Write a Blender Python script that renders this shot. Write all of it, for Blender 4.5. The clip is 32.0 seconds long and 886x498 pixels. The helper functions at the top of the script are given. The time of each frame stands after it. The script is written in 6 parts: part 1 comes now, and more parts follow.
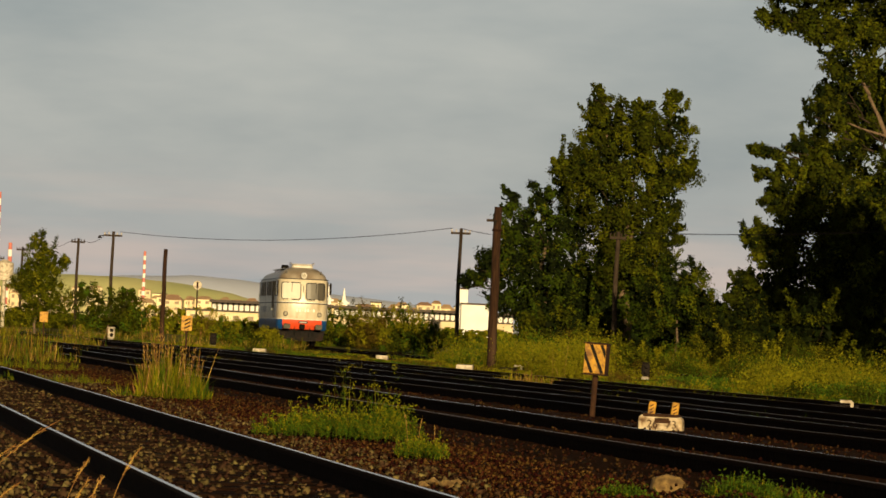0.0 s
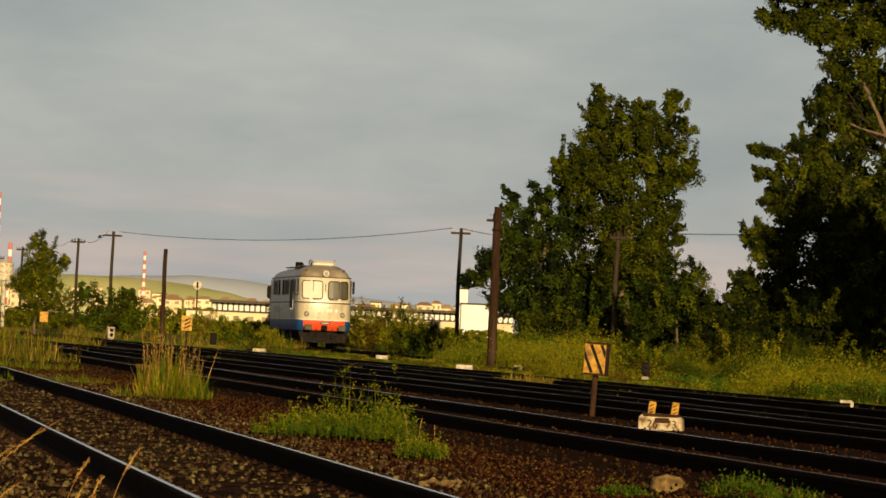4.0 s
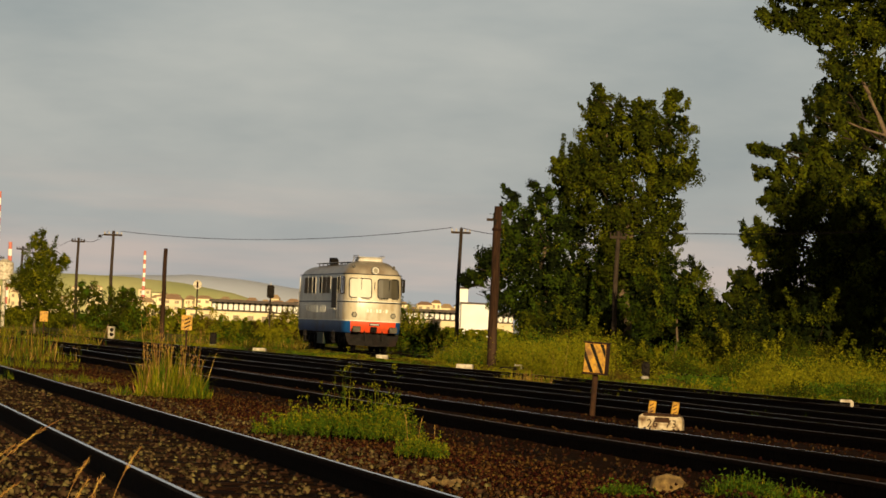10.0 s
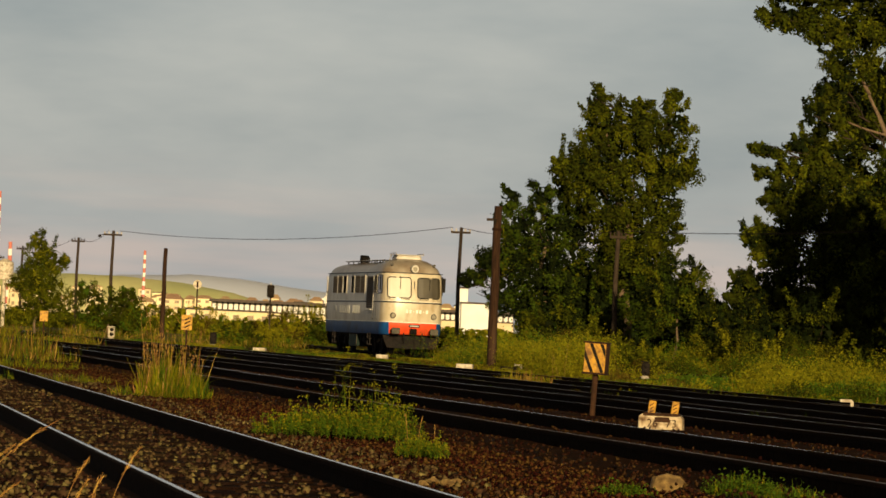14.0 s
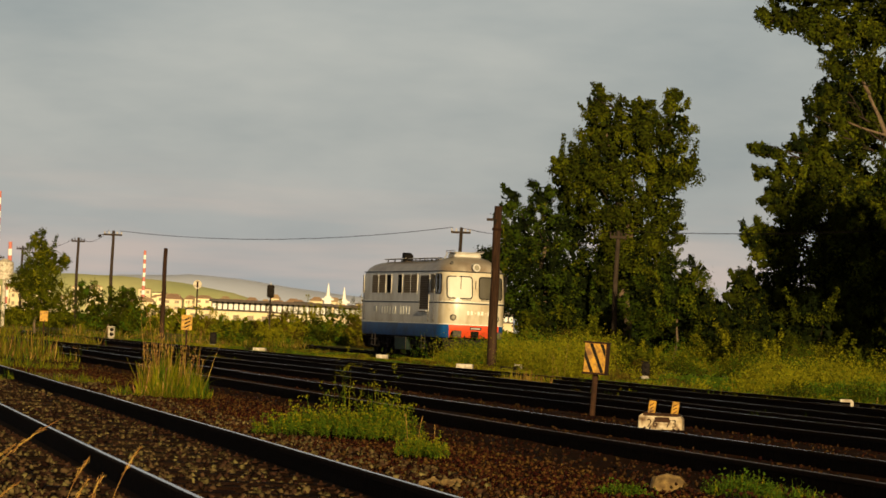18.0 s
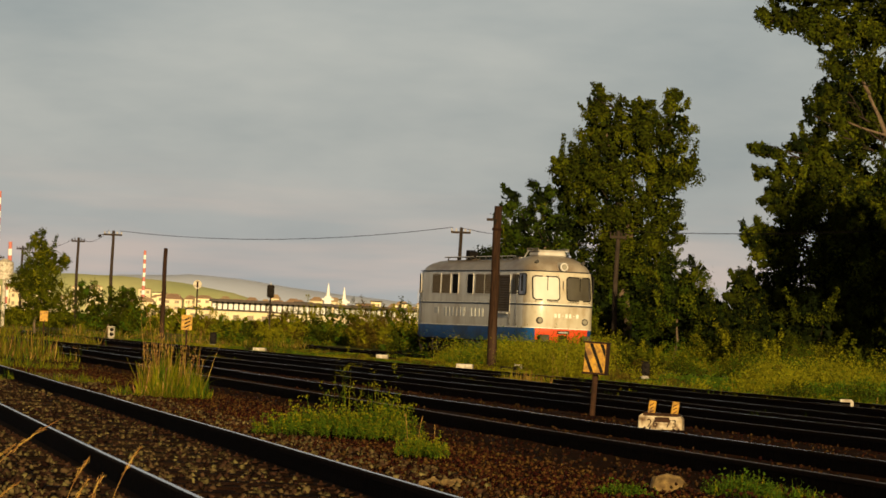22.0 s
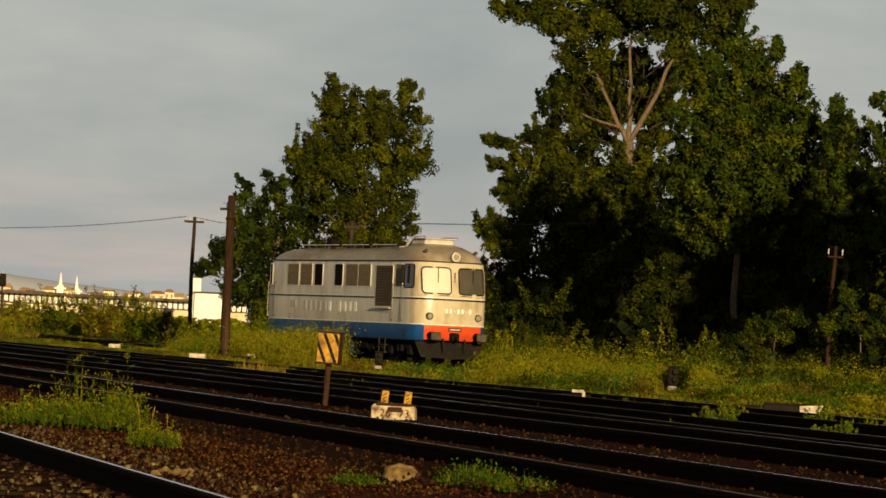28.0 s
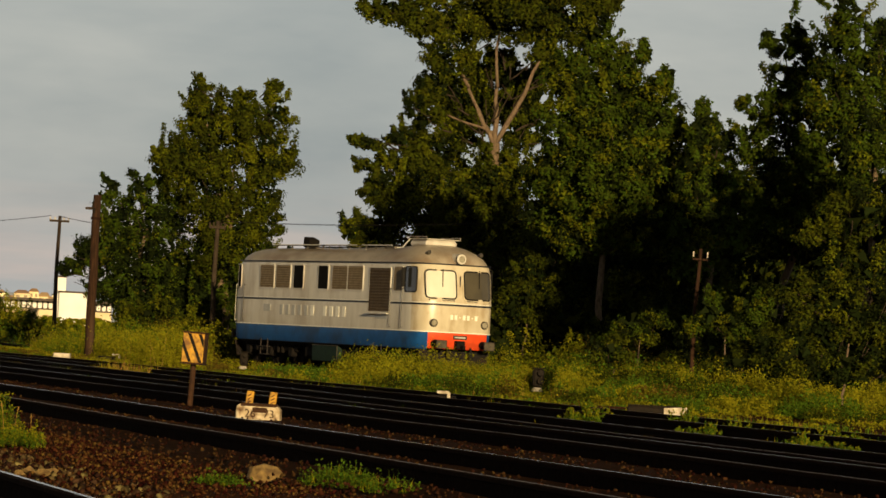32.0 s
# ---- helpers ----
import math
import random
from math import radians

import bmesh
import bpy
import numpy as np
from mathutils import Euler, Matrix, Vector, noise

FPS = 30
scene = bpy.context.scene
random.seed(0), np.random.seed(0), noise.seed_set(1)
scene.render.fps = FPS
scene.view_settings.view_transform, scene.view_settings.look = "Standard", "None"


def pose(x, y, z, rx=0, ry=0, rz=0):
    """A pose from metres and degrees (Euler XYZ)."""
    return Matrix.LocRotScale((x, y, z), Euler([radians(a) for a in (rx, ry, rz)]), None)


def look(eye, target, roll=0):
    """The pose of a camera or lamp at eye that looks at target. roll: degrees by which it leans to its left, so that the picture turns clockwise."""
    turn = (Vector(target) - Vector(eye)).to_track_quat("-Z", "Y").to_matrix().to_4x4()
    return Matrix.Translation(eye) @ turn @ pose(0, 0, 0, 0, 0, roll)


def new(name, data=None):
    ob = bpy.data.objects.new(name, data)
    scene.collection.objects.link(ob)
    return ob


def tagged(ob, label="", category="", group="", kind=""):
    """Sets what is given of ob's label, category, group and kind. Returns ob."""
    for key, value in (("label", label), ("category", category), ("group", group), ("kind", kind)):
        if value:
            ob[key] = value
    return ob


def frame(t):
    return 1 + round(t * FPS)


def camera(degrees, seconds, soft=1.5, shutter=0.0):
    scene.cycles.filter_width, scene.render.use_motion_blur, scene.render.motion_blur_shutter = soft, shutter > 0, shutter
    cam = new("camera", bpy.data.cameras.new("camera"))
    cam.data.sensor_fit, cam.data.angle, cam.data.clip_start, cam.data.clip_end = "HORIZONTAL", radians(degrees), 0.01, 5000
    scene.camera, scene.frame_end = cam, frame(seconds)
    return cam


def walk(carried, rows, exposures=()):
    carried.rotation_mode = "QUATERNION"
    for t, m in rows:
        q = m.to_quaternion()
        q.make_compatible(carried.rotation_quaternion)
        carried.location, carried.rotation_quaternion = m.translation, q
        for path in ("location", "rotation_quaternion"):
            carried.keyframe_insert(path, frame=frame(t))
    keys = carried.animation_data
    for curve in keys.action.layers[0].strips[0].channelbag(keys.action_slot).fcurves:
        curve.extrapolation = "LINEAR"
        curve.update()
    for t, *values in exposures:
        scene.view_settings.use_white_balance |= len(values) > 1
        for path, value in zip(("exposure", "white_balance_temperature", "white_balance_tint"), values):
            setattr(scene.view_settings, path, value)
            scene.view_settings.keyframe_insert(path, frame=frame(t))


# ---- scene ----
# ---------------------------------------------------------------- camera
FOV = 2 * math.degrees(math.atan(784 / 7000))
EYE = Vector((0.0, 0.0, 1.04))
cam = camera(FOV, 32.0, soft=1.6)


def aim(yaw, pitch, roll):
    a, b = radians(yaw), radians(pitch)
    return look(EYE, EYE + Vector((math.sin(a) * math.cos(b), math.cos(a) * math.cos(b), math.sin(b))), roll)


PAN = [
    (0.0, 0.0, 1.225, 2.60), (8.0, 0.0, 1.221, 2.60), (12.0, 0.0, 1.213, 2.60), (23.2, 0.0, 1.213, 2.60), (23.6, 0.002, 1.214, 2.60),
    (24.0, 0.023, 1.239, 2.60), (24.5, 0.069, 1.140, 2.60), (25.0, 0.19, 1.099, 2.59), (25.7, 0.52, 1.095, 2.58),
    (26.5, 1.096, 1.119, 2.577), (27.0, 2.107, 1.173, 2.62), (27.5, 3.086, 1.214, 2.70), (28.0, 3.861, 1.246, 2.75),
    (28.5, 4.448, 1.274, 2.76), (29.0, 4.753, 1.288, 2.79), (29.5, 5.133, 1.292, 2.85), (30.0, 5.50, 1.311, 2.92),
    (30.5, 5.679, 1.321, 2.91), (31.0, 5.695, 1.33, 2.91), (31.5, 5.702, 1.339, 2.92), (32.0, 5.802, 1.356, 3.0)]
walk(cam, [(t, aim(y, p, r)) for t, y, p, r in PAN], [(0.0, 0.04, 6780, 9.4), (32.0, 0.04, 6780, 9.4)])

# ---------------------------------------------------------------- light
SUN_AZ, SUN_EL = radians(172), radians(10)      # azimuth from +y towards +x
world = bpy.data.worlds.new("evening_sky")
scene.world = world
world.use_nodes = True
wn, wl = world.node_tree.nodes, world.node_tree.links
wn.clear()
w_out = wn.new("ShaderNodeOutputWorld")
w_bg = wn.new("ShaderNodeBackground")
w_sky = wn.new("ShaderNodeTexSky")
w_sky.sky_type = "NISHITA"
w_sky.sun_disc = False
w_sky.sun_elevation, w_sky.sun_rotation = SUN_EL, SUN_AZ
w_sky.air_density, w_sky.dust_density = 1.0, 2.0
w_co = wn.new("ShaderNodeTexCoord")
w_map = wn.new("ShaderNodeMapping")
w_map.inputs["Scale"].default_value = (5.0, 5.0, 16.0)
w_noise = wn.new("ShaderNodeTexNoise")
w_noise.inputs["Scale"].default_value = 1.6
w_noise.inputs["Detail"].default_value = 5.0
w_noise.inputs["Roughness"].default_value = 0.55
w_ramp = wn.new("ShaderNodeValToRGB")
w_ramp.color_ramp.elements[0].position, w_ramp.color_ramp.elements[0].color = 0.32, (3.0, 3.4, 3.65, 1)
w_ramp.color_ramp.elements[1].position, w_ramp.color_ramp.elements[1].color = 0.70, (5.1, 5.2, 5.05, 1)
w_sep = wn.new("ShaderNodeSeparateXYZ")
w_hor = wn.new("ShaderNodeMapRange")
w_hor.inputs["From Min"].default_value, w_hor.inputs["From Max"].default_value = 0.0, 0.045
w_hor.inputs["To Min"].default_value, w_hor.inputs["To Max"].default_value = 0.75, 0.0
w_mixh = wn.new("ShaderNodeMix")
w_mixh.data_type = "RGBA"
w_mix = wn.new("ShaderNodeMix")
w_mix.data_type = "RGBA"
w_mix.inputs["Factor"].default_value = 0.88
wl.new(w_co.outputs["Generated"], w_map.inputs["Vector"])
wl.new(w_map.outputs["Vector"], w_noise.inputs["Vector"])
wl.new(w_noise.outputs["Fac"], w_ramp.inputs["Fac"])
wl.new(w_co.outputs["Generated"], w_sep.inputs["Vector"])
wl.new(w_sep.outputs["Z"], w_hor.inputs["Value"])
wl.new(w_hor.outputs["Result"], w_mixh.inputs["Factor"])
w_map2 = wn.new("ShaderNodeMapping")
w_map2.inputs["Scale"].default_value = (9.0, 9.0, 90.0)
w_noise2 = wn.new("ShaderNodeTexNoise")
w_noise2.inputs["Scale"].default_value, w_noise2.inputs["Detail"].default_value = 1.0, 4.0
w_ramp2 = wn.new("ShaderNodeValToRGB")
w_ramp2.color_ramp.elements[0].position, w_ramp2.color_ramp.elements[0].color = 0.44, (4.3, 4.4, 4.5, 1)
w_ramp2.color_ramp.elements[1].position, w_ramp2.color_ramp.elements[1].color = 0.64, (7.6, 5.7, 5.0, 1)
wl.new(w_co.outputs["Generated"], w_map2.inputs["Vector"])
wl.new(w_map2.outputs["Vector"], w_noise2.inputs["Vector"])
wl.new(w_noise2.outputs["Fac"], w_ramp2.inputs["Fac"])
wl.new(w_ramp2.outputs["Color"], w_mixh.inputs["B"])
wl.new(w_ramp.outputs["Color"], w_mixh.inputs["A"])
wl.new(w_sky.outputs["Color"], w_mix.inputs["A"])
wl.new(w_mixh.outputs["Result"], w_mix.inputs["B"])
w_high = wn.new("ShaderNodeMapRange")          # unseen sky overhead darkened by choice, to weaken the fill light
w_high.interpolation_type = "SMOOTHSTEP"
w_high.inputs["From Min"].default_value, w_high.inputs["From Max"].default_value = 0.08, 0.50
w_high.inputs["To Min"].default_value, w_high.inputs["To Max"].default_value = 1.0, 0.07
wl.new(w_sep.outputs["Z"], w_high.inputs["Value"])
w_dim = wn.new("ShaderNodeMix")
w_dim.data_type, w_dim.blend_type = "RGBA", "MULTIPLY"
w_dim.inputs["Factor"].default_value = 1.0
wl.new(w_mix.outputs["Result"], w_dim.inputs["A"])
wl.new(w_high.outputs["Result"], w_dim.inputs["B"])
wl.new(w_dim.outputs["Result"], w_bg.inputs["Color"])
w_bg.inputs["Strength"].default_value = 0.1
wl.new(w_bg.outputs["Background"], w_out.inputs["Surface"])

sun = new("sun", bpy.data.lights.new("sun", "SUN"))
sun.data.energy, sun.data.angle, sun.data.color = 5.0, radians(0.6), (1.0, 0.77, 0.43)
to_sun = Vector((math.sin(SUN_AZ) * math.cos(SUN_EL), math.cos(SUN_AZ) * math.cos(SUN_EL), math.sin(SUN_EL)))
sun.matrix_world = look(to_sun * 50, (0, 0, 0))

# ---------------------------------------------------------------- materials
MATS = {}


def mat(name, a, b=None, scale=6.0, rough=0.8, bump=0.0, metal=0.0, stain=None, stain_scale=0.8, stain_amount=0.5,
        island=0.0, obrand=0.0, translucent=0.0, stretch=(1, 1, 1), bump_scale=None, spec=0.5):
    """Two-scale material: grain from a to b, larger stains, random tint by island or by object."""
    if name in MATS:
        return MATS[name]
    m = bpy.data.materials.new(name)
    MATS[name] = m
    m.use_nodes = True
    n, l = m.node_tree.nodes, m.node_tree.links
    p = n["Principled BSDF"]
    p.inputs["Roughness"].default_value = rough
    p.inputs["Metallic"].default_value = metal
    p.inputs["Specular IOR Level"].default_value = spec
    b = b or tuple(c * 0.8 for c in a)
    co = n.new("ShaderNodeTexCoord")
    mp = n.new("ShaderNodeMapping")
    mp.inputs["Scale"].default_value = stretch
    l.new(co.outputs["Object"], mp.inputs["Vector"])
    g = n.new("ShaderNodeTexNoise")
    g.inputs["Scale"].default_value, g.inputs["Detail"].default_value = scale, 4.0
    l.new(mp.outputs["Vector"], g.inputs["Vector"])
    mix = n.new("ShaderNodeMix")
    mix.data_type = "RGBA"
    mix.inputs["A"].default_value, mix.inputs["B"].default_value = (*a, 1), (*b, 1)
    r = n.new("ShaderNodeMapRange")
    r.inputs["From Min"].default_value, r.inputs["From Max"].default_value = 0.32, 0.68
    l.new(g.outputs["Fac"], r.inputs["Value"])
    l.new(r.outputs["Result"], mix.inputs["Factor"])
    col = mix.outputs["Result"]
    if stain:
        s = n.new("ShaderNodeTexNoise")
        s.inputs["Scale"].default_value, s.inputs["Detail"].default_value = stain_scale, 5.0
        l.new(mp.outputs["Vector"], s.inputs["Vector"])
        r2 = n.new("ShaderNodeMapRange")
        r2.inputs["From Min"].default_value, r2.inputs["From Max"].default_value = 0.48, 0.66
        r2.inputs["To Max"].default_value = stain_amount
        l.new(s.outputs["Fac"], r2.inputs["Value"])
        mx = n.new("ShaderNodeMix")
        mx.data_type = "RGBA"
        mx.inputs["B"].default_value = (*stain, 1)
        l.new(r2.outputs["Result"], mx.inputs["Factor"])
        l.new(col, mx.inputs["A"])
        col = mx.outputs["Result"]
    if island or obrand:
        if island:
            src = n.new("ShaderNodeNewGeometry").outputs["Random Per Island"]
        else:
            src = n.new("ShaderNodeObjectInfo").outputs["Random"]
        amount = island or obrand
        hv = n.new("ShaderNodeHueSaturation")
        v = n.new("ShaderNodeMapRange")
        v.inputs["To Min"].default_value, v.inputs["To Max"].default_value = 1 - amount, 1 + amount
        l.new(src, v.inputs["Value"])
        h = n.new("ShaderNodeMapRange")
        h.inputs["To Min"].default_value, h.inputs["To Max"].default_value = 0.5 - amount * 0.06, 0.5 + amount * 0.05
        l.new(src, h.inputs["Value"])
        l.new(v.outputs["Result"], hv.inputs["Value"])
        l.new(h.outputs["Result"], hv.inputs["Hue"])
        l.new(col, hv.inputs["Color"])
        col = hv.outputs["Color"]
    l.new(col, p.inputs["Base Color"])
    if bump:
        bn = n.new("ShaderNodeBump")
        bn.inputs["Strength"].default_value, bn.inputs["Distance"].default_value = bump, 0.02
        if bump_scale:
            g2 = n.new("ShaderNodeTexNoise")
            g2.inputs["Scale"].default_value, g2.inputs["Detail"].default_value = bump_scale, 3.0
            l.new(mp.outputs["Vector"], g2.inputs["Vector"])
            l.new(g2.outputs["Fac"], bn.inputs["Height"])
        else:
            l.new(g.outputs["Fac"], bn.inputs["Height"])
        l.new(bn.outputs["Normal"], p.inputs["Normal"])
    if translucent:
        tr = n.new("ShaderNodeBsdfTranslucent")
        l.new(col, tr.inputs["Color"])
        ms = n.new("ShaderNodeMixShader")
        ms.inputs["Fac"].default_value = translucent
        l.new(p.outputs["BSDF"], ms.inputs[1])
        l.new(tr.outputs["BSDF"], ms.inputs[2])
        l.new(ms.outputs["Shader"], n["Material Output"].inputs["Surface"])
    return m


M_EARTH = mat("earth", (0.090, 0.034, 0.012), (0.024, 0.010, 0.004), 16.0, 0.95, 0.9, stain=(0.018, 0.010, 0.005), stain_scale=0.5, stain_amount=0.7, bump_scale=22, spec=0.02)
M_STONE = mat("ballast_stone", (0.125, 0.078, 0.036), (0.014, 0.008, 0.004), 14.0, 0.95, 0.4, island=0.85, spec=0.04)
M_STONE_RED = mat("rusty_ballast_stone", (0.088, 0.034, 0.012), (0.018, 0.007, 0.003), 14.0, 0.95, 0.4, island=0.75, spec=0.04)
M_STONE_DARK = mat("dark_ballast_stone", (0.056, 0.024, 0.010), (0.014, 0.006, 0.003), 14.0, 0.95, 0.4, island=0.6, spec=0.04)
M_RAILTOP = mat("worn_rail_head", (0.80, 0.70, 0.64), (0.55, 0.46, 0.40), 30.0, 0.22, 0.03, metal=1.0, stretch=(1, 0.15, 1))
M_RAILDULL = mat("rusty_rail_head", (0.34, 0.28, 0.23), (0.20, 0.15, 0.11), 20.0, 0.45, 0.1, metal=0.8, stretch=(1, 0.2, 1))
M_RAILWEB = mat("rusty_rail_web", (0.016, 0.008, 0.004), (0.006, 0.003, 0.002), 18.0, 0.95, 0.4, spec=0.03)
M_DARKBED = mat("dark_track_ballast", (0.048, 0.020, 0.007), (0.014, 0.006, 0.003), 16.0, 0.95, 0.9, stain=(0.008, 0.005, 0.003), stain_scale=0.9, stain_amount=0.6, bump_scale=24, spec=0.02)
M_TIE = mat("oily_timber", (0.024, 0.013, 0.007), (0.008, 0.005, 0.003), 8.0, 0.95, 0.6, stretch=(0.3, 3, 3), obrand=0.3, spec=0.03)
M_BOLT = mat("rusty_iron", (0.030, 0.012, 0.006), (0.014, 0.006, 0.003), 30.0, 0.9, 0.3, spec=0.1)
M_POLE = mat("weathered_brown_pole", (0.050, 0.024, 0.012), (0.018, 0.009, 0.005), 10.0, 0.95, 0.5, stretch=(3, 3, 0.25), stain=(0.10, 0.06, 0.035), stain_scale=1.2, spec=0.15)
M_POLEGREY = mat("weathered_grey_pole", (0.060, 0.042, 0.028), (0.028, 0.020, 0.014), 10.0, 0.95, 0.4, stretch=(3, 3, 0.3), spec=0.15)
M_YELLOW = mat("yellow_paint", (0.62, 0.33, 0.018), (0.46, 0.22, 0.012), 9.0, 0.6, 0.1, stain=(0.12, 0.045, 0.010), stain_scale=11.0, stain_amount=0.85)
M_BLACK = mat("black_paint", (0.012, 0.010, 0.008), (0.022, 0.016, 0.011), 12.0, 0.8, 0.1, spec=0.1)
M_RUSTBOX = mat("rusty_sheet", (0.060, 0.026, 0.011), (0.026, 0.012, 0.006), 14.0, 0.85, 0.3, spec=0.2)
M_WHITE = mat("chalky_white_paint", (0.74, 0.66, 0.52), (0.50, 0.42, 0.30), 9.0, 0.8, 0.2, stain=(0.16, 0.09, 0.04), stain_scale=6.0, stain_amount=0.6)
M_CONC = mat("concrete", (0.42, 0.37, 0.30), (0.30, 0.26, 0.21), 12.0, 0.9, 0.4, stain=(0.16, 0.13, 0.10), stain_scale=2.0)
M_BARK = mat("bark", (0.20, 0.135, 0.08), (0.09, 0.058, 0.034), 9.0, 0.95, 0.8, stretch=(2, 2, 0.5))
M_LEAF = mat("poplar_leaf", (0.054, 0.064, 0.004), (0.030, 0.037, 0.003), 1.2, 0.8, island=0.35, translucent=0.25, spec=0.05)
M_LEAFGREEN = mat("green_poplar_leaf", (0.052, 0.078, 0.006), (0.028, 0.044, 0.004), 1.2, 0.8, island=0.35, translucent=0.25, spec=0.05)
# near-black leaf: crown shade put into colour, also mixed in as random bunches
M_LEAFSHADE = mat("shade_dark_leaf", (0.012, 0.019, 0.002), (0.006, 0.010, 0.001), 1.2, 0.8, island=0.3, translucent=0.15, spec=0.08)
M_LEAFFRESH = mat("fresh_leaf", (0.120, 0.128, 0.006), (0.072, 0.082, 0.005), 1.2, 0.8, island=0.35, translucent=0.3, spec=0.05)
M_WEED = mat("yellow_green_weed", (0.270, 0.245, 0.010), (0.140, 0.142, 0.007), 1.2, 0.85, island=0.18, translucent=0.3, spec=0.08)
M_GRASS = mat("green_grass", (0.088, 0.148, 0.010), (0.048, 0.090, 0.006), 2.0, 0.85, island=0.30, translucent=0.3, spec=0.08)
M_DRY = mat("dry_straw", (0.50, 0.29, 0.075), (0.28, 0.145, 0.034), 4.0, 0.85, island=0.4, translucent=0.2, spec=0.15)
M_OLIVE = mat("olive_brown_weed", (0.125, 0.088, 0.010), (0.070, 0.050, 0.007), 1.5, 0.85, island=0.3, translucent=0.25, spec=0.08)
M_FLOWER = mat("yellow_flower", (0.30, 0.24, 0.012), (0.22, 0.18, 0.012), 9.0, 0.8, island=0.3, spec=0.1)


# ---------------------------------------------------------------- mesh helpers
def mesh_ob(name, verts, faces, material, parent=None, smooth=False):
    me = bpy.data.meshes.new(name)
    me.from_pydata([tuple(v) for v in verts], [], faces)
    for m in (material if isinstance(material, (list, tuple)) else [material]):
        me.materials.append(m)
    if smooth:
        me.polygons.foreach_set("use_smooth", [True] * len(me.polygons))
    ob = new(name, me)
    if parent:
        ob.parent = parent
    return ob


def part(name, bm, material, parent, label="", smooth=False):
    me = bpy.data.meshes.new(name)
    bmesh.ops.recalc_face_normals(bm, faces=bm.faces)
    bm.to_mesh(me)
    bm.free()
    for m in (material if isinstance(material, (list, tuple)) else [material]):
        me.materials.append(m)
    if smooth:
        me.polygons.foreach_set("use_smooth", [True] * len(me.polygons))
    ob = new(name, me)
    if parent:
        ob.parent = parent
    if label:
        ob["label"] = label
    return ob


def empty(name, m=None):
    ob = new(name)
    ob.empty_display_size = 0.2
    if m is not None:
        ob.matrix_world = m
    return ob


def add_box(bm, c, s, bevel=0.0, m=None, mi=0):
    """Box with centre c and size s, edges bevelled."""
    t = Matrix.Translation(c) @ (m or Matrix()) @ Matrix.Diagonal((s[0], s[1], s[2], 1))
    r = bmesh.ops.create_cube(bm, size=1, matrix=t)
    fs = set()
    for v in r["verts"]:
        fs.update(v.link_faces)
    if bevel:
        es = {e for f in fs for e in f.edges}
        rb = bmesh.ops.bevel(bm, geom=list(es), offset=bevel, segments=1, affect="EDGES")
        fs = set(rb["faces"]) | {f for f in fs if f.is_valid}
    for f in fs:
        if f.is_valid:
            f.material_index = mi
    return bm


def add_tube(bm, a, b, r1, r2=None, seg=8, mi=0, caps=True):
    a, b = Vector(a), Vector(b)
    r2 = r1 if r2 is None else r2
    d = b - a
    t = Matrix.Translation((a + b) / 2) @ d.to_track_quat("Z", "Y").to_matrix().to_4x4()
    r = bmesh.ops.create_cone(bm, cap_ends=caps, segments=seg, radius1=r1, radius2=r2, depth=d.length, matrix=t)
    for v in r["verts"]:
        for f in v.link_faces:
            f.material_index = mi
    return bm


def taper(bm, pts, radii, seg=8):
    """One closed tapering tube through pts."""
    rows = []
    for i, p in enumerate(pts):
        d = (Vector(pts[min(i + 1, len(pts) - 1)]) - Vector(pts[max(i - 1, 0)])).normalized()
        u = d.orthogonal() if abs(d.z) < 0.9 else Vector((1, 0, 0)) - d * d.x
        u.normalize()
        w = d.cross(u)
        rows.append([bm.verts.new(Vector(p) + (u * math.cos(a) + w * math.sin(a)) * radii[i]) for a in (2 * math.pi * k / seg for k in range(seg))])
    for a, b in zip(rows, rows[1:]):
        for k in range(seg):
            bm.faces.new((a[k], a[(k + 1) % seg], b[(k + 1) % seg], b[k]))
    bm.faces.new(list(reversed(rows[0])))
    bm.faces.new(rows[-1])
    return bm


def box(c, s, bevel=0.0, m=None):
    return add_box(bmesh.new(), c, s, bevel, m)


def tube(a, b, r1, r2=None, seg=8):
    return add_tube(bmesh.new(), a, b, r1, r2, seg)


def stuff_quads(name, P, U, V, material, label, category, parent=None, mids=None):
    """Many small leaves: diamond quads at P spanned by half-vectors U (length) and V (width)."""
    n = len(P)
    verts = np.empty((n, 4, 3))
    verts[:, 0], verts[:, 1], verts[:, 2], verts[:, 3] = P - U, P + V, P + U, P - V
    me = bpy.data.meshes.new(name)
    me.vertices.add(4 * n)
    me.vertices.foreach_set("co", verts.ravel())
    me.loops.add(4 * n)
    me.loops.foreach_set("vertex_index", np.arange(4 * n, dtype=np.int32))
    me.polygons.add(n)
    me.polygons.foreach_set("loop_start", np.arange(0, 4 * n, 4, dtype=np.int32))
    for m in (material if isinstance(material, (list, tuple)) else [material]):
        me.materials.append(m)
    if mids is not None:
        me.polygons.foreach_set("material_index", mids.astype(np.int32))
    me.update(calc_edges=True)
    ob = new(name, me)
    if parent:
        ob.parent = parent
    if label:
        tagged(ob, label, category, kind="stuff")
    return ob


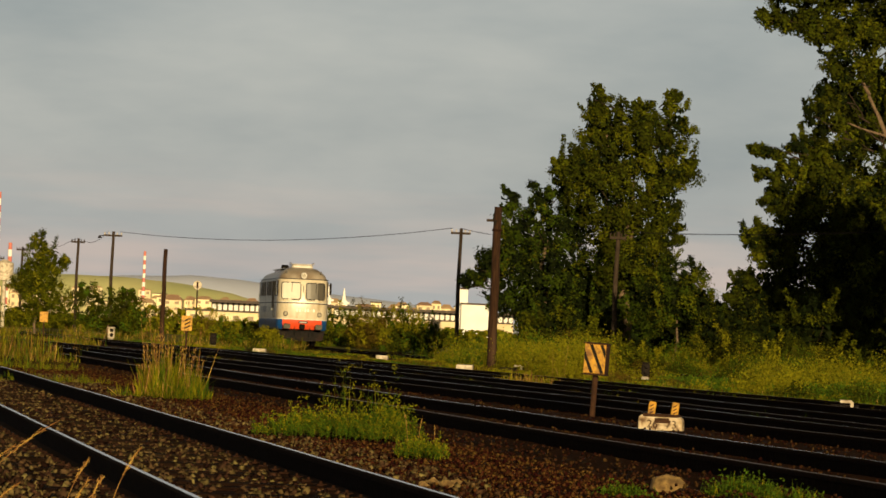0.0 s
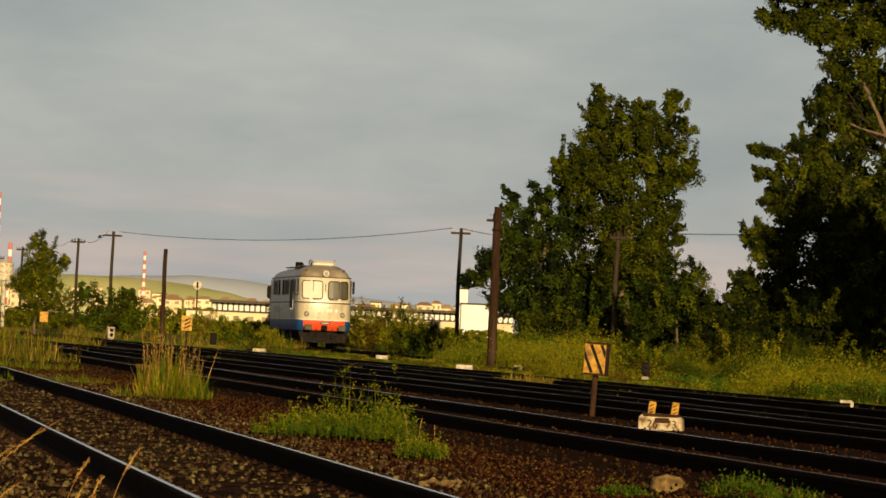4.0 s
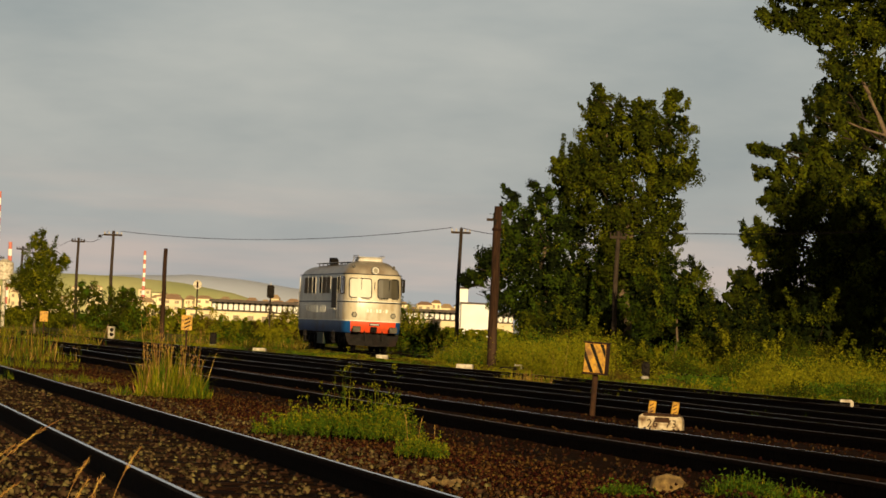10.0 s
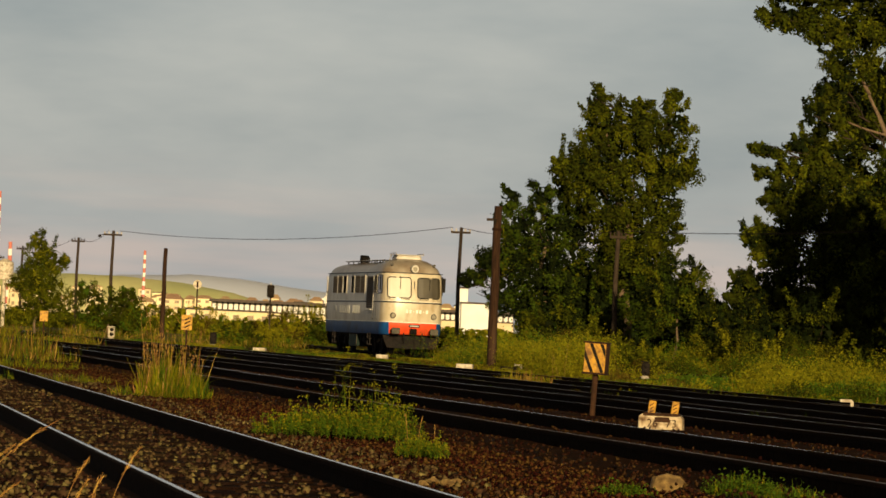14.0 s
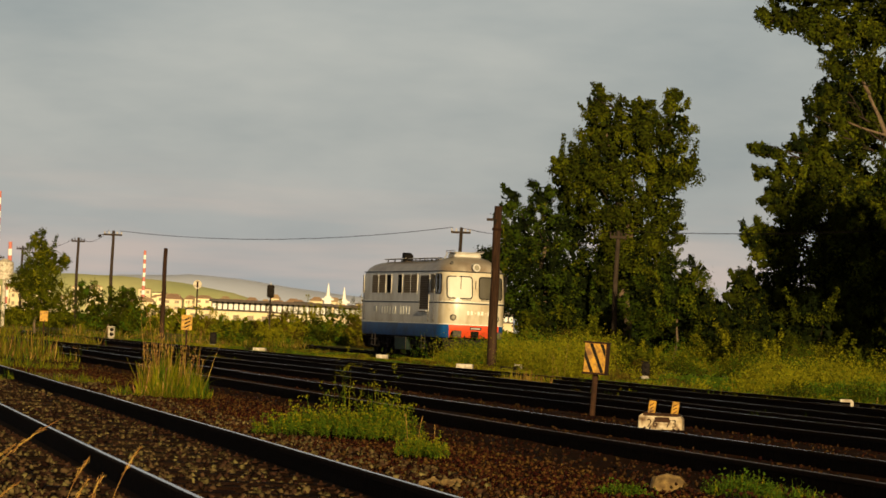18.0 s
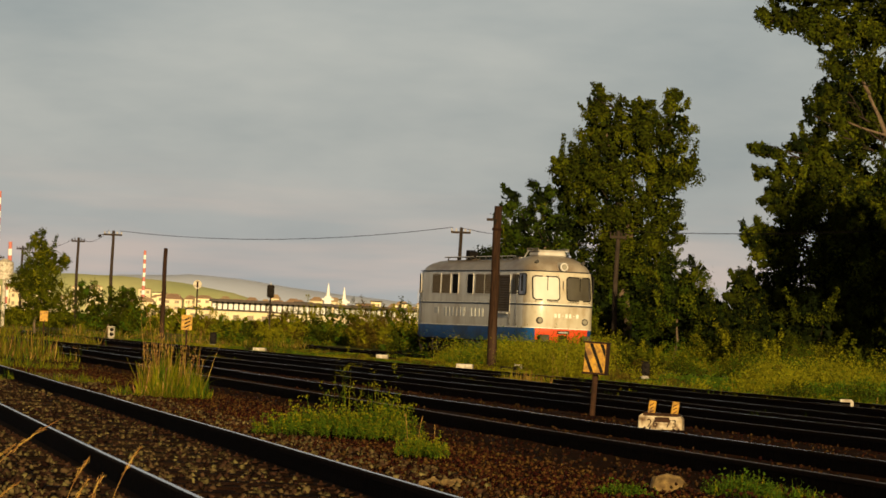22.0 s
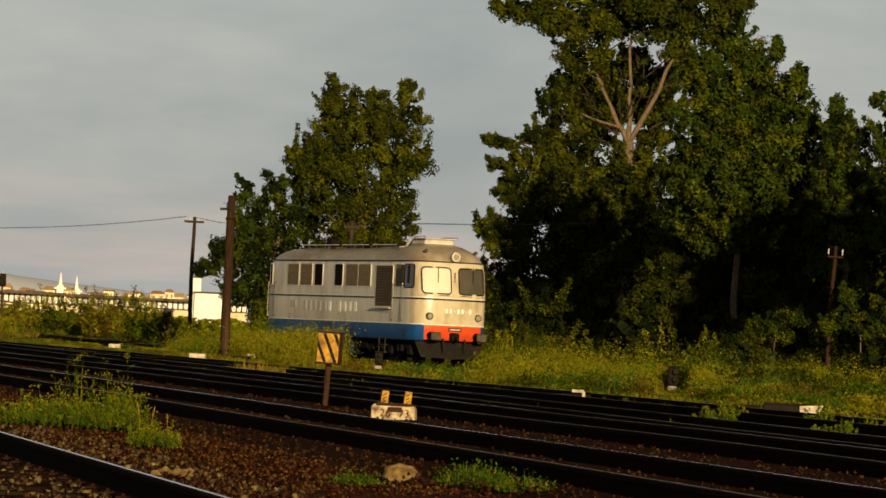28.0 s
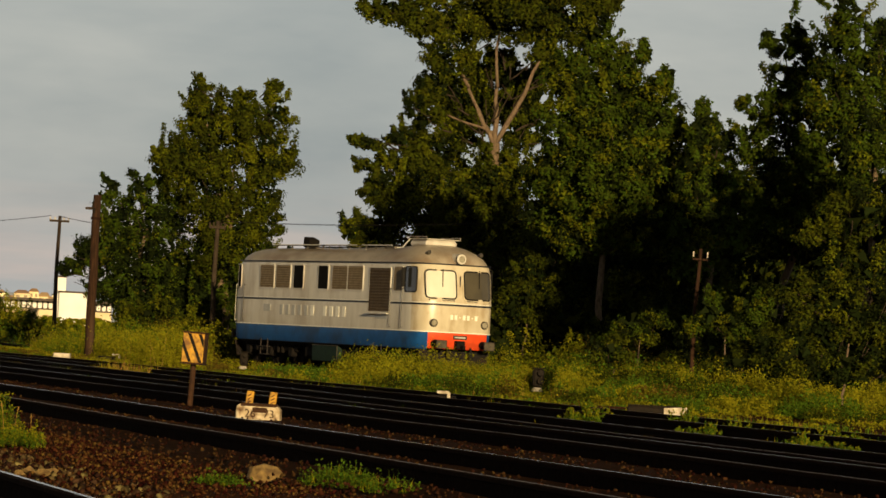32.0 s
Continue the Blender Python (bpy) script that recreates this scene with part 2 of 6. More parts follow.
def stuff_tris(name, P, U, V, material, parent=None, mids=None):
    """Many small pointed leaves: triangles at P, from P + U to the two corners P - U + V and P - U - V."""
    n = len(P)
    verts = np.stack([P + U, P - U + V, P - U - V], 1)
    me = bpy.data.meshes.new(name)
    me.vertices.add(3 * n)
    me.vertices.foreach_set("co", verts.ravel())
    me.loops.add(3 * n)
    me.loops.foreach_set("vertex_index", np.arange(3 * n, dtype=np.int32))
    me.polygons.add(n)
    me.polygons.foreach_set("loop_start", np.arange(0, 3 * n, 3, dtype=np.int32))
    for m in material:
        me.materials.append(m)
    me.polygons.foreach_set("material_index", mids.astype(np.int32))
    me.update(calc_edges=True)
    ob = new(name, me)
    ob.parent = parent
    return tagged(ob, kind="stuff")


def unit(v):
    return v / np.maximum(np.linalg.norm(v, axis=-1, keepdims=True), 1e-9)


# ---------------------------------------------------------------- plan of the yard
def slope(y, x0, y0, k, q=0.0):
    return x0 + k * (y - y0) + q * (y - y0) ** 2


FAR_RAILS = {                       # the far rail of each track, x as a function of y
    1: (0.15, 21.07, -0.166, 0.0),
    2: (4.50, 26.69, -0.1785, 0.0),
    3: (7.25, 33.30, -0.180, -0.00022),
    4: (8.00, 41.00, -0.160, -0.00012),
    5: (10.60, 49.00, -0.180, -0.0003)}
RAIL_H = 0.17
LINE_S = [-240.0, -204.6, -182.0, -167.9, -156.8, -141.9, -128.4, -117.6, -90.0, -40.0]    # running length of the engine's track
LINE_A = [5.5, 6.6, 10.2, 11.7, 14.4, 17.9, 19.4, 21.2, 22.0, 22.0]                       # and its heading there
_s = np.arange(-240, -40, 0.25)
_h = np.radians(np.interp(_s, LINE_S, LINE_A))
_x, _y = np.cumsum(np.sin(_h) * 0.25), np.cumsum(-np.cos(_h) * 0.25)
_k = int(np.argmin(np.abs(_s + 141.9)))
_x, _y = _x + 5.59 - _x[_k], _y + 150.28 - _y[_k]


def loco_line(s):
    """x, y, rail height and heading of the engine's track at the running length s."""
    return (float(np.interp(s, _s, _x)), float(np.interp(s, _s, _y)), 0.04 - 0.08 * (s + 208) / 90, float(np.interp(s, _s, _h)))


def weed_edge(y):
    """x at which the weeds begin, seen across from the tracks."""
    return slope(y, 11.5, 49.0, -0.178, -0.0003)


def ground_z(x, y):
    d = x - weed_edge(min(max(y, -40.0), 260.0))
    return -0.16 * min(max(d / 12.0, 0.0), 1.0)
# ---------------------------------------------------------------- ground
def build_ground():
    def axis(fine, far):
        out = list(fine)
        step = out[-1] - out[-2]
        while out[-1] < far:
            step *= 1.35
            out.append(out[-1] + step)
        return out
    pos = axis(np.arange(0, 40, 0.8), 4800)
    xs = sorted({round(v, 3) for v in pos} | {round(-v, 3) for v in pos})
    ys = sorted(set([round(v, 3) for v in axis(np.arange(0, 220, 1.0), 4900)] + [-1200, -600, -300, -150, -80, -40, -20, -10, -5]))
    verts, faces = [], []
    for y in ys:
        for x in xs:
            near = abs(x) < 60 and -6 < y < 220
            b = 0.05 * noise.noise((x * 0.5, y * 0.3, 0)) if near else 0
            verts.append((x, y, ground_z(x, y) + b - 0.02))
    w = len(xs)
    for j in range(len(ys) - 1):
        for i in range(w - 1):
            faces.append((j * w + i, j * w + i + 1, (j + 1) * w + i + 1, (j + 1) * w + i))
    ob = mesh_ob("ground", verts, faces, M_EARTH, smooth=True)
    tagged(ob, "brown earth and gravel of a railway yard", "ground", kind="structure")


build_ground()

# ---------------------------------------------------------------- tracks
PROFILE = [(-0.065, 0.0), (-0.065, 0.012), (-0.012, 0.03), (-0.010, 0.125), (-0.036, 0.135), (-0.036, 0.160), (-0.026, 0.1675), (-0.016, 0.17),
           (0.018, 0.17), (0.028, 0.1675), (0.036, 0.160), (0.036, 0.135), (0.010, 0.125), (0.012, 0.03), (0.065, 0.012), (0.065, 0.0)]


def rail_mesh(name, pts, zs, top, parent, label=""):
    n = len(PROFILE)
    verts, faces, mids = [], [], []
    for i, (x, y) in enumerate(pts):
        a, b = pts[max(i - 1, 0)], pts[min(i + 1, len(pts) - 1)]
        dx, dy = b[0] - a[0], b[1] - a[1]
        q = math.hypot(dx, dy)
        nx, ny = dy / q, -dx / q
        for u, v in PROFILE:
            verts.append((x + nx * u, y + ny * u, zs[i] - RAIL_H + v))
    for i in range(len(pts) - 1):
        for k in range(n):
            k2 = (k + 1) % n
            faces.append((i * n + k, i * n + k2, (i + 1) * n + k2, (i + 1) * n + k))
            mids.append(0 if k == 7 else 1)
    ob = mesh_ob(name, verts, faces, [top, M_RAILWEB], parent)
    ob.data.polygons.foreach_set("material_index", mids)
    ob.data.update()
    if label:
        ob["label"] = label
    return ob


TIE_MESH = None
BOLT_MESH = None


def tie_data():
    global TIE_MESH, BOLT_MESH
    bm = box((0, 0, -0.065), (2.5, 0.25, 0.14), 0.015)
    TIE_MESH = bpy.data.meshes.new("sleeper")
    bm.to_mesh(TIE_MESH)
    bm.free()
    TIE_MESH.materials.append(M_TIE)
    bm = bmesh.new()
    add_box(bm, (0, 0, 0.008), (0.07, 0.09, 0.016), 0.003)
    add_tube(bm, (0, 0, 0.014), (0, 0, 0.032), 0.013, 0.010, 6)
    BOLT_MESH = bpy.data.meshes.new("rail_clip")
    bm.to_mesh(BOLT_MESH)
    bm.free()
    BOLT_MESH.materials.append(M_BOLT)


tie_data()


def build_track(no, top_far, top_near, ties, y0=-14.0, y1=215.0):
    par = FAR_RAILS[no]
    tr = empty("track_%d" % no)
    tagged(tr, "rusty yard track with worn rails on timber sleepers", "railway track", kind="structure")
    ys = np.concatenate([np.arange(y0, 60, 1.5), np.arange(60, y1, 5.0)])
    for off, top in ((0.0, top_far), (-1.535, top_near)):
        pts = [(slope(y, *par) + off, y) for y in ys]
        zs = [RAIL_H + 0.012 * noise.noise((p[0] * 0.3, p[1] * 0.08, no)) for p in pts]
        rail_mesh("rail", pts, zs, top, tr)
    y = ties[0]
    i = 0
    while y < ties[1]:
        k = par[2] + 2 * par[3] * (y - par[1])
        xc = slope(y, *par) - 0.767
        o = new("sleeper", TIE_MESH)
        o.parent = tr
        o.matrix_basis = Matrix.Translation((xc, y, 0.0 + 0.008 * math.sin(i * 2.3))) @ Matrix.Rotation(math.atan(-k), 4, "Z") @ Matrix.Rotation(0.02 * math.sin(i * 1.7), 4, "Z")
        if y < ties[2]:
            for u in (-0.767 - 0.095, -0.767 + 0.095, 0.767 - 0.095, 0.767 + 0.095):
                c = new("rail_clip", BOLT_MESH)
                c.parent = tr
                c.matrix_basis = Matrix.Translation((xc + u, y - u * k, 0.008)) @ Matrix.Rotation(0.3 * math.sin(i * 3.1 + u), 4, "Z")
        y += 0.6
        i += 1


def build_loco_track():
    tr = empty("track_6")
    tagged(tr, "overgrown siding track with rusty rails", "railway track", kind="structure")
    for side in (-0.7675, 0.7675):
        pts, zs = [], []
        for s in np.arange(-239, -45, 3.0):
            x, y, z, a = loco_line(s)
            pts.append((x + math.cos(a) * side, y + math.sin(a) * side))
            zs.append(z)
        rail_mesh("rail", pts, zs, M_RAILDULL, tr)
    for i, s in enumerate(np.arange(-225, -95, 0.8)):
        x, y, z, a = loco_line(s)
        o = new("sleeper", TIE_MESH)
        o.parent = tr
        o.matrix_basis = pose(x, y, z - 0.17, 0, 0, math.degrees(a))


build_track(1, M_RAILTOP, M_RAILTOP, (-6.0, 60.0, 50.0))
build_track(2, M_RAILTOP, M_RAILDULL, (14.0, 74.0, 50.0))
build_track(3, M_RAILTOP, M_RAILDULL, (18.0, 60.0, 18.0))
build_track(4, M_RAILTOP, M_RAILDULL, (18.0, 20.0, 18.0))
build_track(5, M_RAILDULL, M_RAILDULL, (24.0, 80.0, 24.0))
build_loco_track()


def dark_bed():
    """Dark bed under the inner yard tracks, a little above the earth."""
    verts, faces = [], []
    ys = np.arange(14.0, 214.0, 1.0)
    for y in ys:
        a, b = slope(y, *FAR_RAILS[2]) - 2.30, slope(y, *FAR_RAILS[5]) + 0.75
        for k in range(25):
            x = a + (b - a) * k / 24
            e = 0.35 * noise.noise((y * 0.4, k, 0)) if k in (0, 24) else 0
            h = 0.0 if k in (0, 24) else 0.035 + 0.022 * noise.noise((x * 1.3, y * 0.9, 5))
            verts.append((x + e, y, h - 0.045 if k in (0, 24) else h))
    for j in range(len(ys) - 1):
        for k in range(24):
            faces.append((j * 25 + k, j * 25 + k + 1, (j + 1) * 25 + k + 1, (j + 1) * 25 + k))
    tagged(mesh_ob("track_bed", verts, faces, M_DARKBED, smooth=True), "black oil-soaked ballast bed under the yard tracks", "track bed", kind="structure")


dark_bed()


# ---------------------------------------------------------------- engine
STEEL = mat("silver_grey_paint", (0.66, 0.62, 0.54), (0.57, 0.53, 0.46), 3.0, 0.38, 0.05, stain=(0.34, 0.27, 0.19), stain_scale=1.6, stain_amount=0.5, stretch=(1, 1, 0.35), spec=0.3)
CREAM = mat("pale_cream_paint", (0.62, 0.55, 0.41), (0.53, 0.45, 0.31), 3.0, 0.33, 0.05, stain=(0.30, 0.20, 0.09), stain_scale=2.4, stain_amount=0.55, stretch=(1, 1, 0.5), spec=0.5)
BLUE = mat("faded_blue_paint", (0.010, 0.095, 0.31), (0.008, 0.068, 0.22), 3.0, 0.45, 0.05, stain=(0.02, 0.03, 0.05), stain_scale=1.0, stain_amount=0.6)
RED = mat("orange_red_paint", (0.80, 0.085, 0.02), (0.66, 0.06, 0.015), 4.0, 0.45, 0.05, stain=(0.35, 0.05, 0.02), stain_scale=2.5, stain_amount=0.45)
ROOFM = mat("sooty_roof_paint", (0.40, 0.34, 0.26), (0.29, 0.24, 0.175), 2.5, 0.36, 0.05, stain=(0.15, 0.085, 0.04), stain_scale=0.9, stain_amount=0.75, stretch=(1, 0.5, 1), spec=0.5)
GRIME = mat("greasy_underframe", (0.014, 0.011, 0.009), (0.006, 0.005, 0.004), 6.0, 0.85, 0.3, spec=0.1)
PLOUGH = mat("dusty_plough_steel", (0.026, 0.020, 0.015), (0.012, 0.009, 0.007), 6.0, 0.85, 0.2, stain=(0.05, 0.022, 0.012), stain_scale=2.0, stain_amount=0.6)
PLATE = mat("greasy_buffer_plate", (0.090, 0.075, 0.050), (0.040, 0.032, 0.022), 9.0, 0.6, 0.2, spec=0.3)
GREENBOX = mat("dull_green_paint", (0.010, 0.026, 0.016), (0.006, 0.014, 0.010), 6.0, 0.7, 0.1, spec=0.2)
LINE = mat("dark_line_paint", (0.012, 0.014, 0.022), (0.02, 0.02, 0.026), 6.0, 0.5)
GLASS = mat("dark_cab_glass", (0.02, 0.022, 0.022), (0.03, 0.03, 0.028), 2.0, 0.06, spec=0.8)
DIMGLASS = mat("dim_cab_glass", (0.085, 0.072, 0.045), (0.045, 0.038, 0.024), 1.6, 0.30, spec=0.8)
DOORM = mat("brown_side_door", (0.105, 0.075, 0.045), (0.07, 0.048, 0.028), 6.0, 0.6, 0.1, spec=0.25)
# pale pane: bright sky reflection put into the base colour, no blind behind
PALEPANE = mat("pale_reflection_glass", (0.80, 0.76, 0.64), (0.72, 0.68, 0.56), 2.0, 0.12, spec=0.8)
LOUVRE = mat("brown_louvre", (0.25, 0.19, 0.12), (0.18, 0.135, 0.085), 8.0, 0.7, 0.2, spec=0.2)
RUBBER = mat("window_rubber", (0.014, 0.013, 0.012), (0.02, 0.018, 0.016), 8.0, 0.8, spec=0.1)
CHROME = mat("lamp_rim", (0.07, 0.06, 0.045), (0.035, 0.03, 0.024), 10.0, 0.5, spec=0.3)
# matte black plate: the dark inside of open windows put into colour
SHADEPANE = mat("inner_shade_pane", (0.006, 0.006, 0.006), (0.010, 0.009, 0.008), 6.0, 0.9, spec=0.05)
LENS = mat("lamp_lens", (0.36, 0.33, 0.25), (0.25, 0.22, 0.16), 10.0, 0.12, spec=0.8)
LETTER = mat("cream_lettering", (0.90, 0.87, 0.76), (0.80, 0.77, 0.66), 6.0, 0.5)
FADED = mat("faded_lettering", (0.46, 0.45, 0.42), (0.40, 0.39, 0.36), 6.0, 0.5)

LEN, HALF = 15.2, 1.42
NOSE = [(0.0, 0.0), (0.30, -0.01), (0.55, -0.04), (0.76, -0.11), (0.88, -0.26), (0.95, -0.48), (0.985, -0.75), (1.0, -1.1)]


def ring(w, inset):
    """Outline of the body at one height: half-width w, both ends drawn in by inset. Local: x across, -y forward."""
    front = [(u * w, -(v - inset)) for u, v in NOSE]           # y from 0 to 1.1 + inset
    side_y = [y for y in np.linspace(1.1 + inset, LEN - 1.1 - inset, 14)[1:-1]]
    right = front + [(w, y) for y in side_y] + [(x, LEN - y) for x, y in reversed(front)]
    left = [(-x, y) for x, y in reversed(right[1:-1])]
    return right + left


def loft(levels):
    """levels: rows of z, half-width, inset."""
    bm = bmesh.new()
    rows = [[bm.verts.new((x, y, z)) for x, y in ring(w, i)] for z, w, i in levels]
    for a, b in zip(rows, rows[1:]):
        n = len(a)
        for k in range(n):
            bm.faces.new((a[k], a[(k + 1) % n], b[(k + 1) % n], b[k]))
    return bm, rows


def keep_faces(bm, test):
    bmesh.ops.delete(bm, geom=[f for f in bm.faces if not test(f.calc_center_median())], context="FACES")
    return bm


def on_body(y, z=2.0):
    """Half-width of the body at the length y."""
    y = min(y, LEN - y)
    for (u1, v1), (u2, v2) in zip(NOSE, NOSE[1:]):
        if -v1 <= y <= -v2:
            return HALF * (u1 + (u2 - u1) * (y + v1) / (v1 - v2))
    return HALF


def front_y(x, z):
    """Depth of the front at the distance x from the middle and height z."""
    u = min(abs(x) / HALF, 1.0)
    for (u1, v1), (u2, v2) in zip(NOSE, NOSE[1:]):
        if u <= u2:
            y = -(v1 + (v2 - v1) * (u - u1) / (u2 - u1))
            break
    return y + inset_at(z)


def inset_at(z):
    lv = [(0.85, 0.10), (1.42, 0.0), (2.4, 0.0), (3.50, 0.22), (3.6, 0.24)]
    for (a, p), (b, q) in zip(lv, lv[1:]):
        if z <= b:
            return p + (q - p) * (z - a) / (b - a)
    return 0.24


def rounded_pane(x0, x1, z0, z1, r, surf, thick, seg=4):
    """A rounded-corner plate that follows the surface surf(x, z, out)."""
    cols = [x0 + r - r * math.cos(radians(90 * k / seg)) for k in range(seg + 1)]
    cols += [x0 + r + (x1 - x0 - 2 * r) * k / 6 for k in range(1, 6)]
    cols += [x1 - r + r * math.sin(radians(90 * k / seg)) for k in range(seg + 1)]
    bm = bmesh.new()
    top, bot = [], []
    for x in cols:
        e = min(x - x0, x1 - x)
        c = r - math.sqrt(max(r * r - (r - e) ** 2, 0.0)) if e < r else 0.0
        top.append((x, z1 - c))
        bot.append((x, z0 + c))
    up = [bm.verts.new(surf(x, z, thick)) for x, z in top]
    dn = [bm.verts.new(surf(x, z, thick)) for x, z in bot]
    ub = [bm.verts.new(surf(x, z, -0.01)) for x, z in top]
    db = [bm.verts.new(surf(x, z, -0.01)) for x, z in bot]
    for k in range(len(cols) - 1):
        bm.faces.new((dn[k], dn[k + 1], up[k + 1], up[k]))
        bm.faces.new((up[k], up[k + 1], ub[k + 1], ub[k]))
        bm.faces.new((dn[k + 1], dn[k], db[k], db[k + 1]))
    return bm


def rounded_frame(x0, x1, z0, z1, r, band, surf, thick, seg=4):
    def loop(x0, x1, z0, z1, r):
        out = []
        for cx, cz, a0 in ((x1 - r, z1 - r, 0), (x0 + r, z1 - r, 90), (x0 + r, z0 + r, 180), (x1 - r, z0 + r, 270)):
            for i in range(seg + 1):
                a = radians(a0 + 90 * i / seg)
                out.append((cx + r * math.cos(a), cz + r * math.sin(a)))
        return out
    bm = bmesh.new()
    a = loop(x0 - band, x1 + band, z0 - band, z1 + band, r + band)
    b = loop(x0, x1, z0, z1, r)
    va = [bm.verts.new(surf(x, z, thick)) for x, z in a]
    vb = [bm.verts.new(surf(x, z, thick)) for x, z in b]
    vc = [bm.verts.new(surf(x, z, -0.01)) for x, z in a]
    n = len(a)
    for i in range(n):
        j = (i + 1) % n
        bm.faces.new((va[i], va[j], vb[j], vb[i]))
        bm.faces.new((vc[i], vc[j], va[j], va[i]))
    return bm


def build_loco():
    lo = empty("diesel_locomotive")
    tagged(lo, "silver-grey diesel locomotive with blue skirt and orange-red nose", "locomotive")
    # skirt, nose panel, body, roof
    bm, _ = loft([(0.85, 1.36, 0.12), (0.92, 1.40, 0.03), (1.42, 1.42, 0.0)])
    part("skirt", keep_faces(bm, lambda c: abs(c.x) > 1.07 or 0.8 < c.y < LEN - 0.8), BLUE, lo, "faded dark blue skirt", True)
    for end in (0, 1):
        bm, _ = loft([(0.88, 1.36, 0.10), (0.93, 1.40, 0.03), (1.42, 1.42, 0.0)])
        bm = keep_faces(bm, lambda c: abs(c.x) <= 1.07 and ((c.y < 0.8) if not end else (c.y > LEN - 0.8)))
        part("nose_panel", bm, RED, lo, "orange-red lower nose panel", True)
    bm, rows = loft([(1.42, 1.42, 0.0), (1.45, 1.425, -0.004), (2.0, 1.425, 0.0), (2.4, 1.425, 0.0), (3.0, 1.42, 0.12), (3.50, 1.40, 0.22), (3.55, 1.39, 0.24)])
    b = part("body", bm, [STEEL, CREAM], lo, smooth=True)
    for f in b.data.polygons:
        f.material_index = 1 if (f.center.y < 0.9 or f.center.y > LEN - 0.9) else 0
    bm, rows = loft([(3.55, 1.36, 0.26), (3.62, 1.33, 0.30), (3.74, 1.25, 0.40), (3.87, 1.08, 0.62), (3.97, 0.84, 0.95), (4.03, 0.52, 1.4), (4.05, 0.2, 2.0)])
    bm.faces.new(rows[-1])
    for v in bm.verts:                                # the roof swells over the front cab
        v.co.z += 0.17 * math.exp(-((v.co.y - 1.9) / 1.25) ** 2) * (v.co.z - 3.55) / 0.5
    part("roof", bm, ROOFM, lo, "sooty grey domed roof", True)
    bm, _ = loft([(3.54, 1.40, 0.22), (3.545, 1.445, 0.17), (3.575, 1.445, 0.17), (3.58, 1.36, 0.26)])
    part("gutter", bm, LINE, lo, "dark rain gutter", True)
    bm, _ = loft([(2.25, 1.431, -0.006), (2.31, 1.431, -0.006)])
    part("waist_line", bm, LINE, lo, "dark painted waist line", True)
    bm, _ = loft([(2.318, 1.430, -0.005), (2.340, 1.430, -0.005)])
    part("waist_moulding", bm, LETTER, lo, "thin pale moulding above the waist line", True)
    bm, _ = loft([(1.405, 1.434, -0.012), (1.435, 1.434, -0.012)])
    part("skirt_moulding", bm, LETTER, lo, "thin pale moulding above the skirt", True)

    # sides
    def side(sg):
        def surf(y, z, out):
            return Vector((sg * (on_body(y) + 0.004 + out), y, z))
        return surf
    for sg in (-1, 1):
        s = side(sg)
        for y0, y1, m, nm in ((11.49, 12.63, LOUVRE, "louvre_window"), (10.14, 11.30, LOUVRE, "louvre_window"), (9.08, 9.86, SHADEPANE, "engine_room_window"),
                              (7.09, 7.86, SHADEPANE, "engine_room_window"), (5.60, 6.75, LOUVRE, "louvre_window"), (4.39, 5.54, LOUVRE, "louvre_window"),
                              (14.3, 14.6, SHADEPANE, "rear_cab_window"), (1.44, 2.06, LOUVRE, "cab_window")):
            w = part(nm, rounded_pane(y0, y1, 2.66, 3.42, 0.06, s, 0.012), m, lo)
            fr = part("window_frame", rounded_frame(y0, y1, 2.66, 3.42, 0.06, 0.035, s, 0.022), STEEL, w)
            fr.parent = w
            if m is LOUVRE and y0 > 3:
                for k in range(9):
                    z = 2.70 + k * 0.078
                    part("slat", box((sg * (HALF + 0.02), (y0 + y1) / 2, z + 0.02), (0.016, y1 - y0 - 0.06, 0.045), 0.0, Matrix.Rotation(sg * 0.5, 4, "Y")), LOUVRE, w)
        # curved quarter light at the corner of the cab
        w = part("quarter_window", rounded_pane(0.54, 1.20, 2.66, 3.42, 0.08, s, 0.012), GLASS, lo)
        part("window_frame", rounded_frame(0.54, 1.20, 2.66, 3.42, 0.08, 0.035, s, 0.022), RUBBER, w)
        # door
        d = part("side_door", rounded_pane(2.31, 3.87, 1.98, 3.38, 0.05, s, 0.010), DOORM, lo, "dark brown slatted side door")
        part("window_frame", rounded_frame(2.31, 3.87, 1.98, 3.38, 0.05, 0.03, s, 0.022), STEEL, d)
        for k in range(14):
            z = 2.06 + k * 0.094
            part("slat", box((sg * (HALF + 0.022), 3.09, z), (0.018, 1.46, 0.05), 0.0, Matrix.Rotation(sg * 0.5, 4, "Y")), DOORM, d)
        part("door_step", box((sg * (HALF + 0.07), 3.09, 1.92), (0.16, 1.66, 0.035), 0.006), STEEL, lo)
        # handrails at both cab doors
        for y in (1.32, 2.18, 13.9, 14.7):
            bm = tube((sg * (on_body(y) + 0.06), y, 1.5), (sg * (on_body(y) + 0.06), y, 2.75), 0.009, seg=6)
            for z in (1.52, 2.73):
                add_tube(bm, (sg * on_body(y), y, z), (sg * (on_body(y) + 0.06), y, z), 0.014, seg=6)
            part("handrail", bm, STEEL if y > 14 else CHROME, lo)
        # lettering as plain bars
        for i, y in enumerate(np.linspace(10.75, 5.75, 11)):
            if i == 6:
                continue
            part("letter_bar", box((sg * (HALF + 0.012), y, 1.93), (0.012, 0.26, 0.34), 0.003), LETTER if i in (5, 7, 8, 9, 10) else FADED, lo)
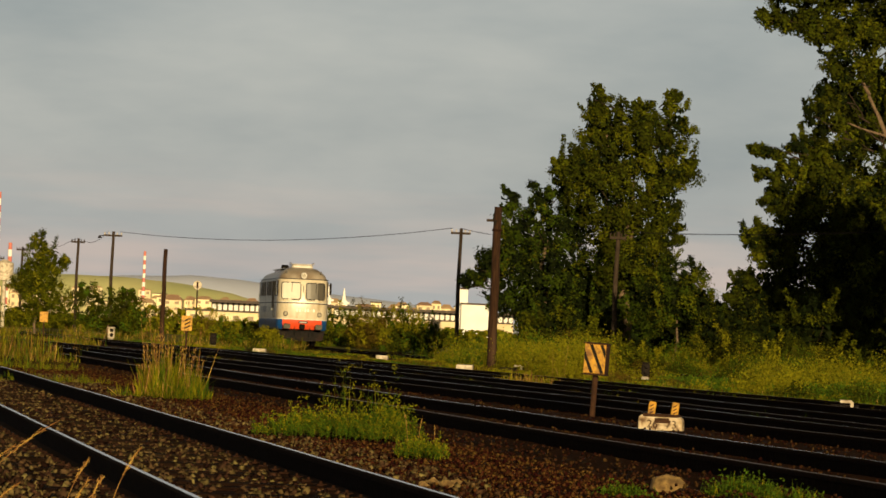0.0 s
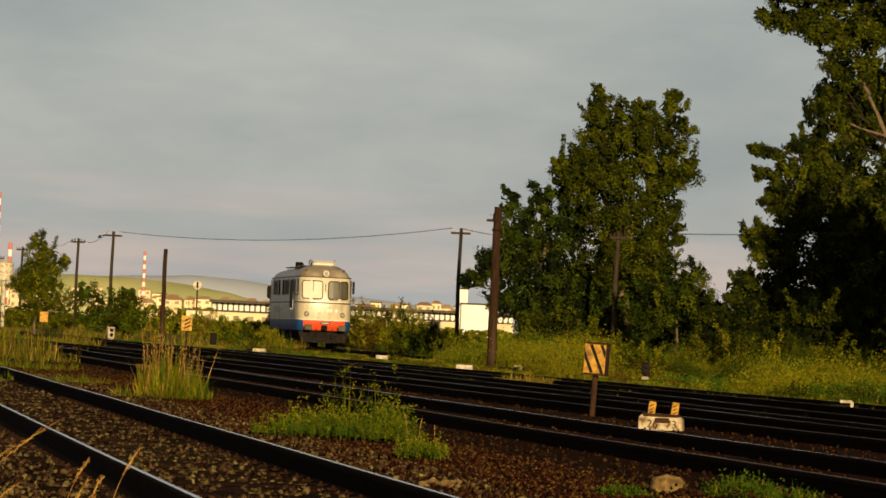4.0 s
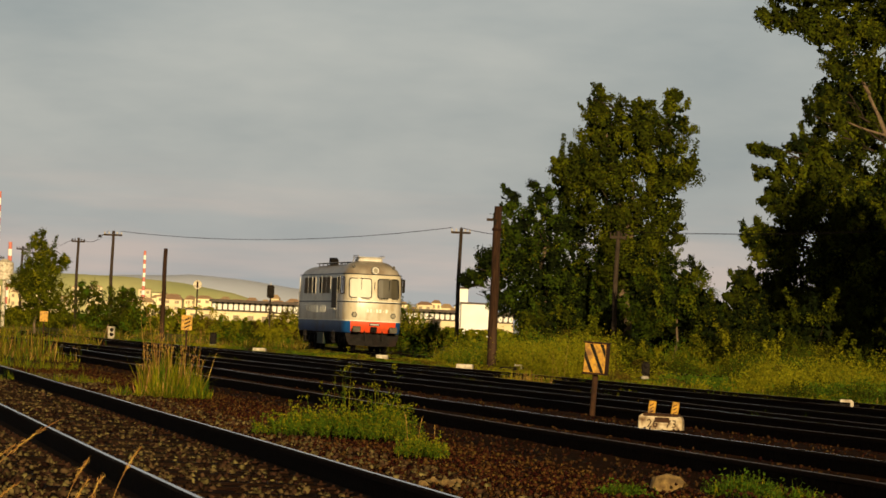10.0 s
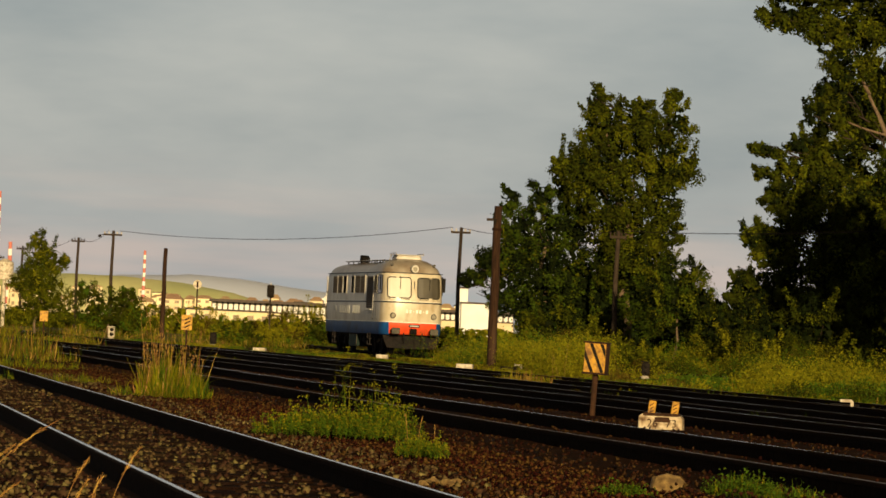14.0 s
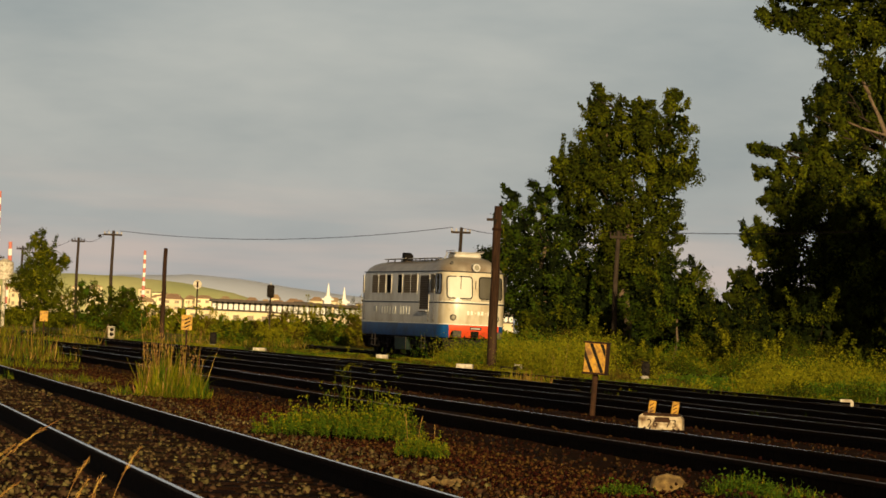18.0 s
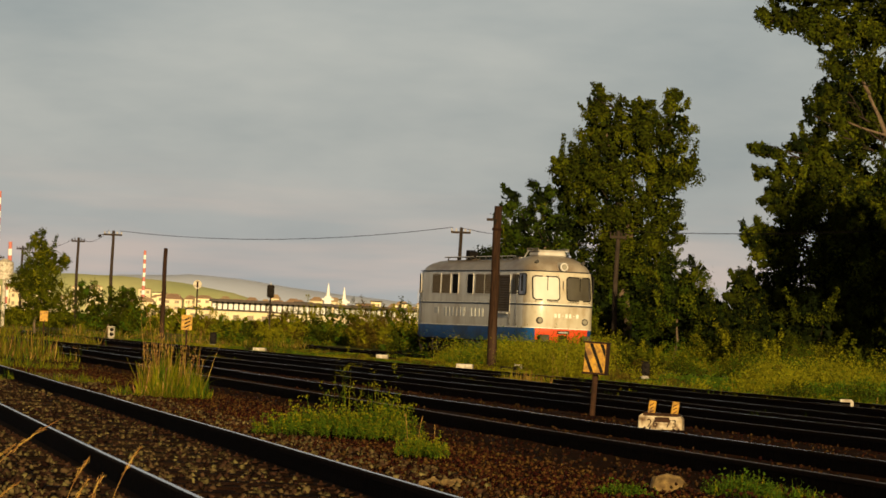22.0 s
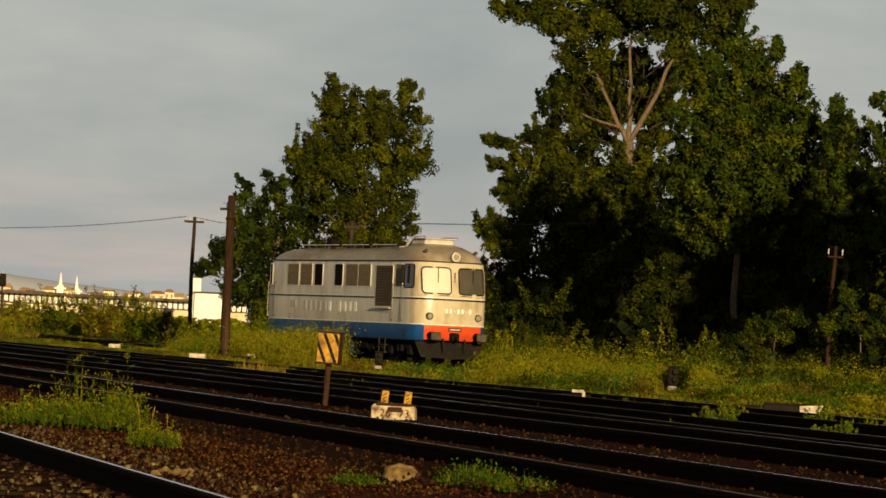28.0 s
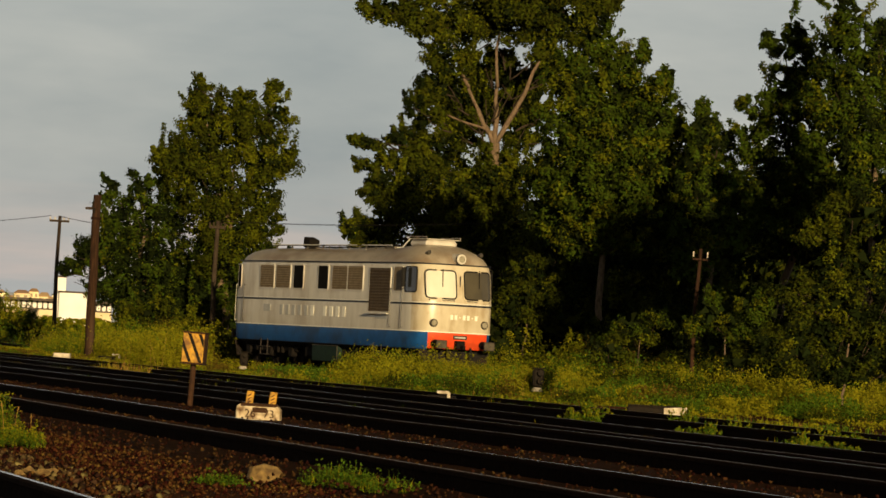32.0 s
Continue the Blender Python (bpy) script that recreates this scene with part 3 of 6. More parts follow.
        part("emblem_bar", box((sg * (HALF + 0.012), 11.95, 1.98), (0.012, 0.55, 0.24), 0.003), FADED, lo)
        part("notice_bar", box((sg * (HALF + 0.012), 2.9, 1.80), (0.012, 0.9, 0.10), 0.003), FADED, lo)
        # mirrors
        bm = box((sg * (HALF + 0.14), 1.12, 3.1), (0.12, 0.06, 0.62), 0.02)
        add_tube(bm, (sg * HALF, 1.12, 3.3), (sg * (HALF + 0.14), 1.12, 3.3), 0.012, seg=6)
        part("mirror", bm, RUBBER, lo, "tall black cab mirror")
    # both fronts
    for end in (0, 1):
        def surf(x, z, out):
            y = front_y(x, z) - 0.006 - out
            return Vector((x, y if not end else LEN - y, z))
        for sx in (-1, 1):
            x0, x1 = (0.17, 1.16) if sx > 0 else (-1.16, -0.17)
            w = part("windscreen", rounded_pane(x0, x1, 2.50, 3.34, 0.10, surf, 0.012), PALEPANE if sx < 0 else DIMGLASS, lo,
                     "windscreen coloured pale for its bright reflection" if sx < 0 else "dark windscreen")
            part("windscreen_rubber", rounded_frame(x0, x1, 2.50, 3.34, 0.10, 0.045, surf, 0.02), RUBBER, w)
            part("windscreen_frame", rounded_frame(x0 - 0.045, x1 + 0.045, 2.455, 3.385, 0.145, 0.05, surf, 0.016), CREAM, w)
            xm = (x0 + x1) / 2
            bm = bmesh.new()
            add_tube(bm, surf(xm + 0.05, 3.40, 0.05), surf(xm + 0.02, 2.85, 0.05), 0.014, seg=6)
            part("wiper", bm, RUBBER, w)
            bm = bmesh.new()
            add_tube(bm, surf(x0 + 0.05, 2.42, 0.02), surf(x1 - 0.05, 2.42, 0.02), 0.016, seg=6)
            part("grab_rail", bm, LINE, lo)
            # lower lamp
            a = surf(sx * 0.92, 1.70, 0.0)
            dv = Vector((0, -1 if not end else 1, 0))
            h = part("headlamp", tube(a - dv * 0.05, a + dv * 0.07, 0.135, 0.125, 16), CHROME, lo)
            part("lens", tube(a + dv * 0.06, a + dv * 0.085, 0.10, 0.085, 16), LENS, h)
            # buffers
            by = 0.0 if not end else LEN
            bm = bmesh.new()
            add_tube(bm, (sx * 0.87, by, 1.05), (sx * 0.87, by, 1.05) + dv * 0.46 if False else Vector((sx * 0.87, by, 1.05)) + dv * 0.46, 0.13, 0.10, 12)
            bf = part("buffer", bm, GRIME, lo)
            part("buffer_plate", box(Vector((sx * 0.87, by, 1.03)) + dv * 0.48, (0.38, 0.05, 0.28), 0.02), PLATE, bf, "dark rectangular buffer plate")
            part("plate_rim", rounded_frame(sx * 0.87 - 0.175, sx * 0.87 + 0.175, 0.905, 1.155, 0.03, 0.012, lambda x, z, o: Vector((x, by + dv.y * (0.505 + o), z)), 0.008), PLOUGH, bf)
            bm = bmesh.new()
            add_tube(bm, Vector((sx * 0.42, by, 0.95)) + dv * 0.05, Vector((sx * 0.40, by, 0.50)) + dv * 0.16, 0.03, seg=6)
            part("brake_hose", bm, RUBBER, lo)
        # brow lamp
        dv = Vector((0, -1 if not end else 1, 0))
        a = Vector((0, 0.14 if not end else LEN - 0.14, 3.74))
        h = part("brow_lamp", tube(a - dv * 0.55, a + dv * 0.06, 0.175, 0.165, 18), STEEL, lo, "round lamp on the brow of the roof")
        part("lamp_ring", tube(a + dv * 0.05, a + dv * 0.085, 0.17, 0.145, 18), STEEL, h)
        part("lens", tube(a + dv * 0.07, a + dv * 0.10, 0.115, 0.10, 16), LENS, h)
        part("lamp_rubber", tube(a - dv * 0.01, a + dv * 0.02, 0.183, 0.183, 18), RUBBER, h)
        # number bars, plate
        for k in range(7):
            if k == 2 or k == 5:
                part("number_bar", box(surf(-0.30 + k * 0.15, 1.90, 0.004), (0.05, 0.02, 0.03)), LETTER, lo)
            else:
                part("number_bar", box(surf(-0.30 + k * 0.15, 1.90, 0.004), (0.09, 0.02, 0.15)), LETTER, lo)
        pl = part("number_plate", box(surf(0.05, 1.27, 0.005), (0.50, 0.02, 0.13), 0.004), PLOUGH, lo)
        part("plate_bar", box(surf(0.05, 1.27, 0.018), (0.40, 0.008, 0.05)), FADED, pl)
        bm = box(surf(0.0, 3.0, 0.006), (0.035, 0.03, 0.42), 0.005)
        part("centre_slot", bm, LINE, lo, "dark slot between the windscreens")
        by = 0.06 if not end else LEN - 0.06
        hk = box(Vector((0, by, 1.03)) + dv * 0.1, (0.30, 0.3, 0.26), 0.02)
        add_box(hk, Vector((0, by, 0.95)) + dv * 0.36, (0.09, 0.26, 0.14), 0.02)
        part("coupling_hook", hk, GRIME, lo)
        # plough
        bm = bmesh.new()
        ya, yb = (0.35, -0.05) if not end else (LEN - 0.35, LEN + 0.05)
        vs = [bm.verts.new(v) for v in ((-1.30, ya, 0.82), (1.30, ya, 0.82), (1.12, yb + (0.25 if not end else -0.25), 0.28), (0, yb, 0.24), (-1.12, yb + (0.25 if not end else -0.25), 0.28), (0, ya - (0.12 if not end else -0.12), 0.82))]
        bm.faces.new((vs[0], vs[5], vs[3], vs[4]))
        bm.faces.new((vs[5], vs[1], vs[2], vs[3]))
        r = bmesh.ops.solidify(bm, geom=bm.faces[:], thickness=0.03)
        part("plough", bm, PLOUGH, lo, "dusty snow plough plate")
    # underframe
    part("underframe", box((0, LEN / 2, 0.84), (2.3, LEN - 1.0, 0.22), 0.03), GRIME, lo)
    part("fuel_tank", box((0, LEN / 2, 0.55), (2.4, 3.2, 0.5), 0.08), GRIME, lo)
    for sg in (-1, 1):
        bb = part("battery_box", box((sg * 1.08, LEN / 2 - 0.4, 0.52), (0.6, 2.0, 0.55), 0.03), GREENBOX, lo, "dull green box under the body")
        part("box_edge", box((sg * 1.385, LEN / 2 - 0.4, 0.79), (0.02, 2.0, 0.02), 0.0), PLATE, bb)
        part("box_edge", box((sg * 1.385, LEN / 2 - 1.39, 0.54), (0.02, 0.02, 0.50), 0.0), PLATE, bb)
        part("air_reservoir", tube((sg * 1.0, LEN / 2 - 2.6, 0.6), (sg * 1.0, LEN / 2 - 1.75, 0.6), 0.2, seg=12), GRIME, lo)
    axles = []
    for yc in (3.0, LEN - 3.0):
        for sg in (-1, 1):
            bm = box((sg * 1.02, yc, 0.60), (0.14, 4.3, 0.20), 0.03)
            for dy in (-1.75, 0, 1.75):
                add_box(bm, (sg * 1.05, yc + dy, 0.50), (0.22, 0.36, 0.36), 0.04)
            for dy in (-0.9, 0.9):
                for q in (-0.16, 0.16):
                    add_tube(bm, (sg * 1.1, yc + dy + q, 0.45), (sg * 1.1, yc + dy + q, 0.80), 0.08, seg=8)
            part("bogie_frame", bm, GRIME, lo)
            part("sand_pipe", tube((sg * 0.78, yc - 2.4, 0.7), (sg * 0.78, yc - 2.2, 0.12), 0.025, seg=6), GRIME, lo)
        for dy in (-1.75, 0, 1.75):
            bm = bmesh.new()
            for sg in (-1, 1):
                add_tube(bm, (sg * 0.70, 0, 0), (sg * 0.83, 0, 0), 0.50, 0.50, 24)
                add_tube(bm, (sg * 0.665, 0, 0), (sg * 0.70, 0, 0), 0.53, 0.53, 24)
                for q in range(6):
                    a = q * math.pi / 3
                    add_tube(bm, (sg * 0.835, 0.14 * math.cos(a), 0.14 * math.sin(a)), (sg * 0.845, 0.40 * math.cos(a), 0.40 * math.sin(a)), 0.03, seg=5)
            add_tube(bm, (-0.7, 0, 0), (0.7, 0, 0), 0.08, seg=8)
            w = part("wheelset", bm, GRIME, lo)
            w.location = (0, yc + dy, 0.50)
            axles.append((w, yc + dy))
    # roof furniture
    hatch = bmesh.new()
    add_box(hatch, (0, 2.15, 4.22), (1.15, 1.25, 0.26), 0.09)
    add_box(hatch, (0, 2.15, 4.36), (1.24, 1.32, 0.03), 0.012)
    part("roof_hatch", hatch, STEEL, lo, "raised pale roof hatch")
    for sx in (-1, 1):
        bm = tube((sx * 0.62, 1.45, 4.43), (sx * 0.62, 2.85, 4.43), 0.014, seg=6)
        for y in (1.45, 2.15, 2.85):
            add_tube(bm, (sx * 0.62, y, 4.34), (sx * 0.62, y, 4.43), 0.012, seg=6)
        part("hatch_rail", bm, ROOFM, lo)
        part("hatch_strut", tube((sx * 0.60, 3.35, 4.03), (sx * 0.60, 2.75, 4.33), 0.022, seg=6), LETTER, lo, "pale strut beside the roof hatch")
        for y0, y1 in ((3.5, 6.0), (6.2, 8.9), (9.1, 13.2)):
            w = part("roof_walkway", box((sx * 0.66, (y0 + y1) / 2, 4.135), (0.26, y1 - y0, 0.035), 0.008), GRIME, lo, "dark walkway plank along the roof")
            for y in np.linspace(y0 + 0.15, y1 - 0.15, 4):
                part("walkway_bracket", box((sx * 0.66, y, 4.02), (0.05, 0.05, 0.20), 0.008), ROOFM, w)
            # pale strip drawn as the bright highlight along the walkway edge
            part("edge_strip", box((sx * 0.80, (y0 + y1) / 2, 4.14), (0.012, y1 - y0 - 0.2, 0.028), 0.0), STEEL, w)
    part("exhaust_box", box((-0.25, 11.1, 4.22), (0.40, 0.50, 0.34), 0.03, Matrix.Rotation(0.22, 4, "X")), GRIME, lo, "black square exhaust outlet")
    for sg in (-1, 1):
        for y in (3.1, LEN - 3.1):                    # pale step frames below the doors
            bm = bmesh.new()
            for q in (-0.28, 0.28):
                add_tube(bm, (sg * 1.40, y + q, 0.36), (sg * 1.40, y + q, 0.92), 0.022, seg=6)
            for z in (0.37, 0.64):
                add_box(bm, (sg * 1.38, y, z), (0.16, 0.58, 0.03), 0.005)
            part("cab_steps", bm, PLOUGH, lo, "dusty iron step frame")
        part("frame_edge", box((sg * 1.385, LEN / 2, 0.845), (0.03, LEN - 2.4, 0.03), 0.005), GRIME, lo)
    for y in (3.75, 9.1):
        part("roof_seam", box((0, y, 4.055), (1.2, 0.05, 0.02), 0.005), LINE, lo)
    part("front_walkway", box((-0.35, 4.1, 4.09), (0.5, 0.9, 0.03), 0.006), LETTER, lo, "pale walkway plate on the roof")
    part("fan_cover", tube((0, 10.8, 3.94), (0, 10.8, 4.06), 0.62, 0.58, 20), ROOFM, lo)
    for sx in (-0.95, 0.95):
        bm = tube((sx, 0.9, 3.86), (sx, 0.55, 3.92), 0.03, 0.07, 10)
        add_tube(bm, (sx, 0.95, 3.70), (sx, 0.95, 3.87), 0.02, seg=6)
        part("horn", bm, CHROME, lo)
    for ob in lo.children_recursive:                  # the upper body is a little taller
        if ob.name.split(".")[0] != "wheelset":
            for v in ob.data.vertices:
                if v.co.z > 1.42:
                    v.co.z = 1.42 + (v.co.z - 1.42) * 1.03
    return lo, axles


LOCO, AXLES = build_loco()
RUN = [(0, -208.5), (1, -205.4), (2, -202.2), (3, -199.0), (5, -192.6), (6, -189.5), (7, -186.4), (8, -183.7), (9, -181.1), (10, -178.55), (11, -176.1), (12, -173.7),
       (13, -171.25), (14, -168.55), (16, -162.8), (17, -159.85), (18, -156.85), (20, -150.75), (21, -147.75), (22, -144.8), (23, -141.9), (24, -139.15), (25, -136.5),
       (26, -133.95), (27, -131.4), (28, -128.8), (29, -126.15), (30, -123.45), (31, -120.7), (32, -117.8)]


def motions():
    rows = []
    for t, s in RUN:
        x, y, z, a = loco_line(s)
        rows.append((t, pose(x, y, z, 0, 0, math.degrees(a))))
    walk(LOCO, rows)
    ts, ss = [r[0] for r in RUN], [r[1] for r in RUN]
    times = [i * 0.25 for i in range(129)]
    for w, y in AXLES:
        walk(w, [(t, pose(0, y, 0.50, math.degrees((np.interp(t, ts, ss) - ss[0]) / 0.5), 0, 0)) for t in times])

# ---------------------------------------------------------------- loose stones
def stones(name, n, place, size, material, label):
    """Angular stones, eight-cornered, joined into one heap."""
    rng = np.random.default_rng(len(name) * 7 + n)
    P = place(rng, n)
    n = len(P)
    cube = np.array([(-1, -1, -1), (1, -1, -1), (1, 1, -1), (-1, 1, -1), (-1, -1, 1), (1, -1, 1), (1, 1, 1), (-1, 1, 1)], float) * 0.5
    quads = np.array([(0, 3, 2, 1), (4, 5, 6, 7), (0, 1, 5, 4), (1, 2, 6, 5), (2, 3, 7, 6), (3, 0, 4, 7)])
    s = rng.uniform(size[0], size[1], (n, 1, 1)) * rng.uniform(0.6, 1.25, (n, 1, 3))
    v = (cube[None] * rng.uniform(0.55, 1.1, (n, 8, 1)) + rng.normal(0, 0.06, (n, 8, 3))) * s
    q, _ = np.linalg.qr(rng.normal(size=(n, 3, 3)))
    v = np.einsum("nij,nkj->nki", q, v) + P[:, None]
    me = bpy.data.meshes.new(name)
    me.vertices.add(8 * n)
    me.vertices.foreach_set("co", v.ravel())
    me.loops.add(24 * n)
    me.loops.foreach_set("vertex_index", (quads[None] + (np.arange(n) * 8)[:, None, None]).ravel().astype(np.int32))
    me.polygons.add(6 * n)
    me.polygons.foreach_set("loop_start", np.arange(0, 24 * n, 4, dtype=np.int32))
    me.materials.append(material)
    me.update(calc_edges=True)
    return tagged(new(name, me), label, "gravel", kind="stuff")


def strip(no, lo, hi, y0, y1, power=1.6, skip=(), lift=0.0):
    """Random points along track no, lo to hi metres from its far rail."""
    def place(rng, n):
        y = y0 + (y1 - y0) * rng.random(n) ** power
        o = rng.uniform(lo, hi, n)
        keep = np.ones(n, bool)
        for a, b in skip:
            keep &= ~((o > a) & (o < b))
        y, o = y[keep], o[keep]
        x = slope(y, *FAR_RAILS[no]) + o
        return np.stack([x, y, lift + rng.uniform(-0.022, 0.010, len(y))], 1)
    return place


RAILS_FREE = ((-0.085, 0.085), (-1.62, -1.45))
stones("track_ballast", 26000, strip(1, -3.2, 1.4, 13.0, 70.0, 1.5, RAILS_FREE), (0.015, 0.050), M_STONE, "grey-brown broken stone ballast round the rails")
stones("rusty_gravel", 24000, strip(1, 0.6, 2.85, 19.0, 85.0, 1.5), (0.006, 0.030), M_STONE_RED, "rust-coloured gravel between the tracks")
stones("dark_ballast", 14000, strip(2, -2.7, 3.4, 20.0, 90.0, 1.4, RAILS_FREE, 0.048), (0.010, 0.030), M_STONE_DARK, "dark rust-stained ballast of the yard tracks")


# ---------------------------------------------------------------- plants
def blades(rng, P, height, width, per, lean=0.35, spread=0.06):
    """Blades standing in bunches at P: centre, half-length and half-width vectors."""
    n = len(P)
    base = np.repeat(P, per, 0) + np.c_[rng.normal(0, spread, (n * per, 2)), np.zeros(n * per)]
    h = np.repeat(height, per) * rng.uniform(0.55, 1.1, n * per)
    a = rng.uniform(0, 2 * np.pi, n * per)
    t = np.abs(rng.normal(0, lean, n * per))
    d = np.c_[np.cos(a) * np.sin(t), np.sin(a) * np.sin(t), np.cos(t)] * h[:, None]
    b = rng.uniform(0, 2 * np.pi, n * per)
    w = np.c_[np.cos(b), np.sin(b), np.zeros(n * per)] * (np.repeat(width, per) if np.ndim(width) else width)[..., None] if np.ndim(width) else np.c_[np.cos(b), np.sin(b), np.zeros(n * per)] * width
    return base + d / 2, d / 2, w, base + d


def leafy(rng, P, height, size, per, wide=0.10):
    """Small leaves scattered up the stalks of weeds at P, turned outwards and up."""
    n = len(P)
    q = np.repeat(P, per, 0)
    h = np.repeat(height, per)
    k = rng.uniform(0.15, 1.0, n * per)
    r = rng.normal(0, wide, (n * per, 2)) * (0.4 + h[:, None])
    C = q + np.c_[r, k * h]
    nrm = unit(np.c_[r / wide * 0.6, np.full(n * per, 0.55)] + np.repeat(rng.normal(0, 0.35, (n, 3)), per, 0) + rng.normal(0, 0.30, (n * per, 3)))
    U = unit(np.cross(nrm, rng.normal(size=(n * per, 3)))) * rng.uniform(0.6, 1.2, (n * per, 1)) * size
    V = unit(np.cross(nrm, U)) * np.linalg.norm(U, axis=1, keepdims=True) * 0.5
    return C, U, V


def zone_z(P):
    return np.array([ground_z(x, y) for x, y in P])


LOW_THINGS = ((6.15, 117.0, 0.45), (12.64, 99.0, 0.45), (0.74, 108.0, 0.5), (-2.17, 154.0, 0.6), (-7.0, 155.0, 0.6), (10.75, 67.2, 0.7), (6.85, 66.2, 0.4))


def trodden(x, y):
    """Worn ground on the yard's side of the dwarf signals, markers and point machines."""
    out = np.zeros(len(x), bool)
    for sx, sy, w in LOW_THINGS:
        out |= (np.abs(x - sx * y / sy) < w) & (y < sy + 0.4) & (y > sy * 0.78)
    return out



def weed_field():
    rng = np.random.default_rng(5)
    # right of the last track, up to and past the engine's siding
    y = np.r_[rng.uniform(52, 205, 5200), rng.uniform(100, 170, 2600)]
    d = np.r_[rng.random(5200) ** 1.3 * 28 + 0.1, rng.random(2600) * 8 + 0.3]
    x = weed_edge(y) + d
    keep = (x < 26) & (x > -26) & (x < 0.228 * y + 0.5)
    # the way along the siding stays low
    lx = np.interp(y, _y[::-1], _x[::-1])
    keep &= np.abs(x - lx) > 1.05
    x, y, d, lx = x[keep], y[keep], d[keep], lx[keep]
    tall = np.clip((x + 3.0) / 5.0, 0.25, 1.0) * np.clip(0.30 + d / 4.0, 0.3, 1.0)
    patch = np.array([0.5 + 0.9 * noise.noise((a * 0.45, b * 0.10, 3.0)) + 0.4 * noise.noise((a * 1.3, b * 0.3, 8.0)) for a, b in zip(x, y)])
    h = tall * (0.10 + 0.55 * np.clip(patch, 0, 1.2)) * rng.uniform(0.6, 1.25, len(x))
    h *= np.clip((y - 70.0) / 30.0, 0.28, 1.0)                     # short grass close to the tracks, tall beyond
    front = -1.15 + (165.0 - y) * 0.0635                           # foot of the tall weeds
    tallp = (x > front) & (y > 98) & (y < 172) & (x < lx)
    h = np.where(tallp, 0.70 + 0.85 * np.clip(patch, 0.0, 1.1) * rng.uniform(0.6, 1.15, len(x)), h)
    short = (x < front) & (y > 90)
    h = np.where(short, 0.10 + 0.10 * np.clip(patch, 0, 1), h)
    wedge = (x > 0.044 * y) & (x < 0.078 * y) & (x < lx)            # low where the siding is open to view
    h = np.where(wedge, np.minimum(h, 0.16 + 0.18 * rng.random(len(x))), h)
    low = (x > 0.078 * y) & (x < 0.128 * y) & (x < lx) & (y > 98) & (y < 130)
    h = np.where(low, np.minimum(h, rng.uniform(0.30, 0.66, len(x)) + np.where(x < 0.095 * y, 0.2, 0.0)), h)
    some = ~short | (patch > 0.55)
    x, y, h, patch = x[some], y[some], h[some], patch[some]
    sort = np.where(np.array([noise.noise((a * 0.35, b * 0.08, 21.0)) for a, b in zip(x, y)]) > 0.05, 1, 0)
    sort = np.where(np.array([noise.noise((a * 0.5, b * 0.12, 33.0)) for a, b in zip(x, y)]) > 0.22, 4, sort)
    # bushy mounds of taller weeds, each of one sort
    bx, by, bh, bp, bs, bt = [x], [y], [h], [patch], [sort], [np.zeros(len(x), bool)]
    made = 0
    while made < 760:
        cy = rng.uniform(78, 172) if made > 260 else rng.uniform(78, 122)
        cx = weed_edge(cy) + 1.2 + rng.random() * 24
        r = rng.uniform(0.30, 0.95)
        lx = np.interp(cy, _y[::-1], _x[::-1])
        if cx > 0.225 * cy or cx > 25 or cx < -1.15 + (165.0 - cy) * 0.0635 + 0.5 or (0.040 * cy < cx < 0.080 * cy and cx < lx) or abs(cx - lx) < 1.3 + r:
            continue
        made += 1
        top = rng.uniform(0.40, 1.25) * np.clip((cy - 62.0) / 36.0, 0.4, 1.0)
        if cy > 104 and cx > lx + 2.5 and rng.random() < 0.4:
            top, r = rng.uniform(1.0, 1.7), r * 1.3
        if 0.078 * cy < cx < 0.130 * cy and cx < lx and 96 < cy < 130:
            top = min(top, rng.uniform(0.35, 0.70) + (0.25 if cx < 0.095 * cy else 0.0))
        n = int(36 * r) + 4
        a, q = rng.uniform(0, 2 * np.pi, n), np.sqrt(rng.random(n)) * r
        bx.append(cx + q * np.cos(a)), by.append(cy + q * np.sin(a))
        bh.append(top * np.sqrt(np.clip(1.06 - (q / r) ** 2, 0.05, 1)) * rng.uniform(0.8, 1.1, n)), bp.append(np.full(n, 0.6 + 0.3 * rng.random()))
        v = noise.noise((cx * 0.22, cy * 0.05, 51.0)) + rng.normal(0, 0.16)
        bs.append(np.full(n, 0 if v > 0.07 else 1 if v > -0.10 else 3 if v > -0.30 else 4))
        bt.append(np.full(n, rng.random() < 0.5))
    x, y, h, patch, sort, plume = (np.concatenate(v) for v in (bx, by, bh, bp, bs, bt))
    h = np.where(trodden(x, y), np.minimum(h, 0.06), h)
    base = np.arange(len(x)) < len(bx[0])
    P = np.c_[x, y, zone_z(np.c_[x, y])]
    C, U, V, tip = blades(rng, P, h, 0.005, 2, 0.30, 0.10)
    s1 = np.repeat(sort, 2)
    Cb, Ub, Vb = leafy(rng, P[base], h[base], 0.036, 20, 0.15)
    Cm, Um, Vm = leafy(rng, P[~base], h[~base], 0.036, 32, 0.10)
    s2 = np.r_[np.repeat(sort[base], 20), np.repeat(sort[~base], 32)]
    C2, U2, V2 = np.r_[Cb, Cm], np.r_[Ub, Um], np.r_[Vb, Vm]
    mids = np.r_[np.where(rng.random(len(s1)) < 0.06, 2, s1), np.where(rng.random(len(s2)) < 0.08, rng.choice([0, 1, 3], len(s2)), s2)]
    # feathery tops
    k = np.repeat(plume, 2) & (rng.random(len(tip)) < 0.7)
    T = np.repeat(tip[k], 5, 0)
    T = T + rng.normal(0, 1, T.shape) * (0.022, 0.022, 0.055)
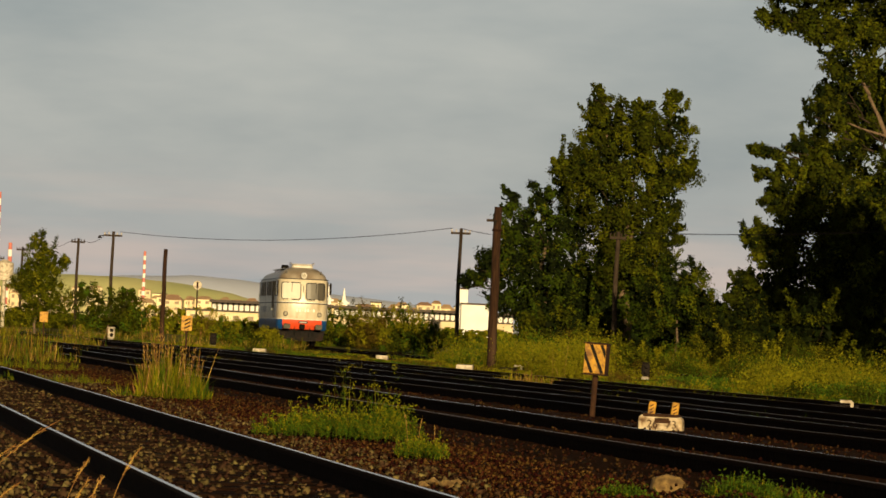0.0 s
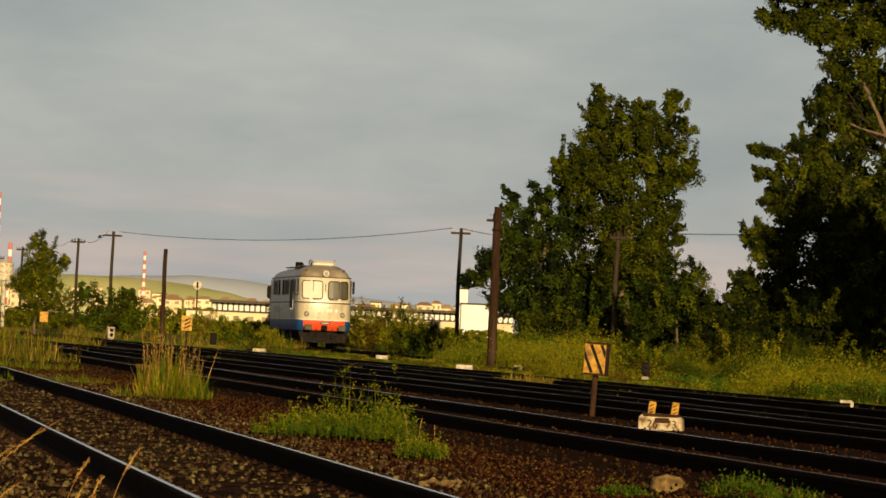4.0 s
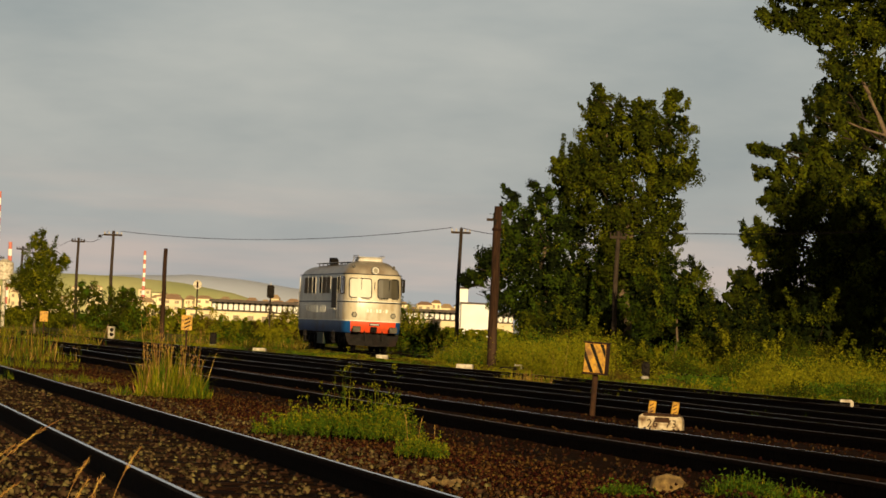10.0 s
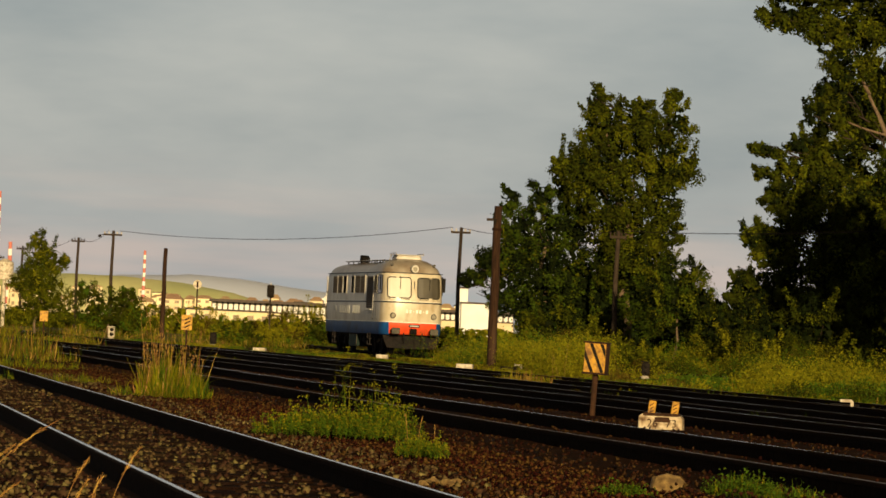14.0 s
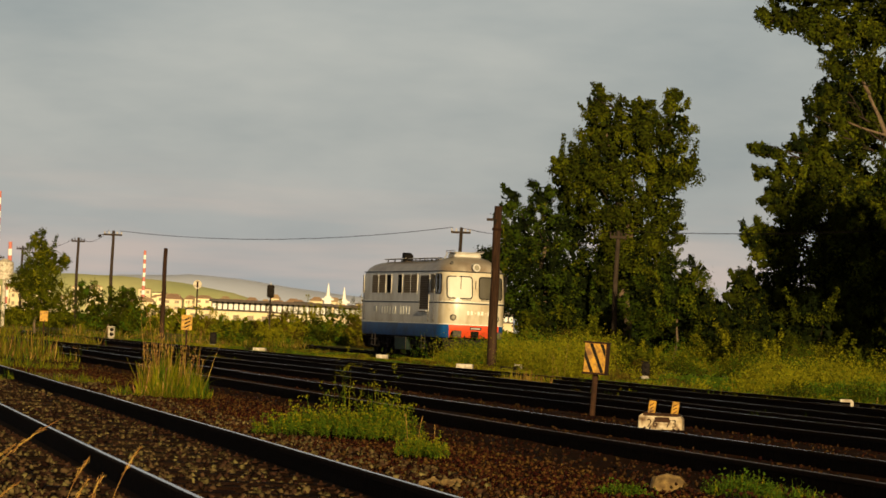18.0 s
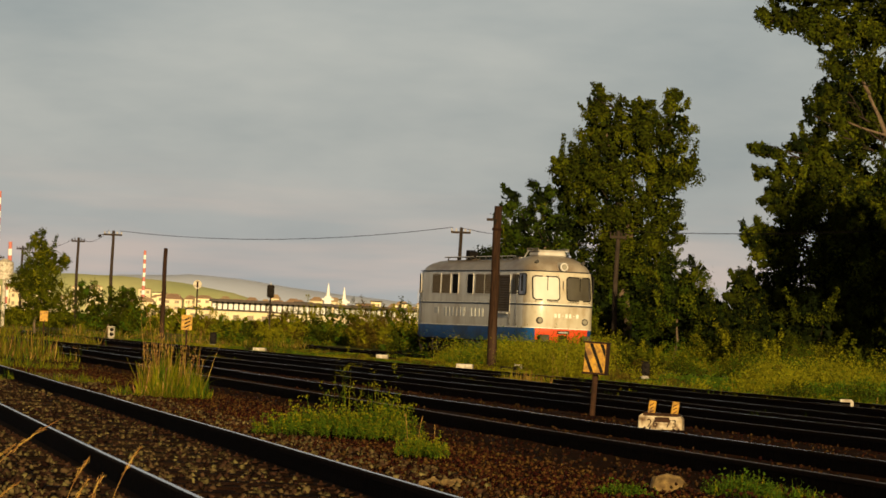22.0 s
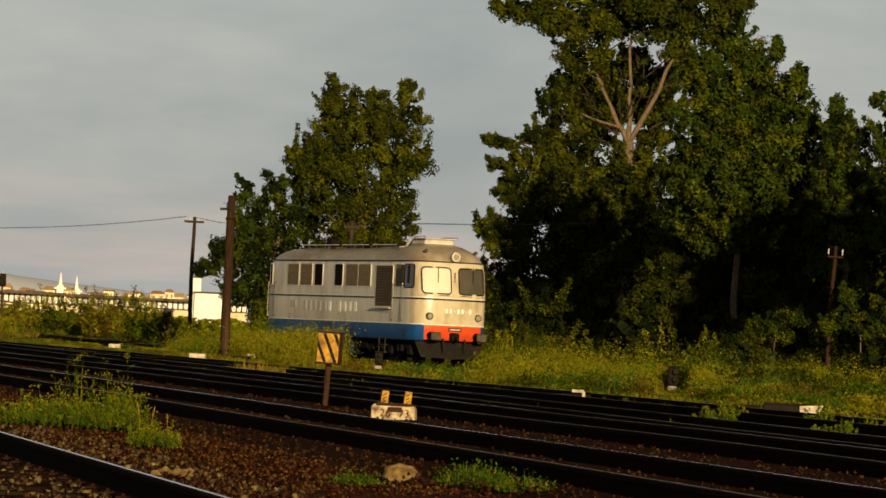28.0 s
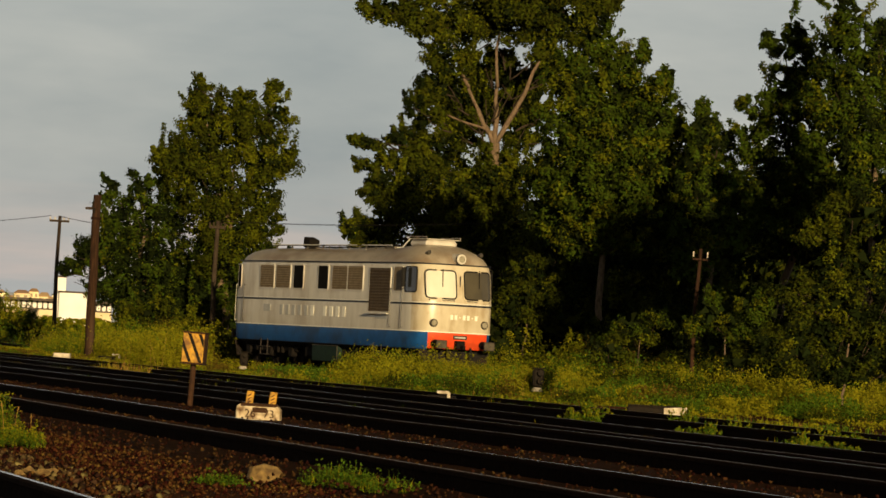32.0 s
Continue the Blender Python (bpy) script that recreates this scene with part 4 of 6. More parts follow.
    U4 = unit(rng.normal(size=T.shape) * (0.6, 0.6, 1.0)) * rng.uniform(0.012, 0.026, (len(T), 1))
    V4 = unit(np.cross(U4, rng.normal(size=T.shape))) * 0.011
    m4 = np.repeat(np.where(s1[k] == 3, 0, s1[k]), 5)
    tagged(stuff_tris("weeds", np.r_[C, C2, T], np.r_[U, U2, U4], np.r_[V, V2, V4], [M_WEED, M_GRASS, M_DRY, M_LEAF, M_OLIVE], None, np.r_[mids, m4]), "tall yellow-green weeds beside the siding", "weeds")
    pick = rng.random(len(tip)) < np.repeat(np.clip(patch - 0.35, 0.0, 0.5) * 0.06, 2)
    T = tip[pick]
    U3 = unit(rng.normal(size=T.shape)) * 0.020
    V3 = unit(np.cross(U3, rng.normal(size=T.shape))) * 0.017
    stuff_quads("weed_flowers", T, U3, V3, M_FLOWER, "small yellow flowers on the weeds", "flowers")
    # thin low grass on the yard's edge and far left
    n = 7000
    y = rng.uniform(48, 230, n)
    x = weed_edge(y) + rng.normal(0, 0.8, n)
    k = ((y < 95) | (rng.random(n) < 0.08)) & ~trodden(x, y)
    x, y = x[k], y[k]
    n = len(x)
    P = np.c_[x, y, np.zeros(n)]
    C, U, V, _ = blades(rng, P, rng.uniform(0.06, 0.20, n), 0.009, 6, 0.6, 0.14)
    mids = rng.choice([0, 1, 2], len(C), p=[0.45, 0.53, 0.02])
    stuff_quads("edge_grass", C, U, V, [M_WEED, M_GRASS, M_DRY], "low grass along the edge of the tracks", "grass", mids=mids)
    # thin dry grass on the left of the yard
    n = 2600
    y = rng.uniform(85, 230, n)
    x = -y * rng.uniform(0.035, 0.13, n)
    P = np.c_[x, y, np.zeros(n)]
    keep = np.array([noise.noise((a * 0.25, b * 0.06, 14.0)) for a, b in zip(x, y)]) > np.where(x / y < -0.088, -0.2, 0.05)
    keep &= (x / y < -0.088) | (y > 165)
    for no in FAR_RAILS:
        fx = slope(y, *FAR_RAILS[no])
        keep &= ~((x > fx - 1.9) & (x < fx + 0.4))
    keep &= np.abs(x - np.interp(y, _y[::-1], _x[::-1])) > 1.8
    P = P[keep]
    h = rng.uniform(0.30, 0.85, len(P)) * np.clip([0.6 + 1.3 * noise.noise((a * 0.4, b * 0.08, 4.0)) for a, b, _ in P], 0.3, 1.2)
    C, U, V, _ = blades(rng, P, h, 0.009, 26, 0.35, 0.25)
    mids = rng.choice([0, 1, 2, 3], len(C), p=[0.25, 0.20, 0.12, 0.43])
    stuff_quads("yard_grass", C, U, V, [M_WEED, M_GRASS, M_DRY, M_OLIVE], "dry and green grass growing over the yard", "grass", mids=mids)


weed_field()


def clump(name, x, y, r, h, n, mats, weights, label, width=0.012, lean=0.3, per=6, leaves=0, flowers=0, seed=1):
    """A tuft of grass or weeds as one thing."""
    rng = np.random.default_rng(seed)
    a, q = rng.uniform(0, 2 * np.pi, n), np.sqrt(rng.random(n)) * r
    P = np.c_[x + q * np.cos(a), y + q * np.sin(a) * 0.8, np.full(n, ground_z(x, y) - 0.01)]
    hh = h * (1 - 0.55 * (q / r) ** 2) * rng.uniform(0.6, 1.15, n)
    C, U, V, tip = blades(rng, P, hh, width, per, lean, 0.03)
    mids = rng.choice(range(len(mats)), len(C), p=weights)
    if leaves:
        C2, U2, V2 = leafy(rng, P, hh, 0.015, leaves)
        C, U, V = np.r_[C, C2], np.r_[U, U2], np.r_[V, V2]
        mids = np.r_[mids, np.zeros(len(C2), int)]
    ob = stuff_quads(name, C - (x, y, 0), U, V, mats, "", "", mids=mids)
    ob.location = (x, y, 0)
    return tagged(ob, label, "grass", kind="stuff")


def straw_tuft(x, y, seed):
    """Tall straws with feathery heads over a fan of green blades."""
    rng = np.random.default_rng(seed)
    C, U, V, M = [], [], [], []
    for cx, n, h, r, lean, wide, mix in ((-0.16, 60, 1.48, 0.24, 0.17, 0.0034, (0.9, 0.08, 0.02)), (0.26, 34, 1.30, 0.22, 0.28, 0.0034, (0.9, 0.08, 0.02)), (0.0, 420, 0.90, 0.40, 0.38, 0.0062, (0.08, 0.70, 0.22)),
                                        (-0.12, 420, 0.62, 0.34, 0.50, 0.0085, (0.03, 0.67, 0.30)), (0.26, 420, 0.50, 0.32, 0.60, 0.0085, (0.02, 0.43, 0.55)), (-0.62, 70, 0.28, 0.20, 0.6, 0.006, (0.1, 0.4, 0.5)), (0.05, 60, 0.9, 0.42, 0.55, 0.0026, (0.6, 0.3, 0.1))):
        a, q = rng.uniform(0, 2 * np.pi, n), np.sqrt(rng.random(n)) * r
        P = np.c_[cx + q * np.cos(a), q * np.sin(a) * 0.8, np.full(n, -0.01)]
        hh = h * (1 - 0.5 * q / r) * rng.uniform(0.5, 1.3, n)
        c, u, v, tip = blades(rng, P, hh, wide, 1, lean, 0.01)
        C.append(c), U.append(u), V.append(v), M.append(rng.choice([0, 1, 2], n, p=mix))
        if h > 0.9 and lean < 0.5:                                   # seed heads
            k = np.repeat(np.arange(n), 8)
            s = rng.uniform(0.70, 1.0, len(k))[:, None]
            C.append(c[k] - u[k] + 2 * u[k] * s + rng.normal(0, 0.010, (len(k), 3)))
            w = unit(u[k] + rng.normal(0, 0.16, (len(k), 3))) * 0.020
            U.append(w), V.append(unit(np.cross(w, rng.normal(size=w.shape))) * 0.0042), M.append(np.zeros(len(k), int))
    ob = stuff_quads("straw_tuft", np.concatenate(C), np.concatenate(U), np.concatenate(V), [M_DRY, M_WEED, M_GRASS], "", "", mids=np.concatenate(M))
    ob.location = (x, y, ground_z(x, y))
    return tagged(ob, "tall tuft of straw-coloured and green grass", "grass", kind="stuff")


def leafy_weed(x, y, rows, label, seed, small=0.013):
    """Branching stems with small leaves and buds; rows of dx, dy, spread, height, stems, share of yellow."""
    rng = np.random.default_rng(seed)
    C, U, V, M = [], [], [], []
    for dx, dy, r, h, n, yellow in rows:
        a, q = rng.uniform(0, 2 * np.pi, n), np.sqrt(rng.random(n)) * r
        P = np.c_[dx + q * np.cos(a), dy + q * np.sin(a) * 0.7, np.full(n, -0.01)]
        hh = h * (1 - 0.45 * (q / r) ** 2) * rng.uniform(0.55, 1.2, n)
        c, u, v, tip = blades(rng, P, hh, 0.0028, 1, 0.22, 0.01)
        C.append(c), U.append(u), V.append(v), M.append(rng.choice([0, 1], n, p=[1 - yellow, yellow]))
        k = np.repeat(np.arange(n), 7)                               # side twigs
        s = rng.uniform(0.25, 0.95, len(k))[:, None]
        b = c[k] - u[k] + 2 * u[k] * s
        w = unit(unit(u[k]) * 0.9 + rng.normal(0, 0.6, (len(k), 3)) * (1, 1, 0.4)) * (0.10 * hh[k] * (1.15 - s[:, 0]) + 0.015)[:, None]
        C.append(b + w), U.append(w), V.append(unit(np.cross(w, rng.normal(size=w.shape))) * 0.0016), M.append(rng.choice([0, 1], len(k), p=[1 - yellow, yellow]))
        t = np.repeat(np.arange(len(k)), 6)                          # leaves along the twigs
        p = b[t] + 2 * w[t] * rng.uniform(0.1, 1.05, (len(t), 1)) + rng.normal(0, 0.006, (len(t), 3))
        g = unit(w[t] / np.linalg.norm(w[t], axis=1, keepdims=True) + rng.normal(0, 0.7, (len(t), 3))) * rng.uniform(0.6, 1.3, (len(t), 1)) * small
        C.append(p), U.append(g), V.append(unit(np.cross(g, rng.normal(size=g.shape))) * np.linalg.norm(g, axis=1, keepdims=True) * 0.45)
        top = np.repeat(s[:, 0] * hh[k] / h, 6)
        M.append(np.where(rng.random(len(t)) < yellow * np.clip(top * 1.6, 0.3, 1.3), 1, 0))
        k = np.repeat(np.arange(n), 5)                               # buds at the tips
        g = unit(rng.normal(size=(len(k), 3))) * 0.010
        C.append(tip[k] + rng.normal(0, 0.014, (len(k), 3))), U.append(g), V.append(unit(np.cross(g, rng.normal(size=g.shape))) * 0.008), M.append(np.ones(len(k), int))
    ob = stuff_quads("weed_clump", np.concatenate(C), np.concatenate(U), np.concatenate(V), [M_GRASS, M_WEED], "", "", mids=np.concatenate(M))
    ob.location = (x, y, ground_z(x, y))
    return tagged(ob, label, "weeds", kind="stuff")


straw_tuft(-3.62, 53.5, 3)
leafy_weed(-0.82, 37.4, [(-0.20, 0.0, 0.50, 0.34, 230, 0.12), (0.30, 0.2, 0.36, 0.44, 150, 0.25), (0.12, 0.5, 0.46, 0.84, 24, 0.6), (-0.62, 0.4, 0.24, 0.44, 14, 0.5), (-0.78, 0.1, 0.16, 0.22, 18, 0.3), (0.40, -0.5, 0.30, 0.24, 40, 0.3)],
           "bushy green weeds with thin flowering stems between the tracks", 6, 0.010)
leafy_weed(-0.10, 32.6, [(0.0, 0.0, 0.20, 0.22, 80, 0.30), (0.12, 0.1, 0.14, 0.18, 26, 0.4)], "small yellow-green weed on the gravel", 8, 0.009)
clump("verge_grass", 2.15, 27.6, 0.26, 0.20, 70, [M_GRASS, M_WEED], [0.7, 0.3], "fresh grass tuft beside a stone", 0.0035, 0.5, 9, leaves=14, seed=9)
clump("verge_grass", 1.30, 26.9, 0.16, 0.12, 30, [M_GRASS, M_WEED], [0.7, 0.3], "fresh grass tuft beside a stone", 0.0035, 0.6, 8, leaves=14, seed=10)
clump("verge_grass", 2.46, 26.9, 0.16, 0.15, 30, [M_GRASS, M_WEED], [0.7, 0.3], "fresh grass tuft beside a stone", 0.0035, 0.5, 8, leaves=10, seed=22)
for k, (x, y, r, h, n) in enumerate(((8.0, 56.0, 0.35, 0.30, 40), (7.5, 54.0, 0.3, 0.34, 26), (9.0, 54.5, 0.22, 0.42, 16), (8.9, 50.5, 0.7, 0.24, 60), (9.6, 47.0, 0.6, 0.24, 50), (9.0, 44.5, 0.5, 0.20, 40), (9.8, 49.0, 0.6, 0.22, 46))):
    leafy_weed(x, y, [(0.0, 0.0, r, h, n, 0.35)], "small green weeds among the rails", 11 + k, 0.020)
clump("sleeper_straw", 2.0, 84.0, 0.8, 0.40, 70, [M_DRY, M_WEED], [0.35, 0.65], "dry grass among the rails", 0.006, 0.45, 12, seed=15)
clump("yard_straw", -6.2, 62.0, 1.1, 0.24, 60, [M_GRASS, M_WEED], [0.4, 0.6], "thin grass beside the track", 0.0035, 0.45, 12, seed=16)
clump("yard_straw", -8.2, 76.0, 1.5, 0.34, 90, [M_GRASS, M_WEED], [0.4, 0.6], "thin grass beside the track", 0.0035, 0.45, 12, seed=17)


def inner_tufts():
    rng = np.random.default_rng(21)
    n = 380
    y = rng.uniform(40, 130, n)
    f = rng.random(n)
    x = (slope(y, *FAR_RAILS[3]) + 0.3) * (1 - f) + (slope(y, *FAR_RAILS[5]) + 0.4) * f
    keep = np.array([noise.noise((a * 0.5, b * 0.16, 9.0)) > 0.12 for a, b in zip(x, y)])
    keep &= ~trodden(x, y)
    x, y = x[keep], y[keep]
    P = np.c_[x, y, np.full(len(x), 0.02)]
    C, U, V, _ = blades(rng, P, rng.uniform(0.08, 0.20, len(x)), 0.005, 14, 0.7, 0.12)
    stuff_quads("inner_grass", C, U, V, [M_WEED, M_GRASS, M_OLIVE], "thin grass tufts among the inner rails", "grass", mids=rng.choice([0, 1, 2], len(C), p=[0.20, 0.35, 0.45]))


inner_tufts()


def dry_stalk(x, y, h, lean_x, lean_y, seed, seeds=40):
    """A bent straw stalk with a plume of seeds."""
    rng = np.random.default_rng(seed)
    st = empty("dry_grass_stalk", Matrix.Translation((x, y, -0.02)))
    tagged(st, "single straw stalk with a feathery seed head", "grass", "straw stalks")
    pts = [Vector((lean_x * k * k, lean_y * k * k, h * (k - 0.12 * k * k))) for k in np.linspace(0, 1, 9)]
    bm = bmesh.new()
    for a, b in zip(pts, pts[1:]):
        add_tube(bm, a, b, 0.0022, 0.0018, 5)
    part("stem", bm, M_DRY, st)
    P, U = [], []
    for i in range(seeds):
        k = rng.uniform(0.70, 1.0) if seeds > 30 else rng.uniform(0.93, 1.0)
        j = int(k * 8) if k < 1 else 7
        p = pts[j].lerp(pts[min(j + 1, 8)], k * 8 - j)
        d = (pts[8] - pts[6]).normalized()
        P.append(np.array(p) + rng.normal(0, 0.004, 3))
        U.append(np.array(d) * 0.016 + rng.normal(0, 0.006, 3))
    P, U = np.array(P), np.array(U)
    V = unit(np.cross(U, rng.normal(size=U.shape))) * 0.0020
    stuff_quads("seed_head", P, U, V, M_DRY, "", "", parent=st)


for i, (x, y, h, lx, ly) in enumerate(((-2.15, 18.2, 0.66, 0.42, 0.05), (-2.25, 19.0, 0.50, 0.25, -0.05), (-1.72, 18.4, 0.46, 0.12, 0.0), (-1.66, 18.0, 0.36, 0.09, 0.03),
                                       (-1.50, 18.3, 0.54, 0.15, 0.0), (-1.55, 17.6, 0.40, 0.08, 0.02), (-2.05, 17.8, 0.35, 0.2, 0.0))):
    dry_stalk(x, y, h, lx, ly, 30 + i)
for i, (x, y, h) in enumerate(((-0.22, 33.0, 0.42), (0.0, 32.8, 0.32), (-0.14, 33.3, 0.38))):
    dry_stalk(x, y, h, 0.03 * (i - 1), 0.0, 50 + i, 9)


# ---------------------------------------------------------------- trees
def limb(bm, a, b, r1, r2, rng, bend=0.035, n=5):
    """A crooked tapering limb from a to b."""
    a, b = Vector(a), Vector(b)
    L = (b - a).length
    pts = [a.lerp(b, k / n) + Vector(rng.normal(0, bend * L * (0 < k < n), 3)) * 0.5 for k in range(n + 1)]
    return taper(bm, pts, [r1 + (r2 - r1) * k / n for k in range(n + 1)], 7)


def crown(rng, blobs, leaf, density, bunch, y_scale=0.9):
    """Leaves in rounded sprays over the blobs: rows of x, z, rx, rz and, for some, depth, about the tree's own plane."""
    C, U, V, K = [], [], [], []
    for x, z, rx, rz, *back in blobs:
        mid = np.array([x, back[0] if back else rng.normal(0, 0.25) * min(rx, 1.5), z])
        ry = rx * y_scale
        area = rx * rz + rx * ry + ry * rz
        n = max(int(density * area * 2.3 + 4), 6)
        d = unit(rng.normal(size=(n, 3)))
        k = rng.uniform(0.30, 1.0, n) ** 0.5 * np.clip(1 + 0.13 * rng.normal(size=n), 0.7, 1.2)
        c = mid + d * k[:, None] * (rx, ry, rz)
        size = min(max(rx / 1.5, 0.32), 1.0)
        r = rng.uniform(0.28, 0.62, n) * size + 0.07
        long = rng.random(n) < np.where(d[:, 2] > 0.1, 0.60, 0.25)                                 # shoots that reach out of the crown
        axis = unit(d * (0.7, 0.7, 0.4) + np.array([0, 0, 0.85]) + rng.normal(0, 0.30, (n, 3))) * np.where(long, rng.uniform(0.6, 1.5, n), 0.15)[:, None] * size
        per = int(round(bunch * 2.5))
        m = n * per
        e = unit(rng.normal(size=(m, 3)))
        s = rng.random(m)
        rr = np.repeat(np.where(long, r * 0.52, r), per) * rng.random(m) ** 0.45 * np.where(np.repeat(long, per), 1.15 - 0.9 * s, 1.0)
        p = np.repeat(c, per, 0) + np.repeat(axis, per, 0) * (s - 0.3)[:, None] + e * rr[:, None] * (1, 1, 0.72)
        p += rng.normal(0, 0.05, (m, 3))
        nrm = unit(1.0 * e + 0.45 * np.repeat(d, per, 0) + np.array([0, 0, 0.45]) + rng.normal(0, 0.30, (m, 3)))
        u = unit(np.cross(nrm, rng.normal(size=(m, 3)))) * (leaf * rng.uniform(0.5, 1.05, (m, 1)))
        v = unit(np.cross(nrm, u)) * np.linalg.norm(u, axis=1, keepdims=True) * 0.74
        C.append(p), U.append(u), V.append(v)
        K.append(np.repeat(rng.random(n), per))
        m = int(30 * area)                                          # inner leaves take the last, mostly darkest tint: crown shade put into colour
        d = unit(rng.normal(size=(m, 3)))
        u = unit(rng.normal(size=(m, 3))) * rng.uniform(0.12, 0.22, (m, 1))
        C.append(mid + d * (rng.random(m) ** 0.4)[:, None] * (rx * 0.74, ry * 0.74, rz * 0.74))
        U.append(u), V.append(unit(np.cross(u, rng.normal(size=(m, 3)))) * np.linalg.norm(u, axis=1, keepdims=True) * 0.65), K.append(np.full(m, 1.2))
    return np.concatenate(C), np.concatenate(U), np.concatenate(V), np.concatenate(K)


def tree(name, x, y, blobs, label, mats, weights, seed, trunk=(), leaf=0.092, density=2.6, per=52, category="tree", r0=0.22, grow=1.0):
    """blobs in the world's x and z. trunk: limbs as rows of x0, z0, x1, z1, r0, r1."""
    rng = np.random.default_rng(seed)
    t = empty(name, Matrix.Translation((x, y, ground_z(x, y))))
    tagged(t, label, category)
    local = [(b[0] - x, b[1], b[2] * grow, b[3] * grow, *b[4:]) for b in blobs]
    top = max(b[1] for b in local)
    rows = trunk or [(x, -0.1, x + 0.1, top * 0.72, r0, r0 * 0.3)]
    for k, (x0, z0, x1, z1, a, b) in enumerate(rows):
        part("trunk" if k == 0 else "limb", limb(bmesh.new(), (x0 - x, 0, z0), (x1 - x, 0 if k == 0 else rng.normal(0, 0.3), z1), a, b, rng), M_BARK, t, smooth=True)
    bm = bmesh.new()
    for bx, bz, rx, rz in (b[:4] for b in local):
        for _ in range(2):
            limb(bm, (bx * 0.6, 0, max(bz - rz * 1.0, 0.2)), (bx + rng.normal(0, rx * 0.5), rng.normal(0, rx * 0.4), bz + rng.normal(0, rz * 0.4)), r0 * 0.12, 0.01, rng, 0.1, 4)
    tagged(part("twig_tangle", bm, M_POLEGREY, t, smooth=True), kind="stuff")
    C, U, V, K = crown(rng, local, leaf, density, per)
    k = C[:, 2] > 0.02
    C, U, V, K = C[k], U[k], V[k], K[k]
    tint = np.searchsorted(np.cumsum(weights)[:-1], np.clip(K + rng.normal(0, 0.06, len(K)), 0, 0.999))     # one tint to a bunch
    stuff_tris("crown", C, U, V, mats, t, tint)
    return t


FRESH_GREENS = [M_LEAFGREEN, M_LEAFFRESH, M_LEAFSHADE]
GREENS = [M_LEAF, M_LEAFFRESH, M_LEAFSHADE]
tree("poplar_tree", 8.4, 178.0, [(7, 11, 1.12, 1.22), (8.5, 10.9, 1.14, 1.02), (10, 11.1, 0.97, 1.22), (7.7, 9.6, 1.78, 1.4), (9.9, 9.3, 1.32, 1.4), (6.1, 8.8, 1.32, 1.02), (5.3, 8.9, 0.76, 0.51), (7.3, 7.6, 1.78, 1.4), (9.7, 7.6, 1.14, 1.4), (10.7, 9.1, 0.56, 0.56), (8.2, 5.9, 2.03, 1.4), (10, 6.3, 0.76, 0.92), (6.7, 12.1, 0.31, 0.41), (10.1, 12.2, 0.31, 0.41), (8.8, 11.8, 0.41, 0.36), (8.6, 4.5, 1.78, 1.27)],
     "tall leafy poplar with two pointed tops", GREENS, [0.56, 0.34, 0.10], 11, [(8.4, 0.0, 8.3, 5.6, 0.28, 0.2), (8.3, 5.6, 7.1, 10.6, 0.15, 0.04), (8.3, 5.6, 10.0, 10.8, 0.15, 0.04), (8.3, 5.6, 8.5, 9.2, 0.12, 0.03)], leaf=0.088, density=3.2)
tree("poplar_tree", 4.6, 179.0, [(2.9, 7.3, 0.51, 0.77), (4.4, 7.5, 0.61, 0.82), (3.8, 6.1, 1.28, 0.97), (5.5, 6.2, 1.18, 1.43), (2.2, 4.3, 0.82, 0.66), (1.5, 3.7, 0.61, 0.43), (3.1, 4.8, 1.23, 1.18), (4.8, 4.1, 1.92, 1.66), (6.9, 3.7, 1.92, 1.66), (2.9, 3, 0.87, 0.87), (4.6, 2.4, 1.92, 0.92), (6.9, 2.3, 1.66, 0.82), (5.1, 7.9, 0.46, 0.56), (8, 2.9, 1.51, 1.13), (7.1, 2.2, 1.51, 0.85), (9.1, 2.4, 1.01, 0.85), (5.8, 1.9, 1.51, 0.7), (8.2, 4.2, 1.26, 1.01)],
     "lower dark poplar leaning out beside a taller one", FRESH_GREENS, [0.52, 0.06, 0.42], 12, leaf=0.088, density=3.2)
tree("shrub", 9.8, 165.0, [(9.6, 3.4, 1.51, 1.08), (10.4, 4.2, 0.61, 0.61), (8.7, 2.6, 1.08, 0.94), (10.9, 2.8, 0.8, 0.85), (9.4, 4.4, 0.52, 0.52), (9.9, 2.3, 1.56, 0.66), (8.9, 3.8, 0.57, 0.57), (11.4, 2.6, 0.47, 0.52)], "round fresh-green shrub under the poplars", FRESH_GREENS, [0.55, 0.30, 0.15], 13, category="shrub", r0=0.08, leaf=0.065)
for i, (x, y, w, h) in enumerate(((6.3, 158.0, 1.1, 0.75), (7.4, 152.0, 0.9, 0.6), (11.6, 158.0, 1.2, 0.9), (13.4, 149.0, 1.3, 0.9), (14.8, 141.0, 1.1, 0.8), (16.8, 128.0, 1.2, 0.75), (19.2, 126.0, 1.1, 0.8), (12.0, 167.0, 1.3, 1.1), (14.6, 162.0, 1.4, 1.0), (5.4, 168.0, 1.2, 0.8))):
    h *= 0.72
    tree("low_bush", x, y, [(x, h * 1.1, w * 1.25, h * 1.35), (x + w * 0.9, h * 0.8, w * 0.9, h)], "low olive bush rising out of the weeds", [M_WEED, M_LEAFFRESH, M_LEAF], [0.35, 0.4, 0.25], 140 + i, category="bush", r0=0.04, leaf=0.06)
tree("shrub", 5.2, 174.0, [(5.21, 1.43, 1.64, 0.93), (7.22, 1.22, 1.09, 0.88)], "low fresh-green shrub under the poplars", GREENS, [0.4, 0.4, 0.2], 14, category="shrub", r0=0.08)
